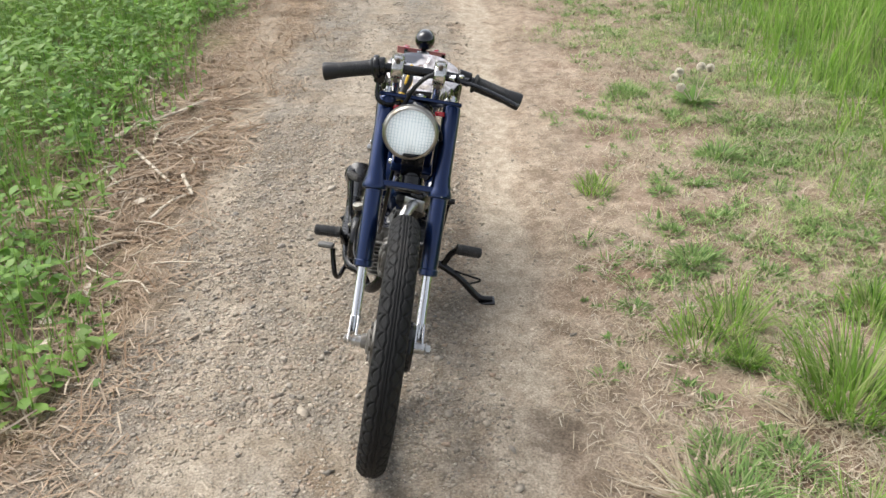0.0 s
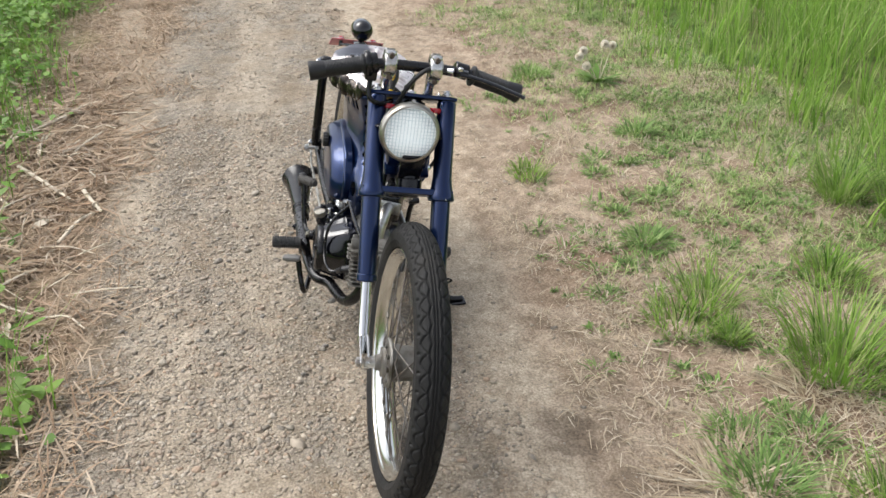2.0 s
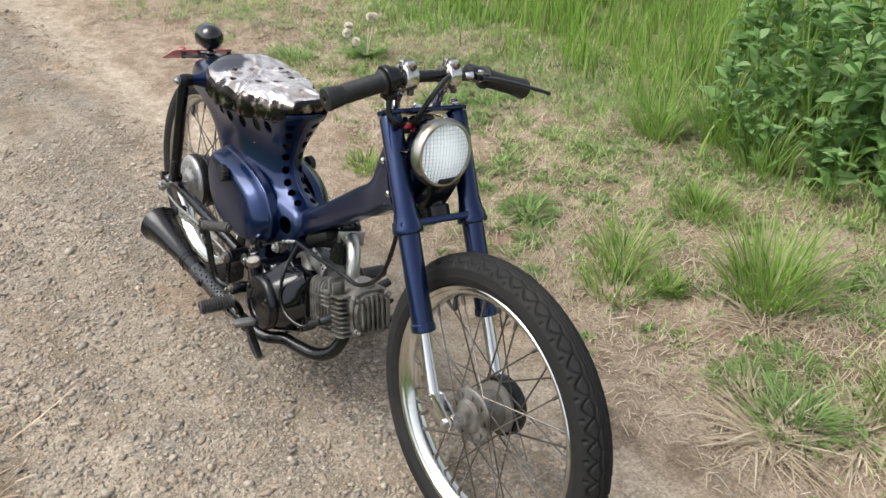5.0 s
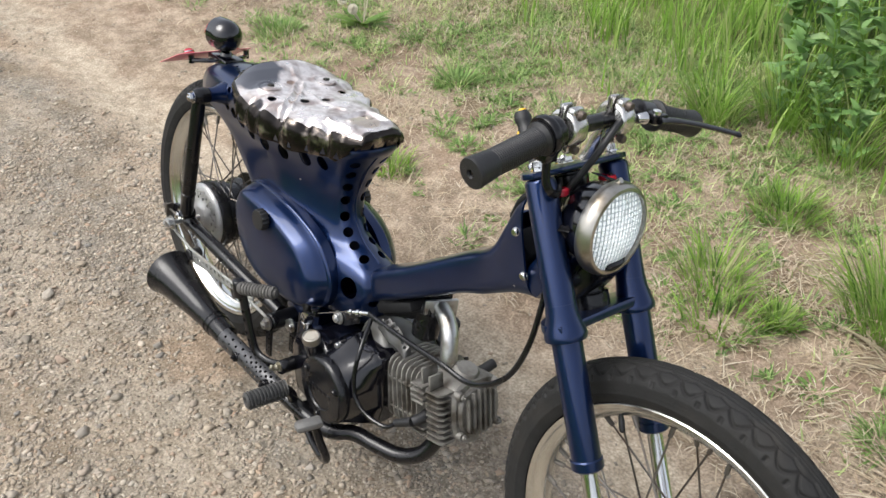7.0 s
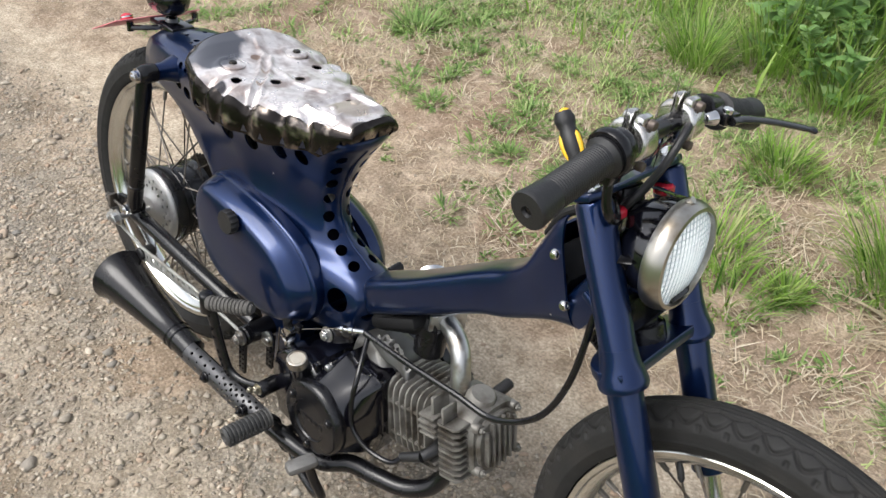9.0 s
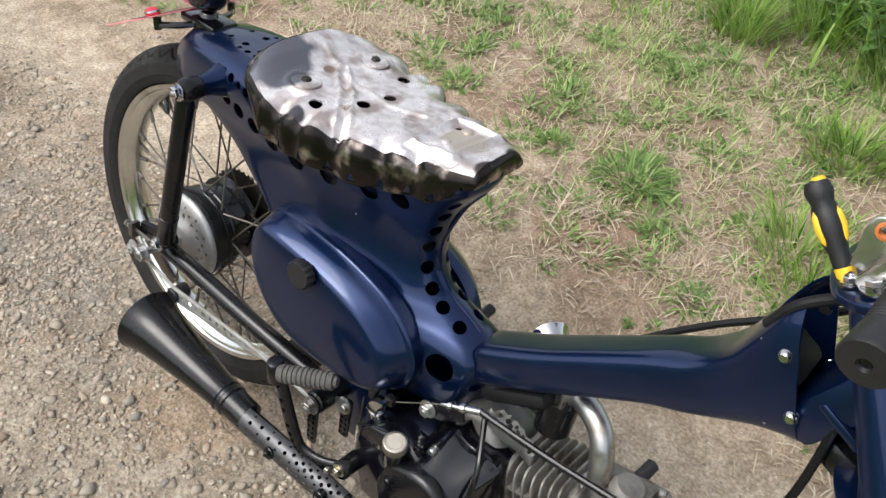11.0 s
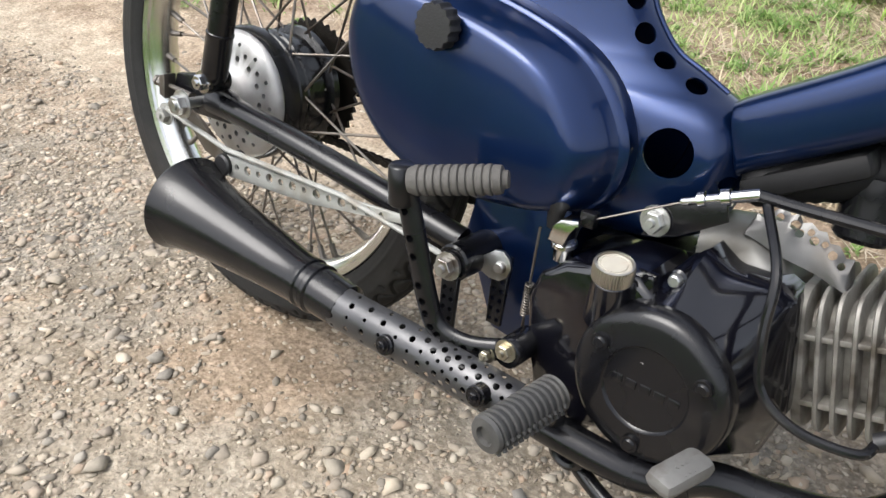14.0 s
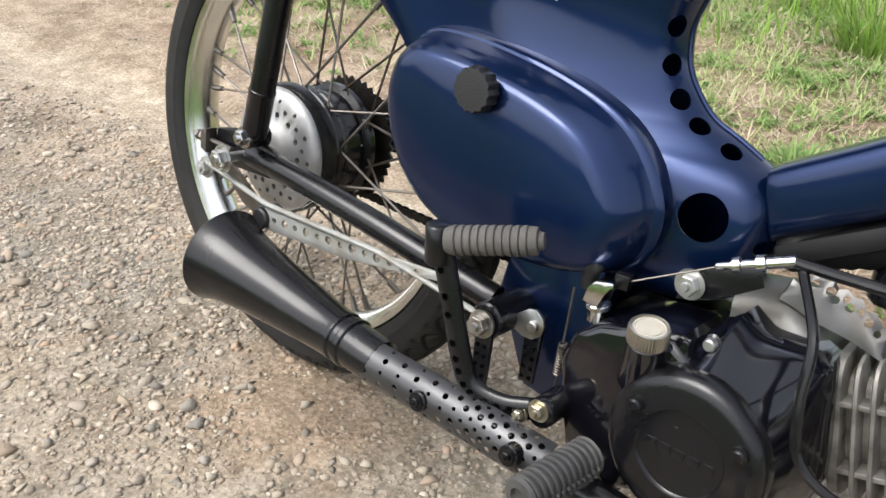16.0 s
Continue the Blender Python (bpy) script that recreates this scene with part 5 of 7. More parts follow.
swing = group_part("swingarm", bike, "black tubular swingarm")
for side in (-1, 1):
    bm = bmesh.new()
    sweep(bm, spline([(-0.675, side * 0.103, 0.283), (-0.62, side * 0.103, 0.281), (-0.48, side * 0.100, 0.266), (-0.33, side * 0.085, 0.238)], 6), 0.0138, 18)
    prism(bm, [(-0.74, 0.278), (-0.735, 0.300), (-0.70, 0.308), (-0.64, 0.300), (-0.61, 0.286), (-0.64, 0.266), (-0.70, 0.262)], side * 0.103 - 0.005, side * 0.103 + 0.005, 0.002)
    part("arm", bm, BLACK, swing)
    bm = bmesh.new()
    prism(bm, [(-0.748, 0.274), (-0.748, 0.296), (-0.738, 0.299), (-0.738, 0.271)], side * 0.114 - 0.008, side * 0.114 + 0.008, 0.001)
    rod(bm, (-0.766, side * 0.114, 0.286), (-0.70, side * 0.114, 0.284), 0.003, seg=8)
    rod(bm, (-0.757, side * 0.114, 0.286), (-0.750, side * 0.114, 0.2855), 0.0065, seg=6, edge=0.0008)
    rod(bm, (-0.764, side * 0.114, 0.286), (-0.759, side * 0.114, 0.2855), 0.0065, seg=6, edge=0.0008)
    part("chain_adjuster", bm, SPOKE, swing, "zinc chain adjuster")
bm = bmesh.new()
rod(bm, (-0.316, -0.117, 0.231), (-0.316, 0.105, 0.231), 0.0175, seg=28, edge=0.002)
part("pivot_tube", bm, BLACK, swing)
bm = bmesh.new()
bolt(bm, (-0.316, -0.122, 0.230), (0, -1, 0), 0.0095, 0.009)
rod(bm, (-0.316, -0.118, 0.230), (-0.316, -0.1225, 0.230), 0.0125, seg=24, edge=0.001)
part("pivot_bolt", bm, STEEL, swing, "zinc pivot bolt")

# blue pivot bracket and drilled links
bm = bmesh.new()
prism(bm, [(-0.335, 0.300), (-0.345, 0.240), (-0.300, 0.150), (-0.255, 0.145), (-0.235, 0.18), (-0.235, 0.300)], -0.062, 0.062, 0.006)
part("pivot_bracket", bm, BLUE, frame_body, "navy pivot bracket")
for (x0, z0), (x1, z1), y in (((-0.314, 0.226), (-0.312, 0.158), -0.118), ((-0.282, 0.236), (-0.282, 0.172), -0.085)):
    bm = bmesh.new()
    d = V(x1 - x0, 0, z1 - z0).normalized()
    s = V(-d.z, 0, d.x)
    w = 0.0095
    out = [(x0 + s.x * w - d.x * 0.008, z0 + s.z * w - d.z * 0.008), (x0 - s.x * w - d.x * 0.008, z0 - s.z * w - d.z * 0.008), (x1 - s.x * w * 0.8, z1 - s.z * w * 0.8), (x1 + s.x * w * 0.8, z1 + s.z * w * 0.8)]
    prism(bm, out, y - 0.003, y + 0.003, 0.001)
    link = part("link_plate", bm, BLACK, swing, "black drilled link plate")
    cut = bmesh.new()
    for k in range(5):
        for q in (-0.0042, 0.0042):
            p = V(x0, y, z0) + d * (0.018 + 0.010 * k) + s * q
            hole(cut, p, (0, 1, 0), 0.0026, 0.01, 8)
    drill(link, cut)
bm = bmesh.new()
prism(bm, [(x - 0.012, z - 0.007) for x, z in ((-0.300, 0.234), (-0.290, 0.230), (-0.279, 0.2255), (-0.268, 0.2265), (-0.260, 0.233), (-0.257, 0.2425), (-0.260, 0.251), (-0.268, 0.2565), (-0.277, 0.2545), (-0.284, 0.248), (-0.292, 0.242))], -0.092, -0.088, 0.001)
rod(bm, (-0.280, -0.090, 0.234), (-0.280, -0.097, 0.234), 0.006, 0.0055, 14, 0.001)
part("washer_plate", bm, STEEL, swing, "pale worn link cover")
bm = bmesh.new()
prism(bm, [(-0.64, 0.222), (-0.632, 0.238), (-0.50, 0.245), (-0.375, 0.258), (-0.372, 0.250), (-0.50, 0.226), (-0.63, 0.214)], -0.122, -0.1185, 0.0006)
stay = part("torque_stay", bm, SILVER, swing, "drilled silver brake stay")
cut = bmesh.new()
for k in range(13):
    x = -0.61 + 0.0175 * k
    hole(cut, (x, -0.12, 0.229 + 0.021 * (k / 13)), (0, 1, 0), 0.0052 if k % 2 else 0.0036, 0.01, 12)
drill(stay, cut)
bm = bmesh.new()
rod(bm, (-0.63, -0.128, 0.226), (-0.63, -0.098, 0.226), 0.0125, seg=20, edge=0.002)
part("stay_bush", bm, GRIP, swing, "black rubber bush")
bm = bmesh.new()
sweep(bm, [(-0.73, -0.125, 0.262), (-0.62, -0.127, 0.247), (-0.45, -0.124, 0.252), (-0.31, -0.115, 0.232)], 0.003, 8)
bolt(bm, (-0.74, -0.118, 0.252), (0, -1, 0), 0.009, 0.008)
part("brake_rod", bm, SILVER, swing, "thin steel brake rod")
bm = bmesh.new()
prism(bm, [(-0.745, 0.252), (-0.73, 0.262), (-0.69, 0.238), (-0.665, 0.222), (-0.67, 0.208), (-0.70, 0.216)], -0.096, -0.091, 0.001)
part("brake_arm", bm, SPOKE, swing, "dull drilled brake arm")
bm = bmesh.new()
coil = [V(-0.243 + 0.0034 * math.cos(q), -0.10 + 0.0034 * math.sin(q), 0.236 - 0.00042 * q) for q in (k * 0.5 for k in range(150))]
sweep(bm, coil, 0.0010, 5)
rod(bm, (-0.243, -0.10, 0.236), (-0.243, -0.10, 0.290), 0.0012, seg=8)
rod(bm, (-0.243, -0.10, 0.206), (-0.243, -0.10, 0.180), 0.0012, seg=8)
part("brake_spring", bm, SPOKE, bike, "small coil return spring")
bm = bmesh.new()
lathe(bm, [(0.012, 0), (0.014, 0.004), (0.013, 0.022), (0.008, 0.03), (0.006, 0.045)], (-0.236, -0.09, 0.335), (0, 0, -1), 16)
part("brake_switch", bm, GRIP, bike, "black brake switch boot")

# exhaust
exhaust = group_part("exhaust", bike, "black open megaphone exhaust with drilled shield")
bm = bmesh.new()
sweep(bm, spline([(0.093, -0.030, 0.232), (0.092, -0.038, 0.200), (0.078, -0.053, 0.166), (0.044, -0.070, 0.145), (-0.004, -0.085, 0.140), (-0.048, -0.101, 0.142), (-0.088, -0.134, 0.138), (-0.165, -0.152, 0.148), (-0.26, -0.158, 0.160), (-0.40, -0.160, 0.163)], 7), 0.0145, 20)
part("header_pipe", bm, BLACK, exhaust, "black header pipe")
bm = bmesh.new()
p0, p1 = V(-0.395, -0.160, 0.163), V(-0.647, -0.160, 0.184)
n = (p1 - p0).length
prof = [(0.0175, 0.0), (0.0225, 0.004), (0.0235, 0.035), (0.0235, 0.04), (0.0258, 0.042), (0.0258, 0.047), (0.0242, 0.049), (0.0242, 0.054), (0.0262, 0.056), (0.0262, 0.060), (0.0255, 0.064), (0.0285, 0.10), (0.0335, 0.145), (0.0385, 0.185), (0.043, 0.215), (0.0475, 0.235), (0.0525, n - 0.005), (0.0538, n - 0.002), (0.0530, n),
        (0.0508, n - 0.003), (0.0458, 0.235), (0.041, 0.215), (0.0365, 0.185), (0.0265, 0.10), (0.021, 0.05), (0.001, 0.048)]
lathe(bm, prof, p0, p1 - p0, 56)
part("megaphone", bm, BLACK, exhaust, "satin black flared megaphone")
bm = bmesh.new()
path = [(-0.405, -0.160, 0.163), (-0.30, -0.159, 0.162), (-0.25, -0.158, 0.160), (-0.20, -0.153, 0.155)]
rings_s = spline(path, 14)
shield_rings = []
for p in rings_s:
    shield_rings.append([p + 0.0225 * V(0, -math.cos(t), math.sin(t)) for t in (radians(-75 + 150 * k / 24) + 0.25 for k in range(25))])
ring_faces(bm, shield_rings, closed=False)
sh = part("heat_shield", bm, SHIELD, exhaust, "drilled grey heat shield")
cut = bmesh.new()
for i in range(17):
    f = i / 17 * (len(rings_s) - 2) + 0.8
    p = rings_s[int(f)].lerp(rings_s[int(f) + 1], f % 1)
    for k in range(4):
        t = radians(-42 + 30 * k + (15 if i % 2 else 0)) + 0.25
        hole(cut, p + 0.0225 * V(0, -math.cos(t), math.sin(t)), (0, -math.cos(t), math.sin(t)), 0.0031 if (i + k) % 2 else 0.0020, 0.006, 8)
drill(sh, cut, 0.0012)
for x in (-0.330, -0.228):
    bm = bmesh.new()
    rod(bm, (x, -0.174, 0.163), (x, -0.185, 0.165), 0.0105, 0.0095, 20, 0.001)
    bolt(bm, (x, -0.185, 0.165), (0, -1, 0.1), 0.0048, 0.003)
    part("shield_bolt", bm, BLACK, exhaust, "black shield bolt in a cup")

# engine
engine = group_part("engine", bike, "small horizontal single-cylinder engine with black covers")
bm = bmesh.new()
CASE = closed_spline([(-0.244, 0, 0.205), (-0.240, 0, 0.250), (-0.205, 0, 0.279), (-0.155, 0, 0.284), (-0.120, 0, 0.290), (-0.085, 0, 0.290), (-0.058, 0, 0.278), (-0.046, 0, 0.245), (-0.048, 0, 0.195), (-0.068, 0, 0.158), (-0.12, 0, 0.140), (-0.21, 0, 0.150)], 4)
CC = V(-0.106, -0.105, 0.216)
REAR_COVER = [(-0.212, 0.144), (-0.222, 0.190), (-0.2345, 0.235), (-0.226, 0.260), (-0.204, 0.278), (-0.168, 0.288), (-0.140, 0.290), (-0.112, 0.27), (-0.112, 0.16), (-0.16, 0.138)]
prism(bm, REAR_COVER, -0.120, -0.03, 0.008, seg=3)
FLANGE = [(-0.17, 0.262), (-0.1326, 0.286), (-0.1124, 0.3110), (-0.0895, 0.3022), (-0.0542, 0.3032), (-0.0375, 0.2962), (-0.0328, 0.2802), (-0.0218, 0.2289), (-0.0185, 0.2049), (-0.0290, 0.1611), (-0.062, 0.142), (-0.12, 0.136), (-0.175, 0.15), (-0.192, 0.20)]


def flange_point(u):
    """Where a ray from the clutch centre at angle u leaves the flange outline."""
    best = 0.05
    for (x0, z0), (x1, z1) in zip(FLANGE, FLANGE[1:] + FLANGE[:1]):
        ex, ez = x1 - x0, z1 - z0
        det = math.cos(u) * ez - math.sin(u) * ex
        if abs(det) > 1e-9:
            r = ((x0 - CC.x) * ez - (z0 - CC.z) * ex) / det
            q = ((x0 - CC.x) * math.sin(u) - (z0 - CC.z) * math.cos(u)) / det
            if r > 0 and -1e-6 <= q <= 1 + 1e-6:
                best = r
    return best


cover_rings = []
for y, f, shrink in ((-0.129, 0.0, 0.0), (-0.122, 0.10, 0.0), (-0.108, 0.34, 0.0), (-0.092, 0.62, 0.0), (-0.078, 0.86, 0.001), (-0.071, 0.97, 0.001), (-0.068, 1.0, 0.0015), (-0.066, 1.0, 0.0), (-0.058, 1.0, 0.0), (-0.03, 1.0, 0.001)):
    ring = []
    for k in range(112):
        u = 2 * math.pi * k / 112
        r = 0.0635 * (1 - f) + flange_point(u) * f - shrink
        ring.append(V(CC.x + r * math.cos(u), y, CC.z + r * math.sin(u)))
    cover_rings.append(ring)
ring_faces(bm, cover_rings)
prism(bm, [(-0.158, 0.262), (-0.138, 0.294), (-0.130, 0.294), (-0.127, 0.278)], -0.116, -0.104, 0.002)
part("right_cover", bm, GLOSS, engine, "gloss black crankcase cover")
bm = bmesh.new()
prism(bm, [(q.x, q.z) for q in CASE], 0.03, 0.085, 0.010, seg=3)
rod(bm, (-0.09, 0.08, 0.225), (-0.09, 0.112, 0.225), 0.058, seg=40, edge=0.008)
part("left_cover", bm, BLACK, engine, "black generator cover")
bm = bmesh.new()
prism(bm, [(q.x, q.z) for q in CASE], -0.031, 0.031, 0.002)
part("crankcase", bm, BLACK, engine)
bm = bmesh.new()
box(bm, (-0.19, 0.104, 0.235), (0.10, 0.010, 0.10), None, 0.004)
guard = part("sprocket_guard", bm, STEEL, engine, "drilled silver sprocket guard")
cut = bmesh.new()
for i in range(6):
    for k in range(6):
        hole(cut, (-0.23 + 0.0155 * i, 0.104, 0.197 + 0.0155 * k), (0, 1, 0), 0.004, 0.02, 8)
drill(guard, cut)
clutch = group_part("clutch_cover", bike, "round satin black clutch cover")
bm = bmesh.new()
lathe(bm, [(0.064, 0.010), (0.0655, 0.014), (0.0655, 0.024), (0.0645, 0.030), (0.0620, 0.0345), (0.058, 0.037), (0.053, 0.0382), (0.0365, 0.0388), (0.0355, 0.0370), (0.0345, 0.0362), (0.002, 0.0362)], CC, (0, -1, 0), 72)
part("cover", bm, BLACK, clutch, "satin black disc")
for x, z in ((-0.1485, 0.2405), (-0.0635, 0.2405), (-0.106, 0.167)):
    bm = bmesh.new()
    rod(bm, (x, -0.1425, z), (x, -0.1465, z), 0.0078, 0.0072, 20)
    rod(bm, (x, -0.1458, z), (x, -0.1485, z), 0.0055, 0.0048, 14, 0.0008)
    part("cover_screw", bm, BLACK, clutch)
bm = bmesh.new()
for k in range(5):
    box(bm, (-0.106 - 0.024 + 0.012 * k, -0.1416, 0.216), (0.009, 0.0016, 0.007), None, 0.0004)
part("emblem", bm, BLACK, clutch, "raised plain emblem bars")
bm = bmesh.new()
rod(bm, (-0.160, -0.112, 0.245), (-0.1565, -0.1305, 0.290), 0.021, 0.0155, 24, 0.002)
part("filler_neck", bm, GLOSS, engine)
cap = group_part("oil_cap", bike, "knurled silver oil filler cap with pale top")
co, cd = V(-0.1565, -0.1305, 0.2855), V(0.06, -0.22, 0.97)
bm = bmesh.new()
d, a, b = frame_of(cd)
rings = []
for r, h, wav in ((0.013, 0.002, 0), (0.0156, 0.003, 1), (0.0160, 0.005, 1), (0.0160, 0.015, 1), (0.0154, 0.0172, 0.4), (0.0138, 0.0176, 0), (0.0134, 0.0150, 0), (0.002, 0.0150, 0)):
    rings.append([co + d * h + (r + 0.0005 * wav * math.cos(44 * u)) * (a * math.cos(u) + b * math.sin(u)) for u in (2 * math.pi * k / 176 for k in range(176))])
ring_faces(bm, rings)
part("knurled_ring", bm, NICKEL, cap)
bm = bmesh.new()
lathe(bm, [(0.0134, 0.0140), (0.0132, 0.0160), (0.0112, 0.0162), (0.0108, 0.0157), (0.0100, 0.0157), (0.0096, 0.0164), (0.002, 0.0166)], co, cd, 40)
part("dial", bm, DIAL, cap, "yellowed white dial face")
for p in ((-0.118, -0.100, 0.2925), (-0.043, -0.070, 0.281), (-0.034, -0.072, 0.178), (-0.068, -0.090, 0.150)):
    bm = bmesh.new()
    rod(bm, (p[0], -0.055, p[2]), p, 0.0095, 0.0075, 18, 0.002)
    part("cover_boss", bm, GLOSS, engine)
    bm = bmesh.new()
    rod(bm, p, V(*p) + V(0, -0.007, 0), 0.0058, 0.005, 14, 0.001)
    part("case_screw", bm, STEEL, engine, "zinc case screw")
# barrel and head
AX = V(math.cos(radians(14)), 0, math.sin(radians(14)))
UPV = V(-AX.z, 0, AX.x)
C0 = V(-0.03, 0, 0.244)


def plate_ring(s, hw, hh, up=0.0, n=40, p=0.55):
    c = C0 + AX * s + UPV * up
    return [c + V(0, 1, 0) * hw * (abs(math.cos(t)) ** p) * (1 if math.cos(t) > 0 else -1) + UPV * hh * (abs(math.sin(t)) ** p) * (1 if math.sin(t) > 0 else -1) for t in (2 * math.pi * k / n for k in range(n))]


bm = bmesh.new()
ring_faces(bm, [plate_ring(-0.01, 0.040, 0.042), plate_ring(0.11, 0.040, 0.042)])
part("barrel", bm, CAST, engine, "cast barrel")
for k in range(7):
    bm = bmesh.new()
    s = 0.004 + 0.0128 * k
    hw, hh, th = (0.0555, 0.0595, 0.009) if k == 0 else (0.057, 0.061, 0.0046)
    s -= 0.004 if k == 0 else 0.0
    ring_faces(bm, [plate_ring(s, hw - 0.0015, hh - 0.0015, -0.004, 56, 0.38), plate_ring(s + 0.001, hw, hh, -0.004, 56, 0.38), plate_ring(s + th - 0.001, hw, hh, -0.004, 56, 0.38), plate_ring(s + th, hw - 0.0015, hh - 0.0015, -0.004, 56, 0.38)])
    part("barrel_fin", bm, CAST, engine)
for k in range(6):
    for up in (0.021, -0.034):
        bm = bmesh.new()
        box(bm, C0 + AX * (0.0128 * k + 0.0118) + UPV * up + V(0, -0.046, 0), (0.011, 0.019, 0.005), Matrix.Rotation(radians(-14), 4, "Y"), 0.001)
        part("fin_web", bm, CAST, engine)
head = group_part("cylinder_head", bike, "weathered cast cylinder head with cooling fins", AX * 0.018)
bm = bmesh.new()
ring_faces(bm, [plate_ring(0.085, 0.050, 0.055), plate_ring(0.088, 0.053, 0.058), plate_ring(0.150, 0.052, 0.054), plate_ring(0.155, 0.048, 0.050)])
part("casting", bm, CAST, head)
for k in range(9):
    bm = bmesh.new()
    z = -0.044 + 0.0108 * k
    c = C0 + AX * 0.128 + UPV * z
    out = []
    for dx, y in ((-0.020, -0.045), (-0.022, -0.068), (-0.016, -0.075), (0.014, -0.075), (0.020, -0.068), (0.020, -0.045)):
        out.append((dx, y))
    a = [bm.verts.new(c + AX * dx + V(0, y, 0) + UPV * 0.0018) for dx, y in out]
    b = [bm.verts.new(c + AX * dx + V(0, y, 0) - UPV * 0.0018) for dx, y in out]
    bm.faces.new(a)
    bm.faces.new(b[::-1])
    for i in range(len(a)):
        bm.faces.new((a[i], a[(i + 1) % len(a)], b[(i + 1) % len(a)], b[i]))
    part("side_fin", bm, CAST, head)
for z, wide in ((0.046, 0.030), (0.035, 0.034), (0.025, 0.034), (0.016, 0.030), (-0.030, 0.030), (-0.040, 0.032)):
    bm = bmesh.new()
    box(bm, C0 + AX * 0.092 + UPV * z + V(0, -0.063, 0), (wide, 0.030, 0.0042), Matrix.Rotation(radians(-14), 4, "Y"), 0.0012)
    part("plug_fin", bm, CAST, head)
bm = bmesh.new()
box(bm, C0 + AX * 0.097 + UPV * 0.060 + V(0, -0.052, 0), (0.006, 0.034, 0.032), Matrix.Rotation(radians(-14), 4, "Y"), 0.002)
part("stay_plate", bm, CAST, head)
bm = bmesh.new()
box(bm, C0 + AX * 0.122 + UPV * 0.058 + V(0, -0.060, 0), (0.005, 0.030, 0.026), Matrix.Rotation(radians(-14), 4, "Y"), 0.002)
part("stay_plate", bm, CAST, head)
bm = bmesh.new()
ring_faces(bm, [plate_ring(0.152, 0.044, 0.043, 0, 40, 0.8), plate_ring(0.160, 0.045, 0.044, 0, 40, 0.8), plate_ring(0.163, 0.042, 0.041, 0, 40, 0.8)])
part("front_cover", bm, CAST, head, "round cast rocker cover")
for k in range(6):
    bm = bmesh.new()
    y = -0.030 + 0.012 * k
    hh = 0.041 * math.sqrt(max(0.1, 1 - (y / 0.043) ** 2))
    box(bm, C0 + AX * 0.165 + V(0, y, 0), (0.011, 0.0046, hh * 2), Matrix.Rotation(radians(-14), 4, "Y"), 0.0014)
    part("front_fin", bm, CAST, head)
for sy in (-1, 1):
    for sz in (-1, 1):
        bm = bmesh.new()
        c = C0 + AX * 0.150 + UPV * sz * 0.036 + V(0, sy * 0.040, 0)
        rod(bm, c, c + AX * 0.012, 0.0085, 0.0075, 14, 0.001)
        bolt(bm, c + AX * 0.012, AX, 0.0052, 0.005)
        part("head_nut", bm, CAST, head)
bm = bmesh.new()
c = C0 + AX * 0.128 + UPV * 0.052 + V(0, 0.0, 0)
rod(bm, c, c + UPV * 0.014 + AX * 0.006, 0.024, 0.021, 30, 0.003)
part("tappet_cap", bm, CAST, head, "round tappet cap")
bm = bmesh.new()
c = C0 + AX * 0.128 - UPV * 0.066
rod(bm, c, c + UPV * 0.02, 0.021, 0.022, 30, 0.003)
part("tappet_cap", bm, CAST, head, "round tappet cap")
bm = bmesh.new()
rod(bm, C0 + AX * 0.112 + V(0, 0.030, 0.040), C0 + AX * 0.118 + V(0, 0.066, 0.055), 0.010, 0.009, 18, 0.002)
part("rubber_plug", bm, GRIP, head, "black rubber plug")
bm = bmesh.new()
pb = C0 + AX * 0.116 + V(0, -0.052, -0.008)
sweep(bm, [pb, pb + V(0.004, -0.018, -0.004), pb + V(-0.004, -0.034, -0.012)], [0.009, 0.010, 0.009], 14)
sweep(bm, [pb + V(-0.004, -0.034, -0.012), pb + V(-0.036, -0.042, -0.034)], [0.0085, 0.007], 14)
part("plug_cap", bm, GRIP, engine, "black spark plug cap")
bm = bmesh.new()
sweep(bm, spline([pb + V(-0.034, -0.042, -0.033), (0.040, -0.112, 0.226), (0.0, -0.122, 0.229), (-0.030, -0.124, 0.248), (-0.041, -0.122, 0.288), (-0.048, -0.108, 0.330), (-0.078, -0.066, 0.360)], 8), 0.0040, 10)
part("plug_lead", bm, BLACK, engine, "black spark plug lead")
# silver case neck and perforated sheet
bm = bmesh.new()
ring_faces(bm, [plate_ring(-0.088, 0.044, 0.060, 0.020, 40, 0.8), plate_ring(-0.084, 0.048, 0.074, 0.024, 40, 0.75), plate_ring(-0.04, 0.052, 0.076, 0.018, 40, 0.7), plate_ring(-0.018, 0.053, 0.070, 0.010, 40, 0.6), plate_ring(-0.006, 0.054, 0.058, 0.0, 40, 0.5)])
part("case_neck", bm, material("oily_cast_alloy", (0.105, 0.104, 0.10), 0.4, 0.5, vary=0.3, scale=30, bump=0.12, bump_scale=120, tint=(0.075, 0.07, 0.06), tint_scale=18), engine, "bare cast case neck")
bm = bmesh.new()
RAG = [(-0.098, 0.318), (-0.097, 0.330), (-0.094, 0.337), (-0.088, 0.335), (-0.081, 0.345), (-0.075, 0.3495), (-0.069, 0.344), (-0.064, 0.3475), (-0.060, 0.3405), (-0.054, 0.343), (-0.047, 0.339), (-0.041, 0.3405), (-0.036, 0.333), (-0.029, 0.334), (-0.022, 0.326), (-0.016, 0.3265), (-0.012, 0.312), (-0.012, 0.290)]
rag_rings = []
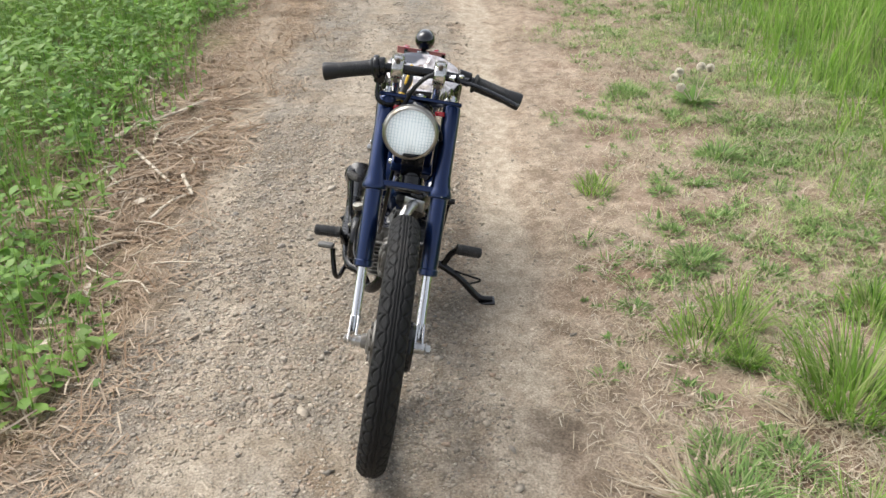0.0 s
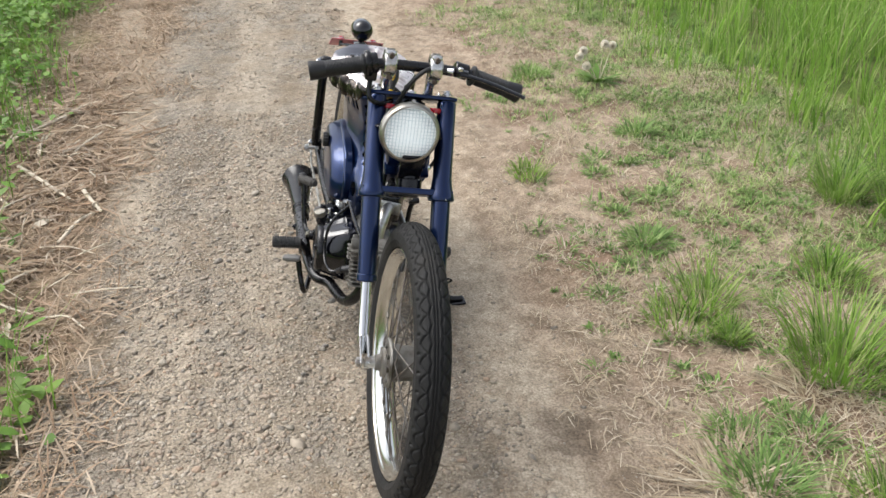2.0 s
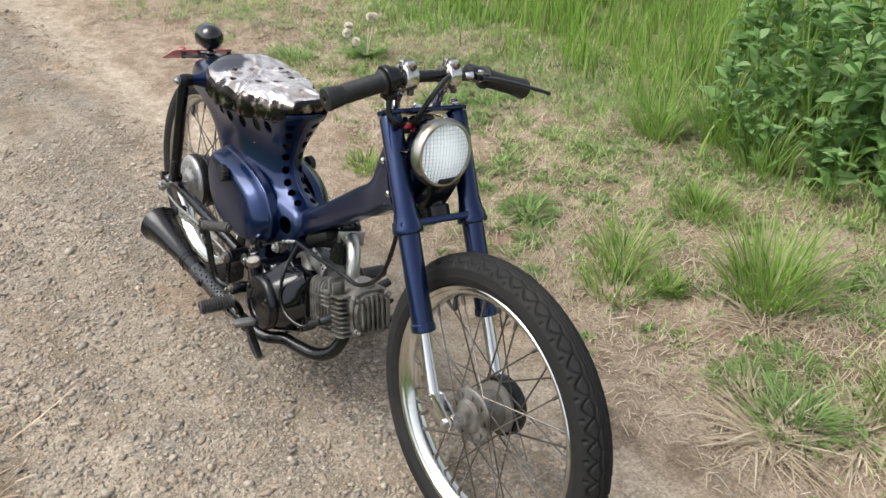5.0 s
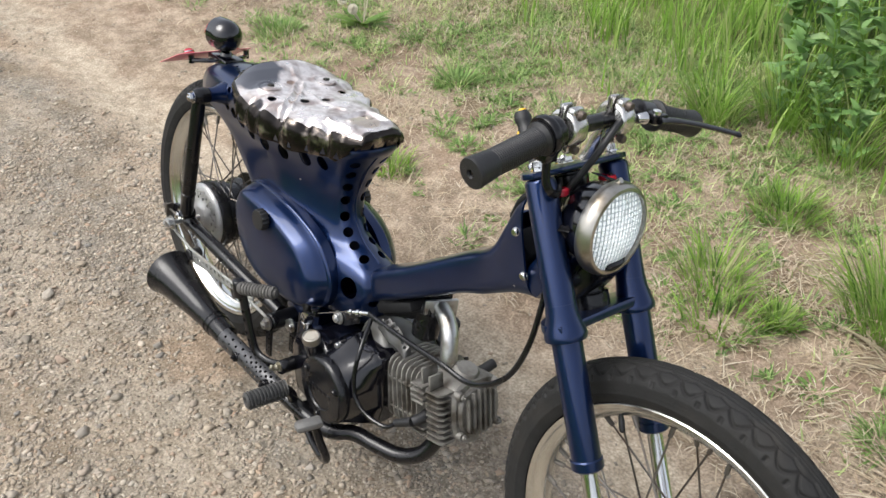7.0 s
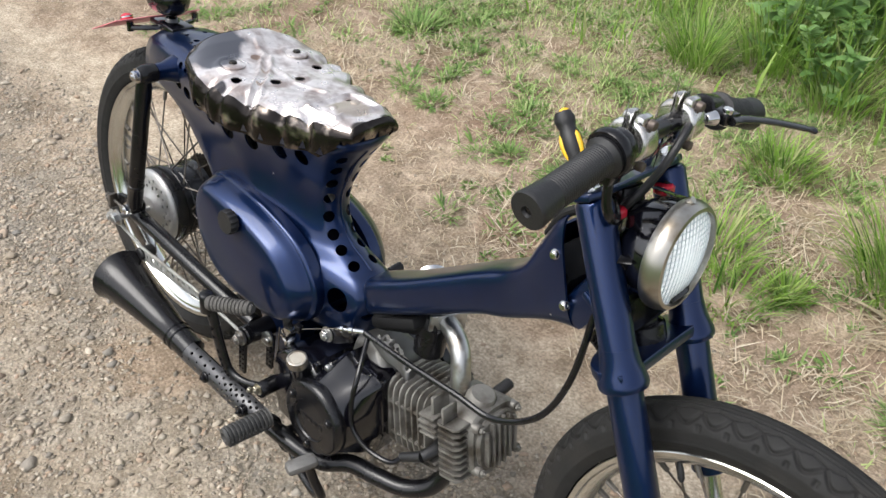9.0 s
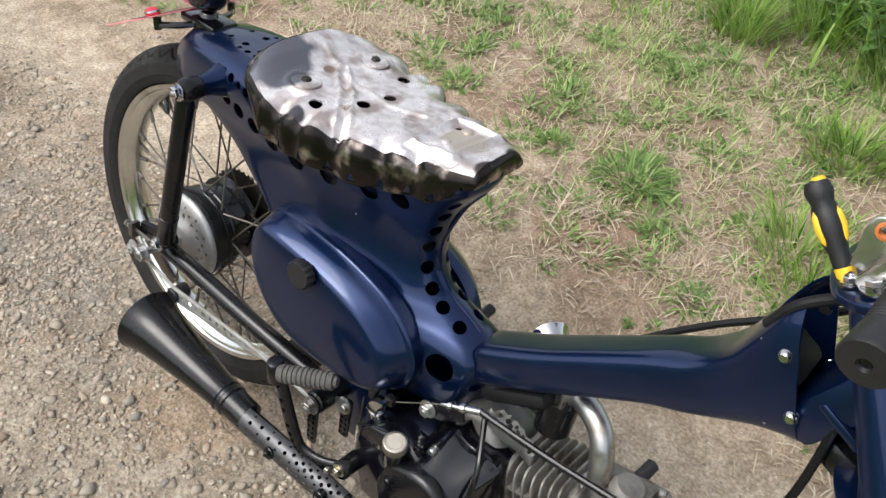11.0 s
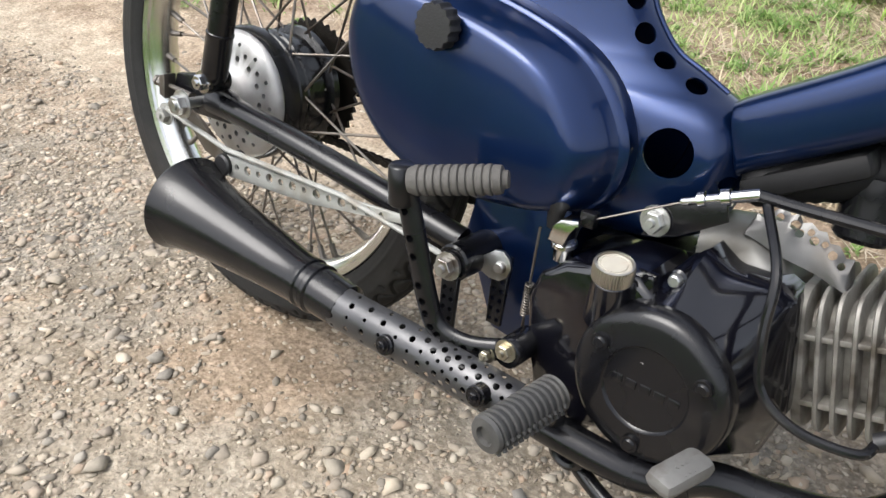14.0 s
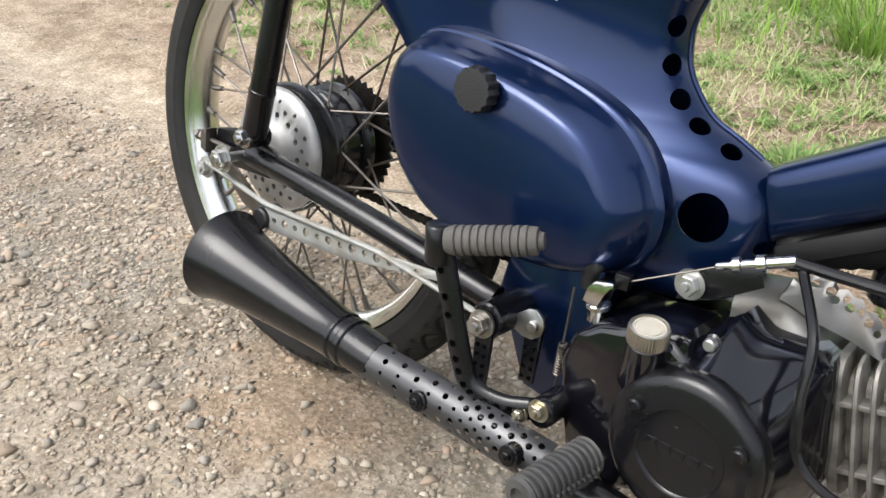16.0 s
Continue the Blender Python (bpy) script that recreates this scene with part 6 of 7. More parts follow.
for k in range(7):
    f = k / 6
    rag_rings.append([V(x, -0.036 + 0.012 * f ** 1.6 + 0.002 * math.sin(x * 120 + 2 * f), (0.322 - 0.20 * (x + 0.104)) * (1 - f) + z * f) for x, z in RAG])
ring_faces(bm, rag_rings, closed=False)
sheet = part("trim_sheet", bm, SHEET, engine, "ragged drilled alloy sheet")
cut = bmesh.new()
for x, z, r in ((-0.076, 0.3405, 0.0032), (-0.064, 0.3385, 0.0036), (-0.059, 0.333, 0.0034), (-0.0515, 0.3365, 0.0028), (-0.047, 0.331, 0.0036), (-0.039, 0.331, 0.0026), (-0.031, 0.325, 0.0036), (-0.0225, 0.319, 0.003)):
    hole(cut, (x, -0.026, z), (0, -1, 0.3), r, 0.04, 10)
drill(sheet, cut, 0.0012)
# intake and carburettor
bm = bmesh.new()
sweep(bm, spline([(0.066, -0.008, 0.318), (0.060, -0.006, 0.350), (0.046, 0.002, 0.382), (0.022, 0.012, 0.396), (-0.004, 0.024, 0.396)], 7), 0.0152, 22)
rod(bm, (0.067, -0.008, 0.312), (0.066, -0.008, 0.322), 0.023, seg=24, edge=0.002)
box(bm, (-0.004, 0.024, 0.396), (0.008, 0.06, 0.034), Matrix.Rotation(radians(-25), 4, "Z"), 0.003)
part("intake_pipe", bm, STEEL, engine, "bent silver intake pipe")
bm = bmesh.new()
box(bm, (-0.032, 0.038, 0.398), (0.05, 0.044, 0.05), Matrix.Rotation(radians(-25), 4, "Z"), 0.006)
rod(bm, (-0.032, 0.038, 0.35), (-0.032, 0.038, 0.372), 0.020, seg=20, edge=0.003)
rod(bm, (-0.022, 0.012, 0.330), (-0.024, 0.020, 0.385), 0.024, 0.026, 24, 0.004)
rod(bm, (-0.024, -0.006, 0.352), (-0.024, 0.03, 0.352), 0.017, 0.017, 20, 0.003)
part("carburettor", bm, BLACK, engine, "dark carburettor body")
bm = bmesh.new()
sweep(bm, spline([(-0.115, -0.006, 0.352), (-0.085, 0.0, 0.366), (-0.050, 0.008, 0.378), (-0.012, 0.018, 0.392)], 6), [0.017, 0.021, 0.022, 0.023, 0.0215, 0.023, 0.0215, 0.023, 0.0215, 0.023, 0.0215, 0.023, 0.022, 0.022, 0.021, 0.020, 0.019, 0.018, 0.017], 18)
part("rubber_boot", bm, DARK, engine, "grimy black rubber boot under the tube")
bm = bmesh.new()
o, dd = V(-0.055, 0.052, 0.400), V(-0.75, 0.5, 0.1)
lathe(bm, [(0.018, 0.0), (0.018, 0.02), (0.022, 0.035), (0.028, 0.042), (0.029, 0.044), (0.027, 0.044), (0.020, 0.034), (0.016, 0.02), (0.016, 0.0)], o, dd, 32, loop=True)
part("intake_bell", bm, CHROME, engine, "chrome intake bell")
bm = bmesh.new()
sweep(bm, spline([(-0.03, 0.035, 0.42), (0.018, 0.078, 0.474), (0.09, 0.086, 0.545), (0.157, 0.085, 0.602), (0.22, 0.07, 0.67), (0.25, 0.05, 0.75)], 8), 0.0045, 8)
part("throttle_cable", bm, DARK, engine, "black throttle cable")
bm = bmesh.new()
box(bm, (-0.070, -0.002, 0.374), (0.100, 0.050, 0.020), Matrix.Rotation(radians(-30), 4, "Y"), 0.006)
part("engine_hanger", bm, DARK, engine, "grimy black engine hanger under the main tube")
# clutch arm and cable
bm = bmesh.new()
rod(bm, (-0.219, -0.096, 0.268), (-0.219, -0.099, 0.288), 0.0085, 0.0085, 20, 0.001)
rod(bm, (-0.219, -0.098, 0.282), (-0.219, -0.099, 0.287), 0.0115, 0.0110, 20, 0.001)
prism(bm, [(-0.230, 0.286), (-0.227, 0.300), (-0.220, 0.308), (-0.204, 0.312), (-0.203, 0.306), (-0.212, 0.300), (-0.212, 0.285)], -0.110, -0.092, 0.002)
part("clutch_arm", bm, CHROME, engine, "bright zinc clutch release arm")
bm = bmesh.new()
prism(bm, [(-0.210, 0.303), (-0.210, 0.316), (-0.197, 0.317), (-0.197, 0.304)], -0.098, -0.088, 0.001)
part("cable_clip", bm, BLACK, engine)
bm = bmesh.new()
sweep(bm, [(-0.199, -0.093, 0.311), (-0.135, -0.074, 0.345)], 0.0009, 6)
part("inner_wire", bm, SPOKE, engine)
bm = bmesh.new()
p0, p1 = V(-0.140, -0.075, 0.343), V(-0.085, -0.066, 0.366)
n = (p1 - p0).length
lathe(bm, [(0.002, 0), (0.0034, 0.002), (0.0034, 0.014), (0.0065, 0.0145), (0.0065, 0.020), (0.0036, 0.021), (0.0036, 0.032), (0.0072, 0.0325), (0.0072, 0.039), (0.0048, 0.040), (0.0048, n)], p0, p1 - p0, 14)
part("cable_adjuster", bm, CHROME, engine, "bright cable adjuster")
bm = bmesh.new()
prism(bm, [(-0.165, 0.305), (-0.155, 0.335), (-0.105, 0.355), (-0.100, 0.340), (-0.135, 0.315)], -0.075, -0.071, 0.001)
part("cable_bracket", bm, BLACK, engine, "black cable bracket")
bm = bmesh.new()
bolt(bm, (-0.155, -0.076, 0.322), (0, -1, 0), 0.009, 0.008)
part("mount_bolt", bm, STEEL, engine, "zinc engine mount bolt")
bm = bmesh.new()
sweep(bm, spline([(-0.088, -0.066, 0.365), (-0.050, -0.066, 0.366), (0.02, -0.066, 0.370), (0.10, -0.064, 0.376), (0.165, -0.060, 0.378), (0.225, -0.056, 0.425), (0.252, -0.052, 0.50), (0.255, -0.045, 0.60), (0.25, -0.035, 0.72)], 8), 0.0046, 10)
part("clutch_cable", bm, BLACK, engine, "black clutch cable")

# kick starter
kick = group_part("kick_starter", bike, "black drilled kick-start lever with rubber pedal")
bm = bmesh.new()
rod(bm, (-0.226, -0.112, 0.192), (-0.226, -0.150, 0.192), 0.0135, seg=24, edge=0.002)
KICK = spline([(-0.226, -0.140, 0.192), (-0.262, -0.152, 0.184), (-0.292, -0.158, 0.190), (-0.305, -0.162, 0.215), (-0.320, -0.166, 0.262), (-0.334, -0.170, 0.308)], 6)
sweep(bm, KICK, 0.0066, 14, 1.6)
rod(bm, (-0.336, -0.172, 0.296), (-0.338, -0.175, 0.332), 0.012, 0.0115, 20, 0.002)
kick_lever = part("lever", bm, BLACK, kick)
cut = bmesh.new()
for k in range(11):
    q = KICK[int(4 + k * (len(KICK) - 7) / 10)]
    hole(cut, q, (0.15, 1, 0.1), 0.0036, 0.03, 10)
drill(kick_lever, cut)
for x, z, q in ((-0.226, 0.196, 0.0070), (-0.243, 0.184, 0.0052)):
    bm = bmesh.new()
    bolt(bm, (x, -0.150, z), (0, -1, 0), q, 0.006)
    part("pinch_bolt", bm, BRASS, kick, "yellow zinc pinch bolt")
bm = bmesh.new()
p0, p1 = V(-0.323, -0.178, 0.323), V(-0.257, -0.148, 0.339)
n = (p1 - p0).length
pr = [(0.004, -0.004), (0.010, -0.003), (0.0115, 0)]
k = 0.002
while k < n - 0.010:
    pr += [(0.0122, k), (0.0128, k + 0.002), (0.0128, k + 0.0045), (0.0112, k + 0.0055)]
    k += 0.0066
pr += [(0.0122, n - 0.006), (0.0115, n), (0.008, n + 0.001), (0.007, n + 0.005), (0.001, n + 0.006)]
lathe(bm, pr, p0, p1 - p0, 28)
part("pedal", bm, PEG, kick, "worn ribbed grey rubber pedal")

# foot pegs
for side in (-1, 1):
    peg = group_part("foot_peg", bike, "ribbed rubber foot peg on a bent black bar")
    bm = bmesh.new()
    p0, p1 = V(-0.163, side * 0.178, 0.199), V(-0.173, side * 0.251, 0.192)
    n = (p1 - p0).length
    pr = [(0.008, -0.004), (0.016, -0.002)]
    k = 0.0
    while k < n - 0.008:
        pr += [(0.0148, k), (0.0158, k + 0.0015), (0.0158, k + 0.004), (0.0140, k + 0.005)]
        k += 0.0064
    pr += [(0.0155, n - 0.003), (0.0140, n), (0.008, n + 0.001), (0.007, n - 0.003), (0.002, n - 0.003)]
    lathe(bm, pr, p0, p1 - p0, 28)
    for i in range(12):
        for j in range(3):
            q = p0.lerp(p1, 0.08 + 0.078 * i) + V(0.0152 * math.sin(radians(-40 - 28 * j)) * -1, 0, -0.0152 * math.cos(radians(-40 - 28 * j)))
            rod(bm, q, q + V(0.002, 0, -0.002), 0.0022, 0.0016, 6)
    part("rubber", bm, SLEEVE, peg, "worn dark rubber sleeve")
    bm = bmesh.new()
    sweep(bm, spline([(-0.170, side * 0.01, 0.128), (-0.172, side * 0.11, 0.128), (-0.172, side * 0.145, 0.140), (-0.166, side * 0.160, 0.175), (-0.163, side * 0.180, 0.199)], 6), 0.0095, 14)
    part("bar", bm, BLACK, peg)

bm = bmesh.new()
sweep(bm, [V(-0.152 + 0.015 * math.cos(q), -0.150, 0.138 + 0.016 * math.sin(q)) for q in (2 * math.pi * k / 24 for k in range(25))], 0.0045, 8)
part("peg_bracket", bm, BLACK, bike, "black looped peg bracket")

# brake pedal
pedal = group_part("brake_pedal", bike, "steel foot brake pedal with chequered pad")
bm = bmesh.new()
sweep(bm, spline([(-0.16, -0.135, 0.122), (-0.110, -0.150, 0.108), (-0.060, -0.160, 0.106), (-0.034, -0.170, 0.128), (-0.046, -0.180, 0.165), (-0.056, -0.186, 0.198)], 6), 0.0072, 12)
part("arm", bm, BLACK, pedal)
bm = bmesh.new()
pm = pose(-0.046, -0.205, 0.211, 8, 0, -18)
box(bm, (0, 0, 0), (0.025, 0.048, 0.015), None, 0.0072)
for i in range(5):
    for j in range(9):
        box(bm, (-0.0072 + 0.0036 * i, -0.0172 + 0.0043 * j, 0.0074 - 0.0008 * abs(i - 2) - 0.00035 * abs(j - 4)), (0.0024, 0.0028, 0.0020), Matrix.Rotation(radians(45), 4, "Z"))
bm.transform(pm)
part("pad", bm, PAD, pedal, "worn chequered steel pad")

# side stand
stand = group_part("side_stand", bike, "black side stand resting on the gravel")
bm = bmesh.new()
sweep(bm, spline([(-0.175, 0.085, 0.150), (-0.170, 0.15, 0.128), (-0.165, 0.205, 0.098), (-0.163, 0.262, 0.050), (-0.163, 0.285, 0.042), (-0.163, 0.315, 0.045)], 6), [0.011] * 22 + [0.009] * 9, 14)
box(bm, (-0.163, 0.298, 0.036), (0.045, 0.05, 0.005), Matrix.Rotation(radians(10), 4, "X"), 0.001)
part("leg", bm, BLACK, stand)
bm = bmesh.new()
sweep(bm, spline([(-0.165, 0.185, 0.122), (-0.135, 0.23, 0.128), (-0.130, 0.262, 0.122), (-0.150, 0.235, 0.095), (-0.163, 0.215, 0.092)], 6), 0.0032, 8)
part("tang", bm, BLACK, stand)
bm = bmesh.new()
sweep(bm, spline([(-0.20, 0.11, 0.17), (-0.23, 0.125, 0.22), (-0.235, 0.13, 0.29), (-0.225, 0.135, 0.32)], 6), 0.007, 12)
rod(bm, (-0.225, 0.12, 0.32), (-0.225, 0.15, 0.325), 0.009, seg=14, edge=0.001)
part("shift_lever", bm, BLACK, bike, "black gear lever")


# ---- verges and loose things ----
def strips(base, heading, tilt, bend, length, width, profile=(1.0, 0.9, 0.6, 0.08), roll=None):
    """Bent tapered blades: base points, direction, lean from upright and further bend along the blade."""
    n, k = len(base), len(profile)
    verts = np.zeros((n, k, 2, 3))
    pos = np.array(base, float)
    ang = np.array(tilt, float)
    side = np.stack([-np.sin(heading), np.cos(heading), np.zeros(n)], -1)
    if roll is not None:
        side = side * np.cos(roll)[:, None] + np.array([0, 0, 1.0]) * np.sin(roll)[:, None]
    for i in range(k):
        w = (width * profile[i] / 2)[:, None]
        verts[:, i, 0], verts[:, i, 1] = pos - side * w, pos + side * w
        step = (length / (k - 1))[:, None]
        pos = pos + step * np.stack([np.sin(ang) * np.cos(heading), np.sin(ang) * np.sin(heading), np.cos(ang)], -1)
        ang = ang + bend / (k - 1)
    idx = np.arange(n * k * 2).reshape(n, k, 2)
    f = np.stack([idx[:, :-1, 0], idx[:, :-1, 1], idx[:, 1:, 1], idx[:, 1:, 0]], -1).reshape(-1, 4)
    return verts.reshape(-1, 3), f


def on_ground(x, y, lift=0.0):
    return np.stack([x, y, height(x, y) + lift], -1)


rng = np.random.RandomState(5)


def scatter(n, x0, x1, y0, y1, keep):
    x, y = rng.uniform(x0, x1, n), rng.uniform(y0, y1, n)
    m = rng.rand(n) < keep(x, y)
    return x[m], y[m]


def step01(v, lo, hi):
    return np.clip((v - lo) / (hi - lo), 0, 1)


def stuff(name, v, f, mat, label, category, smooth=True):
    return tagged(new(name, fast_mesh(name, v, f, mat, smooth)), label, category, kind="stuff")


# tall green grass beyond the verge
x, y = scatter(66000, -7.5, 4.6, 1.45, 5.2, lambda x, y: (1 - 0.75 * step01(x, 1.6, 4.6)) * (1 - 0.45 * np.clip(1.6 - np.hypot((x - 0.25) / 0.7, (y - 2.3) / 0.45), 0, 1)) * step01(y + 0.5 * (vnoise(x, y, 1.8, 11) - 0.5), 1.75, 2.15) * (0.05 + 0.95 * step01(vnoise(x, y, 9, 12), 0.42, 0.62)) * np.where(y > 3.6, 0.5, 1))
n = len(x)
ln = (0.13 + 0.27 * step01(y, 1.7, 2.7)) * rng.uniform(0.45, 1.25, n) * (0.45 + 1.0 * vnoise(x, y, 5, 13))
v, f = strips(on_ground(x, y), rng.uniform(0, 2 * np.pi, n), rng.uniform(0.02, 0.36, n), rng.uniform(0.0, 1.3, n), ln, rng.uniform(0.004, 0.011, n))
stuff("tall_grass", v, f, GRASS, "tall bright green grass along the verge", "grass")
# far meadow
x, y = scatter(15000, -14, 6, 4.8, 13, lambda x, y: np.ones_like(x))
n = len(x)
v, f = strips(on_ground(x, y), rng.uniform(0, 2 * np.pi, n), rng.uniform(0.02, 0.4, n), rng.uniform(0.1, 0.9, n), rng.uniform(0.3, 0.6, n), rng.uniform(0.012, 0.025, n))
stuff("meadow_grass", v, f, GRASS, "green meadow grass behind the verge", "grass")

# short patchy turf on the verge: many small rosettes
cx, cy = scatter(12800, -6.5, 4.4, 0.45, 2.4, lambda x, y: (1 - 0.7 * step01(x, 1.4, 4.4)) * step01(y + 0.5 * (vnoise(x, y, 1.7, 21) - 0.5), 0.62, 1.45) * (0.10 + 0.90 * step01(vnoise(x, y, 2.8, 22) * 0.45 + vnoise(x, y, 9, 23) * 0.55, 0.45, 0.62)))
m = 22
big = rng.gamma(2.5, 0.4, len(cx))
ring = np.repeat(big, m)
a = rng.uniform(0, 2 * np.pi, len(ring))
d = 0.022 * ring * np.sqrt(rng.rand(len(ring)))
x, y = np.repeat(cx, m) + d * np.cos(a), np.repeat(cy, m) + d * np.sin(a)
n = len(x)
v, f = strips(on_ground(x, y, 0.002), a + rng.normal(0, 0.45, n), rng.uniform(0.45, 1.25, n), rng.uniform(0.4, 1.5, n), np.clip(ring, 0.5, 1.6) * rng.uniform(0.014, 0.038, n), rng.uniform(0.0030, 0.0064, n), (0.7, 1.0, 0.75, 0.08))
stuff("short_grass", v, f, SHORT, "short patchy green turf on dry soil", "grass")
# thin pale sward between the rosettes
x, y = scatter(76000, -5.5, 1.6, 0.55, 2.4, lambda x, y: step01(y + 0.6 * (vnoise(x, y, 1.7, 21) - 0.5), 0.75, 1.6) * (0.10 + 0.90 * step01(vnoise(x, y, 3.1, 25) * 0.5 + vnoise(x, y, 11, 26) * 0.5, 0.40, 0.60)))
n = len(x)
v, f = strips(on_ground(x, y), rng.uniform(0, 2 * np.pi, n), rng.uniform(0.3, 1.4, n), rng.uniform(0.1, 0.9, n), rng.uniform(0.015, 0.055, n), rng.uniform(0.002, 0.0052, n), (1, 0.8, 0.1))
stuff("thin_sward", v, f, PALE, "thin pale green sward on dry soil", "grass")
# straw clumps
cx, cy = scatter(3600, -5.0, 1.6, 0.45, 2.2, lambda x, y: step01(y + 0.4 * (vnoise(x, y, 1.7, 21) - 0.5), 0.5, 0.9) * (0.2 + 0.8 * step01(vnoise(x, y, 3.5, 35), 0.4, 0.65)))
m = 18
a = rng.uniform(0, 2 * np.pi, len(cx) * m)
d = 0.03 * np.sqrt(rng.rand(len(a)))
x, y = np.repeat(cx, m) + d * np.cos(a), np.repeat(cy, m) + d * np.sin(a)
n = len(x)
v, f = strips(on_ground(x, y, 0.004), a + rng.normal(0, 0.8, n), rng.uniform(0.8, 1.5, n), rng.uniform(-0.4, 1.9, n), rng.gamma(4, 0.0095, n), rng.uniform(0.0012, 0.0032, n), (0.9, 1, 0.8, 0.3))
stuff("straw_litter", v, f, STRAW, "bleached straw clumps on the soil", "straw")
# dry straw lying on the verges
x, y = scatter(90000, -6.5, 1.6, 0.4, 2.2, lambda x, y: step01(y + 0.4 * (vnoise(x, y, 1.7, 21) - 0.5), 0.5, 1.0) * (0.15 + 0.85 * step01(vnoise(x, y, 4.5, 31), 0.45, 0.7)))
n = len(x)
v, f = strips(on_ground(x, y, 0.003), rng.uniform(0, 2 * np.pi, n), rng.uniform(1.0, 1.62, n), rng.uniform(-1.2, 1.7, n), rng.uniform(0.012, 0.050, n), rng.uniform(0.0012, 0.0032, n), (0.8, 1, 0.9, 0.5))
stuff("dry_straw", v, f, STRAW, "dry bleached straw lying on the soil", "straw")
x, y = scatter(98000, -6.5, 4.4, -1.9, -0.55, lambda x, y: (1 - 0.8 * step01(x, 1.0, 4.4)) * step01(-y + 0.35 * (vnoise(x, y, 2.2, 32) - 0.5), 0.64, 0.90) * (0.3 + 0.7 * step01(vnoise(x, y, 5, 33), 0.3, 0.6)))
n = len(x)
v, f = strips(on_ground(x, y, 0.003), rng.uniform(0, 2 * np.pi, n), rng.uniform(1.0, 1.65, n), rng.uniform(-0.5, 0.9, n), rng.gamma(3, 0.019, n), rng.uniform(0.0014, 0.0056, n), (0.8, 1, 0.9, 0.5))
stuff("plant_litter", v, f, LITTER, "brown and grey plant litter beside the track", "litter")

# broken stalks heaped at the foot of the weeds
x, y = scatter(15000, -3.2, 0.9, -1.6, -0.72, lambda x, y: (0.12 + 0.88 * np.exp(-((x + 1.25) / 0.75) ** 2)) * step01(-y + 0.3 * (vnoise(x, y, 2.4, 36) - 0.5), 0.78, 1.02) * (0.2 + 0.8 * step01(vnoise(x, y, 6, 37), 0.35, 0.6)))
n = len(x)
v, f = strips(on_ground(x, y, 0.002) + np.stack([0 * x, 0 * x, rng.gamma(1.5, 0.008, n)], -1), rng.normal(0.9, 0.9, n), rng.uniform(1.25, 1.75, n), rng.uniform(-0.3, 0.4, n), rng.gamma(4, 0.021, n), rng.uniform(0.003, 0.0085, n), (0.9, 1, 0.95, 0.7), rng.uniform(-0.8, 0.8, n))
stuff("stalk_litter", v, f, LITTER, "broken brown and bleached stalks heaped on the verge", "litter")

# leafy weeds on the other verge
x, y = scatter(84000, -7.5, 4.6, -4.2, -0.6, lambda x, y: (1 - 0.75 * step01(x, 1.2, 4.6)) * step01(-y + 0.32 * step01(x, -1.4, 0.2) + 0.5 * (vnoise(x, y, 1.9, 41) - 0.5), 1.2, 1.55) * (0.12 + 0.88 * step01(vnoise(x, y, 6, 42), 0.36, 0.6)))
n = len(x)
top = (0.05 + 0.24 * step01(-y + 0.3 * step01(x, -1.4, 0.2), 1.1, 1.9)) * (0.15 + 1.5 * vnoise(x, y, 5, 43))
v, f = strips(on_ground(x, y) + np.stack([0 * x, 0 * x, top * rng.uniform(0.1, 1, n)], -1), rng.uniform(0, 2 * np.pi, n), rng.uniform(0.7, 1.7, n), rng.uniform(0.1, 0.9, n), rng.uniform(0.026, 0.070, n), rng.uniform(0.015, 0.036, n), (0.15, 0.9, 1.0, 0.1))
stuff("weed_leaves", v, f, LEAF, "dense leafy green weeds on the verge", "weeds")
x, y = scatter(30000, -7.5, 4.6, -4.2, -0.6, lambda x, y: (1 - 0.75 * step01(x, 1.2, 4.6)) * step01(-y + 0.32 * step01(x, -1.4, 0.2) + 0.5 * (vnoise(x, y, 1.9, 41) - 0.5), 1.2, 1.6))
n = len(x)
v, f = strips(on_ground(x, y), rng.uniform(0, 2 * np.pi, n), rng.uniform(0.02, 0.5, n), rng.uniform(0.1, 0.8, n), rng.uniform(0.08, 0.30, n), rng.uniform(0.0025, 0.006, n))
stuff("weed_stems", v, f, LEAF, "thin green weed stems and blades", "weeds")

# gravel
ib = bmesh.new()
bmesh.ops.create_icosphere(ib, subdivisions=1, radius=1)
ICO = np.array([v.co[:] for v in ib.verts])
ICOF = np.array([[v.index for v in f.verts] for f in ib.faces])
ib.free()


OCTA = np.array([(1, 0, 0), (-1, 0, 0), (0, 1, 0), (0, -1, 0), (0, 0, 1), (0, 0, -1)], float)
OCTAF = np.array([(0, 2, 4), (2, 1, 4), (1, 3, 4), (3, 0, 4), (2, 0, 5), (1, 2, 5), (3, 1, 5), (0, 3, 5)])


def chip_off(p):
    """Breaks one flat face off each stone."""
    nrm = rng.normal(size=(len(p), 1, 3))
    nrm /= np.linalg.norm(nrm, axis=2, keepdims=True)
    over = np.maximum(0, (p * nrm).sum(2, keepdims=True) - rng.uniform(0.28, 0.66, (len(p), 1, 1)))
    return p - over * nrm


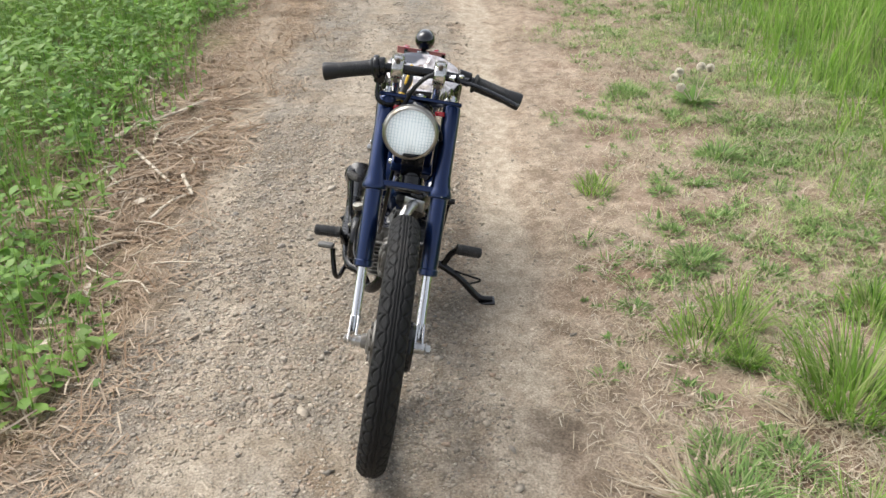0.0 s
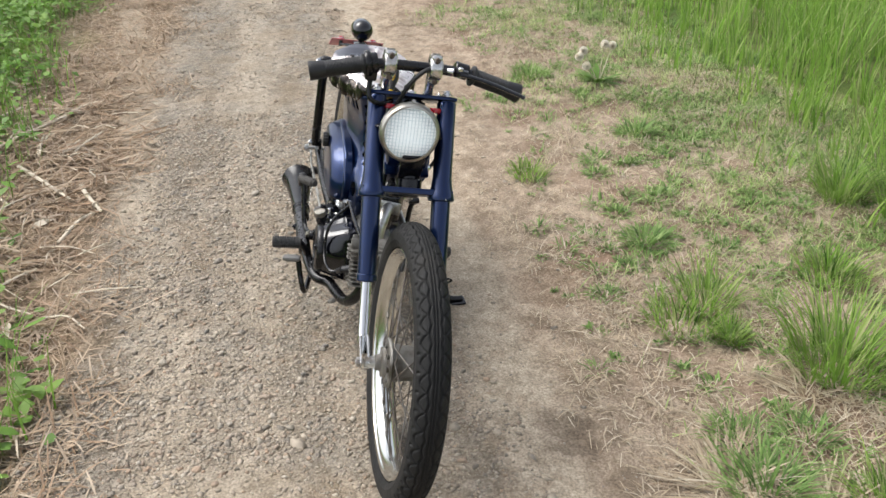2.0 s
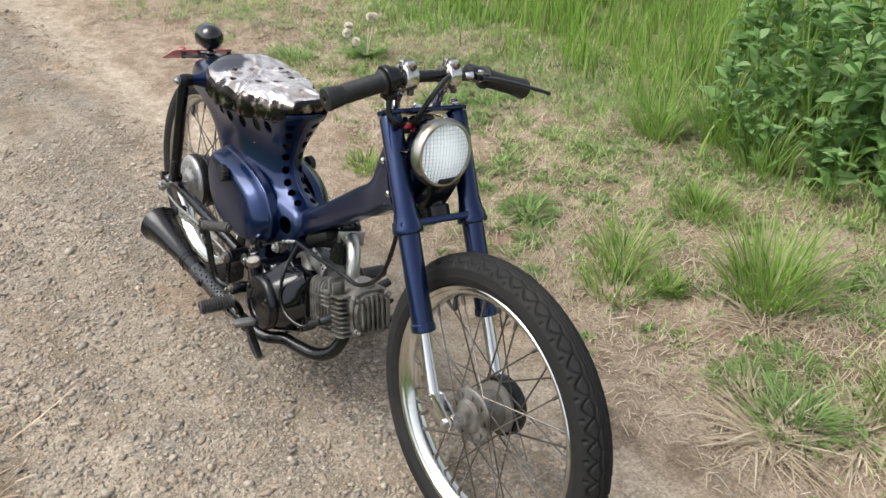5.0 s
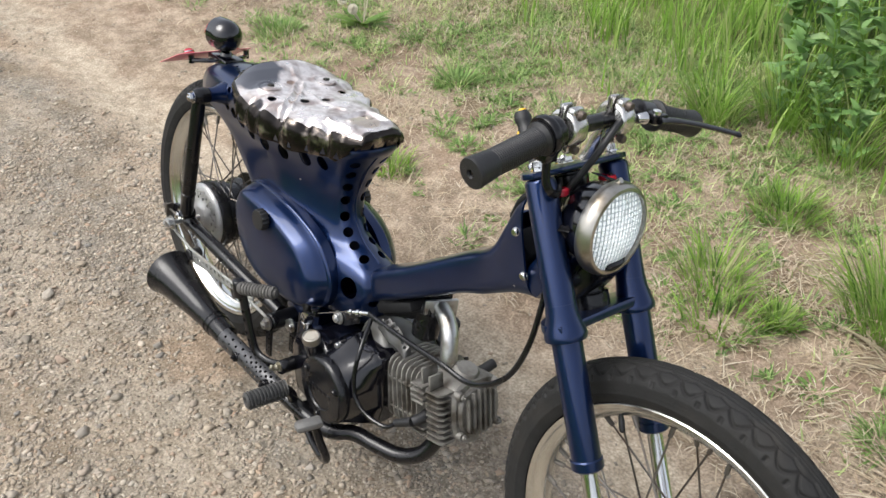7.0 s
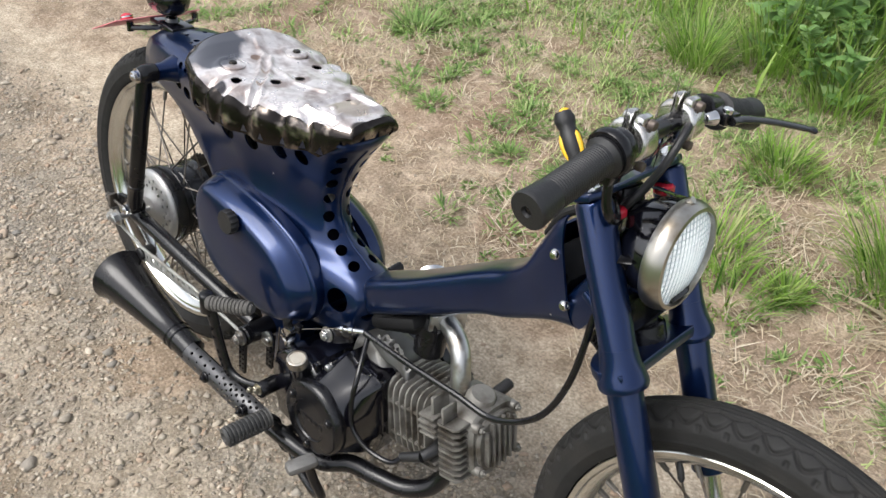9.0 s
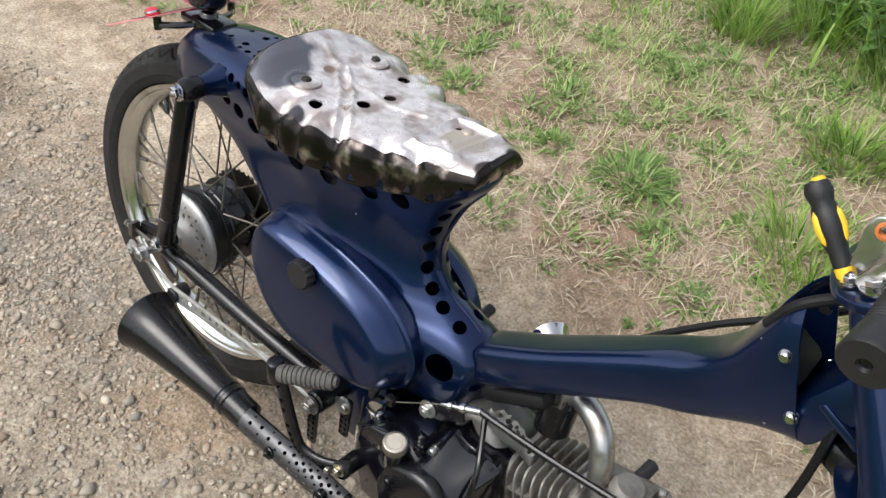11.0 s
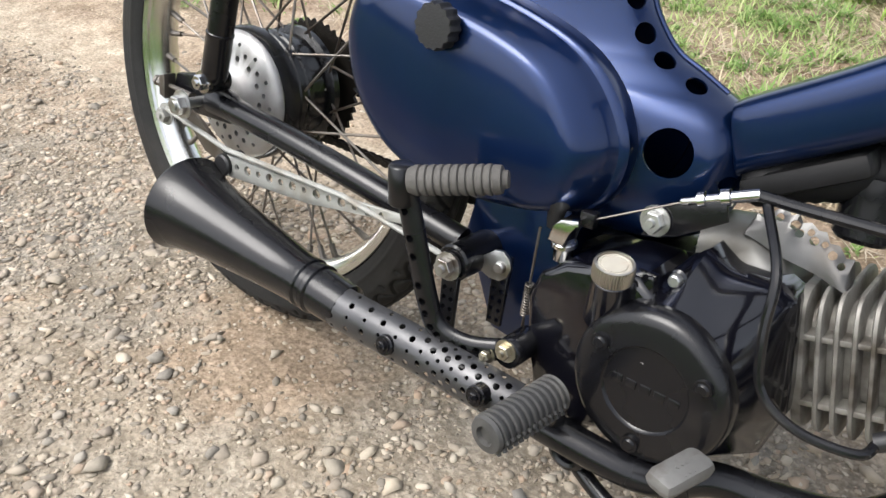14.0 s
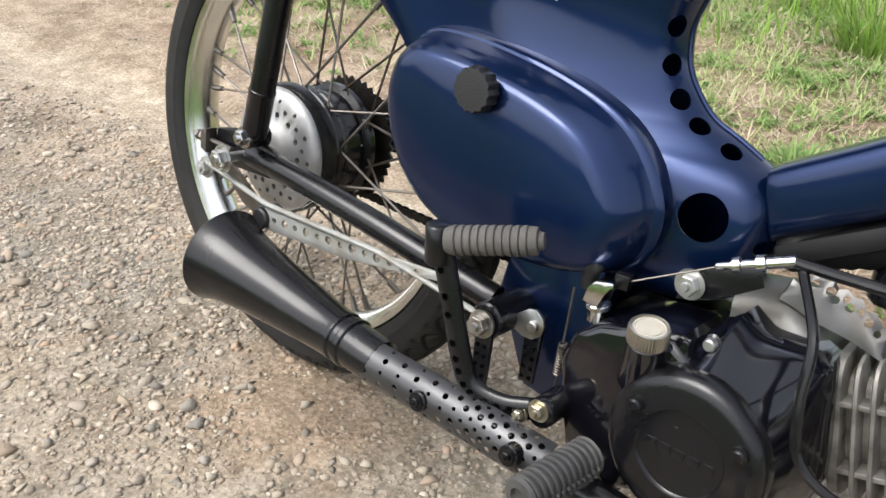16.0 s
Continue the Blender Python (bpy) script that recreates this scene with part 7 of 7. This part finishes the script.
def pebbles(x, y, size, mat, name, label, shape=None):
    n = len(x)
    pts, tri = (ICO, ICOF) if shape is None else shape
    k = len(pts)
    p = np.repeat(pts[None], n, 0) * (1 + 0.5 * (rng.rand(n, k, 1) - 0.5))
    for _ in range(4):
        p = chip_off(p)
    p *= np.stack([rng.uniform(0.75, 1.35, n), rng.uniform(0.6, 1.0, n), rng.uniform(0.26, 0.60, n)], -1)[:, None]
    a = rng.uniform(0, 2 * np.pi, n)
    c, s = np.cos(a)[:, None], np.sin(a)[:, None]
    q = np.stack([p[..., 0] * c - p[..., 1] * s, p[..., 0] * s + p[..., 1] * c, p[..., 2]], -1) * size[:, None, None]
    q += on_ground(x, y, 0.0)[:, None] + np.stack([0 * x, 0 * x, size * 0.06], -1)[:, None]
    f = (tri[None] + k * np.arange(n)[:, None, None]).reshape(-1, 3)
    return stuff(name, q.reshape(-1, 3), f, mat, label, "gravel", False)


def gravel_zone(x, y):
    return (1 - 0.8 * np.exp(-((x + 0.62) / 0.15) ** 2 - ((y + 0.08) / 0.12) ** 2)) * step01(0.34 - y + 0.35 * (vnoise(x, y, 2.1, 51) - 0.5), 0.0, 0.3) * step01(y + 0.85 + 0.3 * (vnoise(x, y, 2.3, 52) - 0.5), 0.0, 0.15)


x, y = scatter(17000, -5.2, 1.3, -1.0, 0.6, lambda x, y: (0.03 + 0.97 * gravel_zone(x, y)) * (0.10 + 0.90 * step01(vnoise(x, y, 2.5, 53) * 0.5 + vnoise(x, y, 7, 61) * 0.5, 0.36, 0.62)))
pebbles(x, y, rng.gamma(1.6, 0.0018, len(x)) + 0.0024, STONE, "gravel", "loose grey and tan gravel on the track")
x, y = scatter(26000, -6.5, -1.6, -1.1, 0.7, lambda x, y: gravel_zone(x, y) * (0.08 + 0.92 * step01(vnoise(x, y, 2, 59) * 0.5 + vnoise(x, y, 5, 62) * 0.5, 0.38, 0.62)))
pebbles(x, y, rng.gamma(1.8, 0.0022, len(x)) + 0.0030, STONE, "far_gravel", "loose gravel further along the track", (OCTA, OCTAF))
x, y = scatter(54000, -1.9, 0.4, -0.95, 0.3, lambda x, y: gravel_zone(x, y) * (0.45 + 0.55 * step01(vnoise(x, y, 3, 54) * 0.5 + vnoise(x, y, 9, 60) * 0.5, 0.36, 0.62)))
pebbles(x, y, rng.gamma(1.4, 0.0015, len(x)) + 0.0018, STONE, "fine_gravel", "fine gravel beside the wheels", (OCTA, OCTAF))
x, y = scatter(17500, -2.0, 0.45, -0.95, 0.32, lambda x, y: gravel_zone(x, y) * (0.40 + 0.60 * step01(vnoise(x, y, 3, 54) * 0.5 + vnoise(x, y, 9, 60) * 0.5, 0.36, 0.62)))
pebbles(x, y, rng.gamma(1.8, 0.0018, len(x)) + 0.0030, STONE, "coarse_gravel", "coarse angular gravel beside the wheels")
x, y = scatter(23000, 0.35, 1.45, -1.0, 0.35, lambda x, y: (0.1 + 0.9 * gravel_zone(x, y)) * (0.2 + 0.8 * step01(vnoise(x, y, 5, 58), 0.35, 0.6)))
pebbles(x, y, rng.gamma(1.4, 0.0018, len(x)) + 0.0019, STONE, "track_gravel", "fine gravel ahead of the front wheel", (OCTA, OCTAF))
x, y = scatter(9500, -4, 1.5, 0.2, 1.5, lambda x, y: (0.10 + 0.90 * step01(vnoise(x, y, 5, 57), 0.4, 0.65)) * np.where(y > 0.9, 0.4, np.where(np.abs(y - 0.37) < 0.1, 0.45, 1.0)))
pebbles(x, y, rng.gamma(1.6, 0.0017, len(x)) + 0.0014, STONE, "soil_grit", "scattered grit on bare soil")

# larger loose stones, one by one
STONE_SHAPES = []
for k in range(8):
    q = ICO * (1 + 0.5 * (rng.rand(12, 1) - 0.5))
    for _ in range(5):
        q = chip_off(q[None])[0]
    q = q * np.array([rng.uniform(1.0, 1.5), rng.uniform(0.75, 1.1), rng.uniform(0.5, 0.8)])
    STONE_SHAPES.append(fast_mesh("stone", q, ICOF, STONE_ONE, False))
placed = 0
while placed < 290:
    x, y = rng.uniform(-1.5, 0.4), rng.uniform(-0.8, 0.2)
    if abs(y) < 0.06 or rng.rand() > gravel_zone(np.array([x]), np.array([y]))[0]:
        continue
    s = 0.0055 + rng.gamma(2.0, 0.0015)
    o = new("stone", STONE_SHAPES[placed % 8])
    o.parent = ground
    o.matrix_local = pose(x, y, float(height(x, y)) + 0.22 * s, rng.uniform(-15, 15), rng.uniform(-15, 15), rng.uniform(0, 360)) @ Matrix.Diagonal((s, s, s, 1))
    placed += 1
pale = new("flat_stone", STONE_SHAPES[3])
tagged(pale, "pale flat stone lying in the gravel", "stone")
pale.matrix_world = pose(-0.80, -0.36, float(height(-0.80, -0.36)) + 0.003, 4, 3, 25) @ Matrix.Diagonal((0.019, 0.017, 0.014, 1))


# grass tufts on the verge
def tuft(x, y, count, spread, length, mat, label, name="grass_tuft", lean=0.9, fallen=0.0):
    """A tuft of arching blades, in five bunches."""
    ob = new(name)
    ob.location = (x, y, float(height(x, y)))
    tagged(ob, label, "grass tuft", "grass tufts on the verge")
    for k in range(5):
        n = count // 5
        r = spread * np.sqrt(rng.rand(n))
        a = rng.uniform(0, 2 * np.pi / 5, n) + 2 * np.pi * k / 5
        bx, by = x + r * np.cos(a), y + r * np.sin(a)
        out = a + rng.normal(0, 0.6, n)
        base = on_ground(bx, by) - np.array(ob.location)
        v, f = strips(base, out, 0.05 + fallen + lean * 0.55 * r / spread + rng.uniform(0, 0.2, n), rng.uniform(0.2, 1.3, n) * (1 - 0.55 * fallen), length * rng.uniform(0.4, 1.15, n), rng.uniform(0.0027, 0.0058, n) * (1.35 if lean > 1.9 else 1.0), (1, 0.95, 0.7, 0.06))
        o = new("foliage", fast_mesh("foliage", v, f, mat, True))
        o.parent = ob
        tagged(o, kind="stuff")
    return ob


tuft(0.39, 1.19, 380, 0.11, 0.25, GRASS, "large fresh green tuft of arching grass")
tuft(0.74, 0.80, 230, 0.07, 0.11, SHORT, "green tuft of grass with bleached roots", lean=1.4)
tuft(0.87, 1.01, 150, 0.06, 0.15, GRASS, "bright green tuft of grass beside bare soil")
tuft(0.62, 0.97, 150, 0.07, 0.06, SHORT, "low dark green tuft of grass", lean=1.7)
tuft(0.10, 0.90, 150, 0.10, 0.10, GRASS, "upright green tuft of grass on bare soil")
tuft(0.20, 0.99, 170, 0.035, 0.07, GRASS, "small dense green tuft of grass")
tuft(0.0, 1.02, 150, 0.08, 0.15, GRASS, "loose green tuft of grass on bare soil")
tuft(0.58, 0.83, 200, 0.075, 0.065, SHORT, "low dark green tuft of grass", lean=1.7)
tuft(-1.02, 0.76, 160, 0.07, 0.08, GRASS, "small bright tuft of grass at the track's edge")
tuft(-0.40, 1.00, 200, 0.08, 0.07, SHORT, "low tuft of grass among straw", lean=2.0)
tuft(-0.52, 1.78, 300, 0.08, 0.20, GRASS, "green tuft of grass at the edge of the meadow")
tuft(-2.22, 1.10, 240, 0.09, 0.07, SHORT, "low spreading tuft of grass")
tuft(-0.05, 1.45, 260, 0.09, 0.10, GRASS, "fresh green tuft of grass among straw")
tuft(-1.35, 1.35, 220, 0.08, 0.09, SHORT, "low tuft of grass among straw", lean=2.0)
tuft(0.72, 0.72, 190, 0.055, 0.19, STRAW, "bleached dry roots and blades of a tuft", "dry_tuft", 0.9, 0.9)
tuft(0.84, 0.88, 150, 0.06, 0.17, STRAW, "bleached dry roots and blades of a tuft", "dry_tuft", 0.9, 0.9)
tuft(0.46, 1.08, 90, 0.08, 0.15, STRAW, "bleached dry blades under a green tuft", "dry_tuft", 0.9, 0.9)

tuft(-0.34, 1.92, 200, 0.10, 0.34, GRASS, "tall green tuft of grass before the weeds", lean=0.6)
tuft(-0.08, 1.82, 160, 0.09, 0.26, GRASS, "tall green tuft of grass before the weeds", lean=0.7)
for x, y, r in ((-0.62, 0.98, 0.05), (-0.47, 0.82, 0.06), (-0.25, 0.88, 0.05), (-0.10, 0.74, 0.055), (-0.72, 1.20, 0.05), (-0.30, 1.22, 0.055), (0.02, 1.22, 0.05), (-0.55, 1.45, 0.06), (-0.12, 1.06, 0.05), (-0.95, 1.02, 0.055)):
    tuft(x, y, 80, 0.8 * r, 0.043, SHORT, "flat rosette of broad grey-green grass on soil", "grass_rosette", 2.3)

# dandelion clump with seed heads
dandelion = new("dandelion")
dandelion.location = (-2.03, 1.41, float(height(-2.03, 1.41)))
tagged(dandelion, "dandelion clump with five white seed heads", "dandelion")
for k in range(26):
    a = rng.uniform(0, 2 * np.pi)
    v, f = strips(np.zeros((1, 3)), np.array([a]), np.array([rng.uniform(0.75, 1.35)]), np.array([0.5]), np.array([rng.uniform(0.09, 0.17)]), np.array([rng.uniform(0.025, 0.04)]), (0.3, 0.8, 1.0, 0.7, 0.1))
    o = new("leaf", fast_mesh("leaf", v, f, LEAF, True))
    o.parent = dandelion
for dx, dy, h in ((0.0, -0.09, 0.17), (0.05, 0.0, 0.21), (-0.03, 0.07, 0.18), (0.03, -0.12, 0.15), (0.06, -0.09, 0.11)):
    bm = bmesh.new()
    sweep(bm, spline([(0, 0, 0), (dx * 0.5, dy * 0.6, h * 0.6), (dx, dy, h)], 5), 0.0022, 6)
    stem = part("stem", bm, STALK, dandelion, "hollow pinkish stem")
    n = 240
    u, w = rng.uniform(-1, 1, n), rng.uniform(0, 2 * np.pi, n)
    d3 = np.stack([np.sqrt(1 - u * u) * np.cos(w), np.sqrt(1 - u * u) * np.sin(w), u], -1)
    t1 = np.cross(d3, rng.normal(size=(n, 3)))
    t1 /= np.linalg.norm(t1, axis=1)[:, None]
    t2 = np.cross(d3, t1)
    c0 = np.array([dx, dy, h])
    tip = c0 + d3 * 0.020
    quad = np.stack([c0 + d3 * 0.004, tip - t1 * 0.0060, tip + d3 * 0.002, tip + t1 * 0.0060], 1)
    quad2 = np.stack([c0 + d3 * 0.004, tip - t2 * 0.0060, tip + d3 * 0.002, tip + t2 * 0.0060], 1)
    q = np.concatenate([quad, quad2])
    o = new("seed_head", fast_mesh("seed_head", q.reshape(-1, 3), np.arange(len(q) * 4).reshape(-1, 4), FLUFF, True))
    o.parent = stem
    tagged(o, "white fluffy seed head")


# broad-leaved weeds at the meadow's edge
def broad_weed(x, y, tall, leaves, size):
    w = new("broadleaf_weed")
    w.location = (x, y, float(height(x, y)))
    tagged(w, "tall dark green broad-leaved weed", "weed", "broad-leaved weeds")
    for s in range(6):
        a = rng.uniform(0, 2 * np.pi)
        top = V(0.22 * tall * math.cos(a) * rng.uniform(0.3, 1.2), 0.22 * tall * math.sin(a) * rng.uniform(0.3, 1.2), tall * rng.uniform(0.7, 1.05))
        bm = bmesh.new()
        foot = V(rng.uniform(-0.14, 0.14), rng.uniform(-0.14, 0.14), 0)
        line = spline([foot, foot + top * 0.5 + V(0, 0, 0.05), foot + top], 6)
        sweep(bm, line, [0.006, 0.002], 6)
        stem = part("stem", bm, LEAF, w, "reddish green stem")
        n = leaves // 6
        t = rng.uniform(0.1, 1.0, n)
        base = np.array([line[min(len(line) - 1, int(q * (len(line) - 1)))][:] for q in t])
        ln = size * rng.uniform(0.5, 1.15, n) * (1.25 - 0.75 * t)
        v, f = strips(base, rng.uniform(0, 2 * np.pi, n), rng.uniform(0.5, 1.3, n), rng.uniform(0.4, 1.4, n), ln, ln * rng.uniform(0.34, 0.55, n), (0.12, 0.75, 1.0, 0.85, 0.45, 0.05), rng.uniform(-0.5, 0.5, n))
        o = new("foliage", fast_mesh("foliage", v, f, DOCK, True))
        o.parent = stem


for x, y, tall, k, size in ((-0.30, 2.12, 0.46, 190, 0.12), (0.02, 2.10, 0.60, 220, 0.13), (0.34, 2.15, 0.70, 220, 0.14), (-0.12, 2.40, 0.72, 220, 0.15), (0.22, 2.48, 0.82, 230, 0.16), (-0.55, 2.45, 0.50, 150, 0.12),
                            (0.66, 2.20, 0.66, 300, 0.13), (-0.25, 1.95, 0.22, 200, 0.07), (0.08, 1.90, 0.25, 220, 0.08), (0.42, 1.92, 0.25, 200, 0.08), (-0.60, 2.85, 0.6, 200, 0.13), (0.55, 2.75, 0.9, 300, 0.15)):
    broad_weed(x, y, tall, k, size)


# dead stalks on the littered verge
def dead_stalk(p0, p1, r, lift=0.03):
    r *= 1.35
    a, b = V(p0[0], p0[1], float(height(*p0)) + 0.008), V(p1[0], p1[1], float(height(*p1)) + lift)
    m = (a + b) / 2 + V(rng.uniform(-0.02, 0.02), rng.uniform(-0.02, 0.02), 0.012)
    bm = bmesh.new()
    line = spline([a, m, b], 6)
    sweep(bm, line, [r, r * 0.6], 7, 0.7)
    for q in (3, 7, 10):
        rod(bm, line[q], line[q] + (line[q + 1] - line[q]) * 0.12, r * 1.25, seg=7)
    ob = new("dead_stalk", finish("dead_stalk", bm, STALK))
    tagged(ob, "bleached dead plant stalk lying on litter", "stalk", "dead stalks")


for p0, p1, r in (((-1.48, -1.43), (-2.03, -1.14), 0.009), ((-1.47, -1.22), (-1.10, -0.96), 0.007), ((-1.26, -0.95), (-0.97, -0.83), 0.007), ((-0.77, -0.94), (-0.98, -0.84), 0.006), ((-1.7, -1.6), (-2.15, -1.35), 0.008),
                  ((-2.0, -1.2), (-2.25, -1.05), 0.006), ((-1.55, -1.05), (-1.8, -0.95), 0.005), ((-1.30, -1.30), (-1.05, -1.15), 0.005), ((-0.42, -0.85), (-0.38, -0.62), 0.003), ((-2.5, -1.4), (-3.0, -1.9), 0.006)):
    dead_stalk(p0, p1, r)
for _ in range(46):
    x, y = rng.uniform(-2.3, -0.15), rng.uniform(-1.36, -0.88)
    a, long = rng.normal(0.35, 0.9), rng.uniform(0.10, 0.34)
    dead_stalk((x, y), (x + long * math.cos(a), y + long * math.sin(a) * 0.6), rng.uniform(0.0018, 0.0042), rng.uniform(0.01, 0.05))
for x, y, a in ((-0.28, -0.99, 20), (-0.05, -1.05, 70), (-0.9, -1.05, 130), (-1.85, -1.25, 200), (-1.6, -1.15, 300), (0.05, -0.98, 10)):
    v, f = strips(np.array([[0, 0, 0.0]]), np.array([radians(a)]), np.array([1.35]), np.array([0.5]), np.array([rng.uniform(0.05, 0.09)]), np.array([0.03]), (0.2, 0.9, 1.0, 0.6, 0.1), np.array([0.3]))
    o = new("dead_leaf", fast_mesh("dead_leaf", v, f, STALK, True))
    o.location = (x, y, float(height(x, y)) + 0.012)
    tagged(o, "curled pale dead leaf on straw", "leaf", "dead leaves")
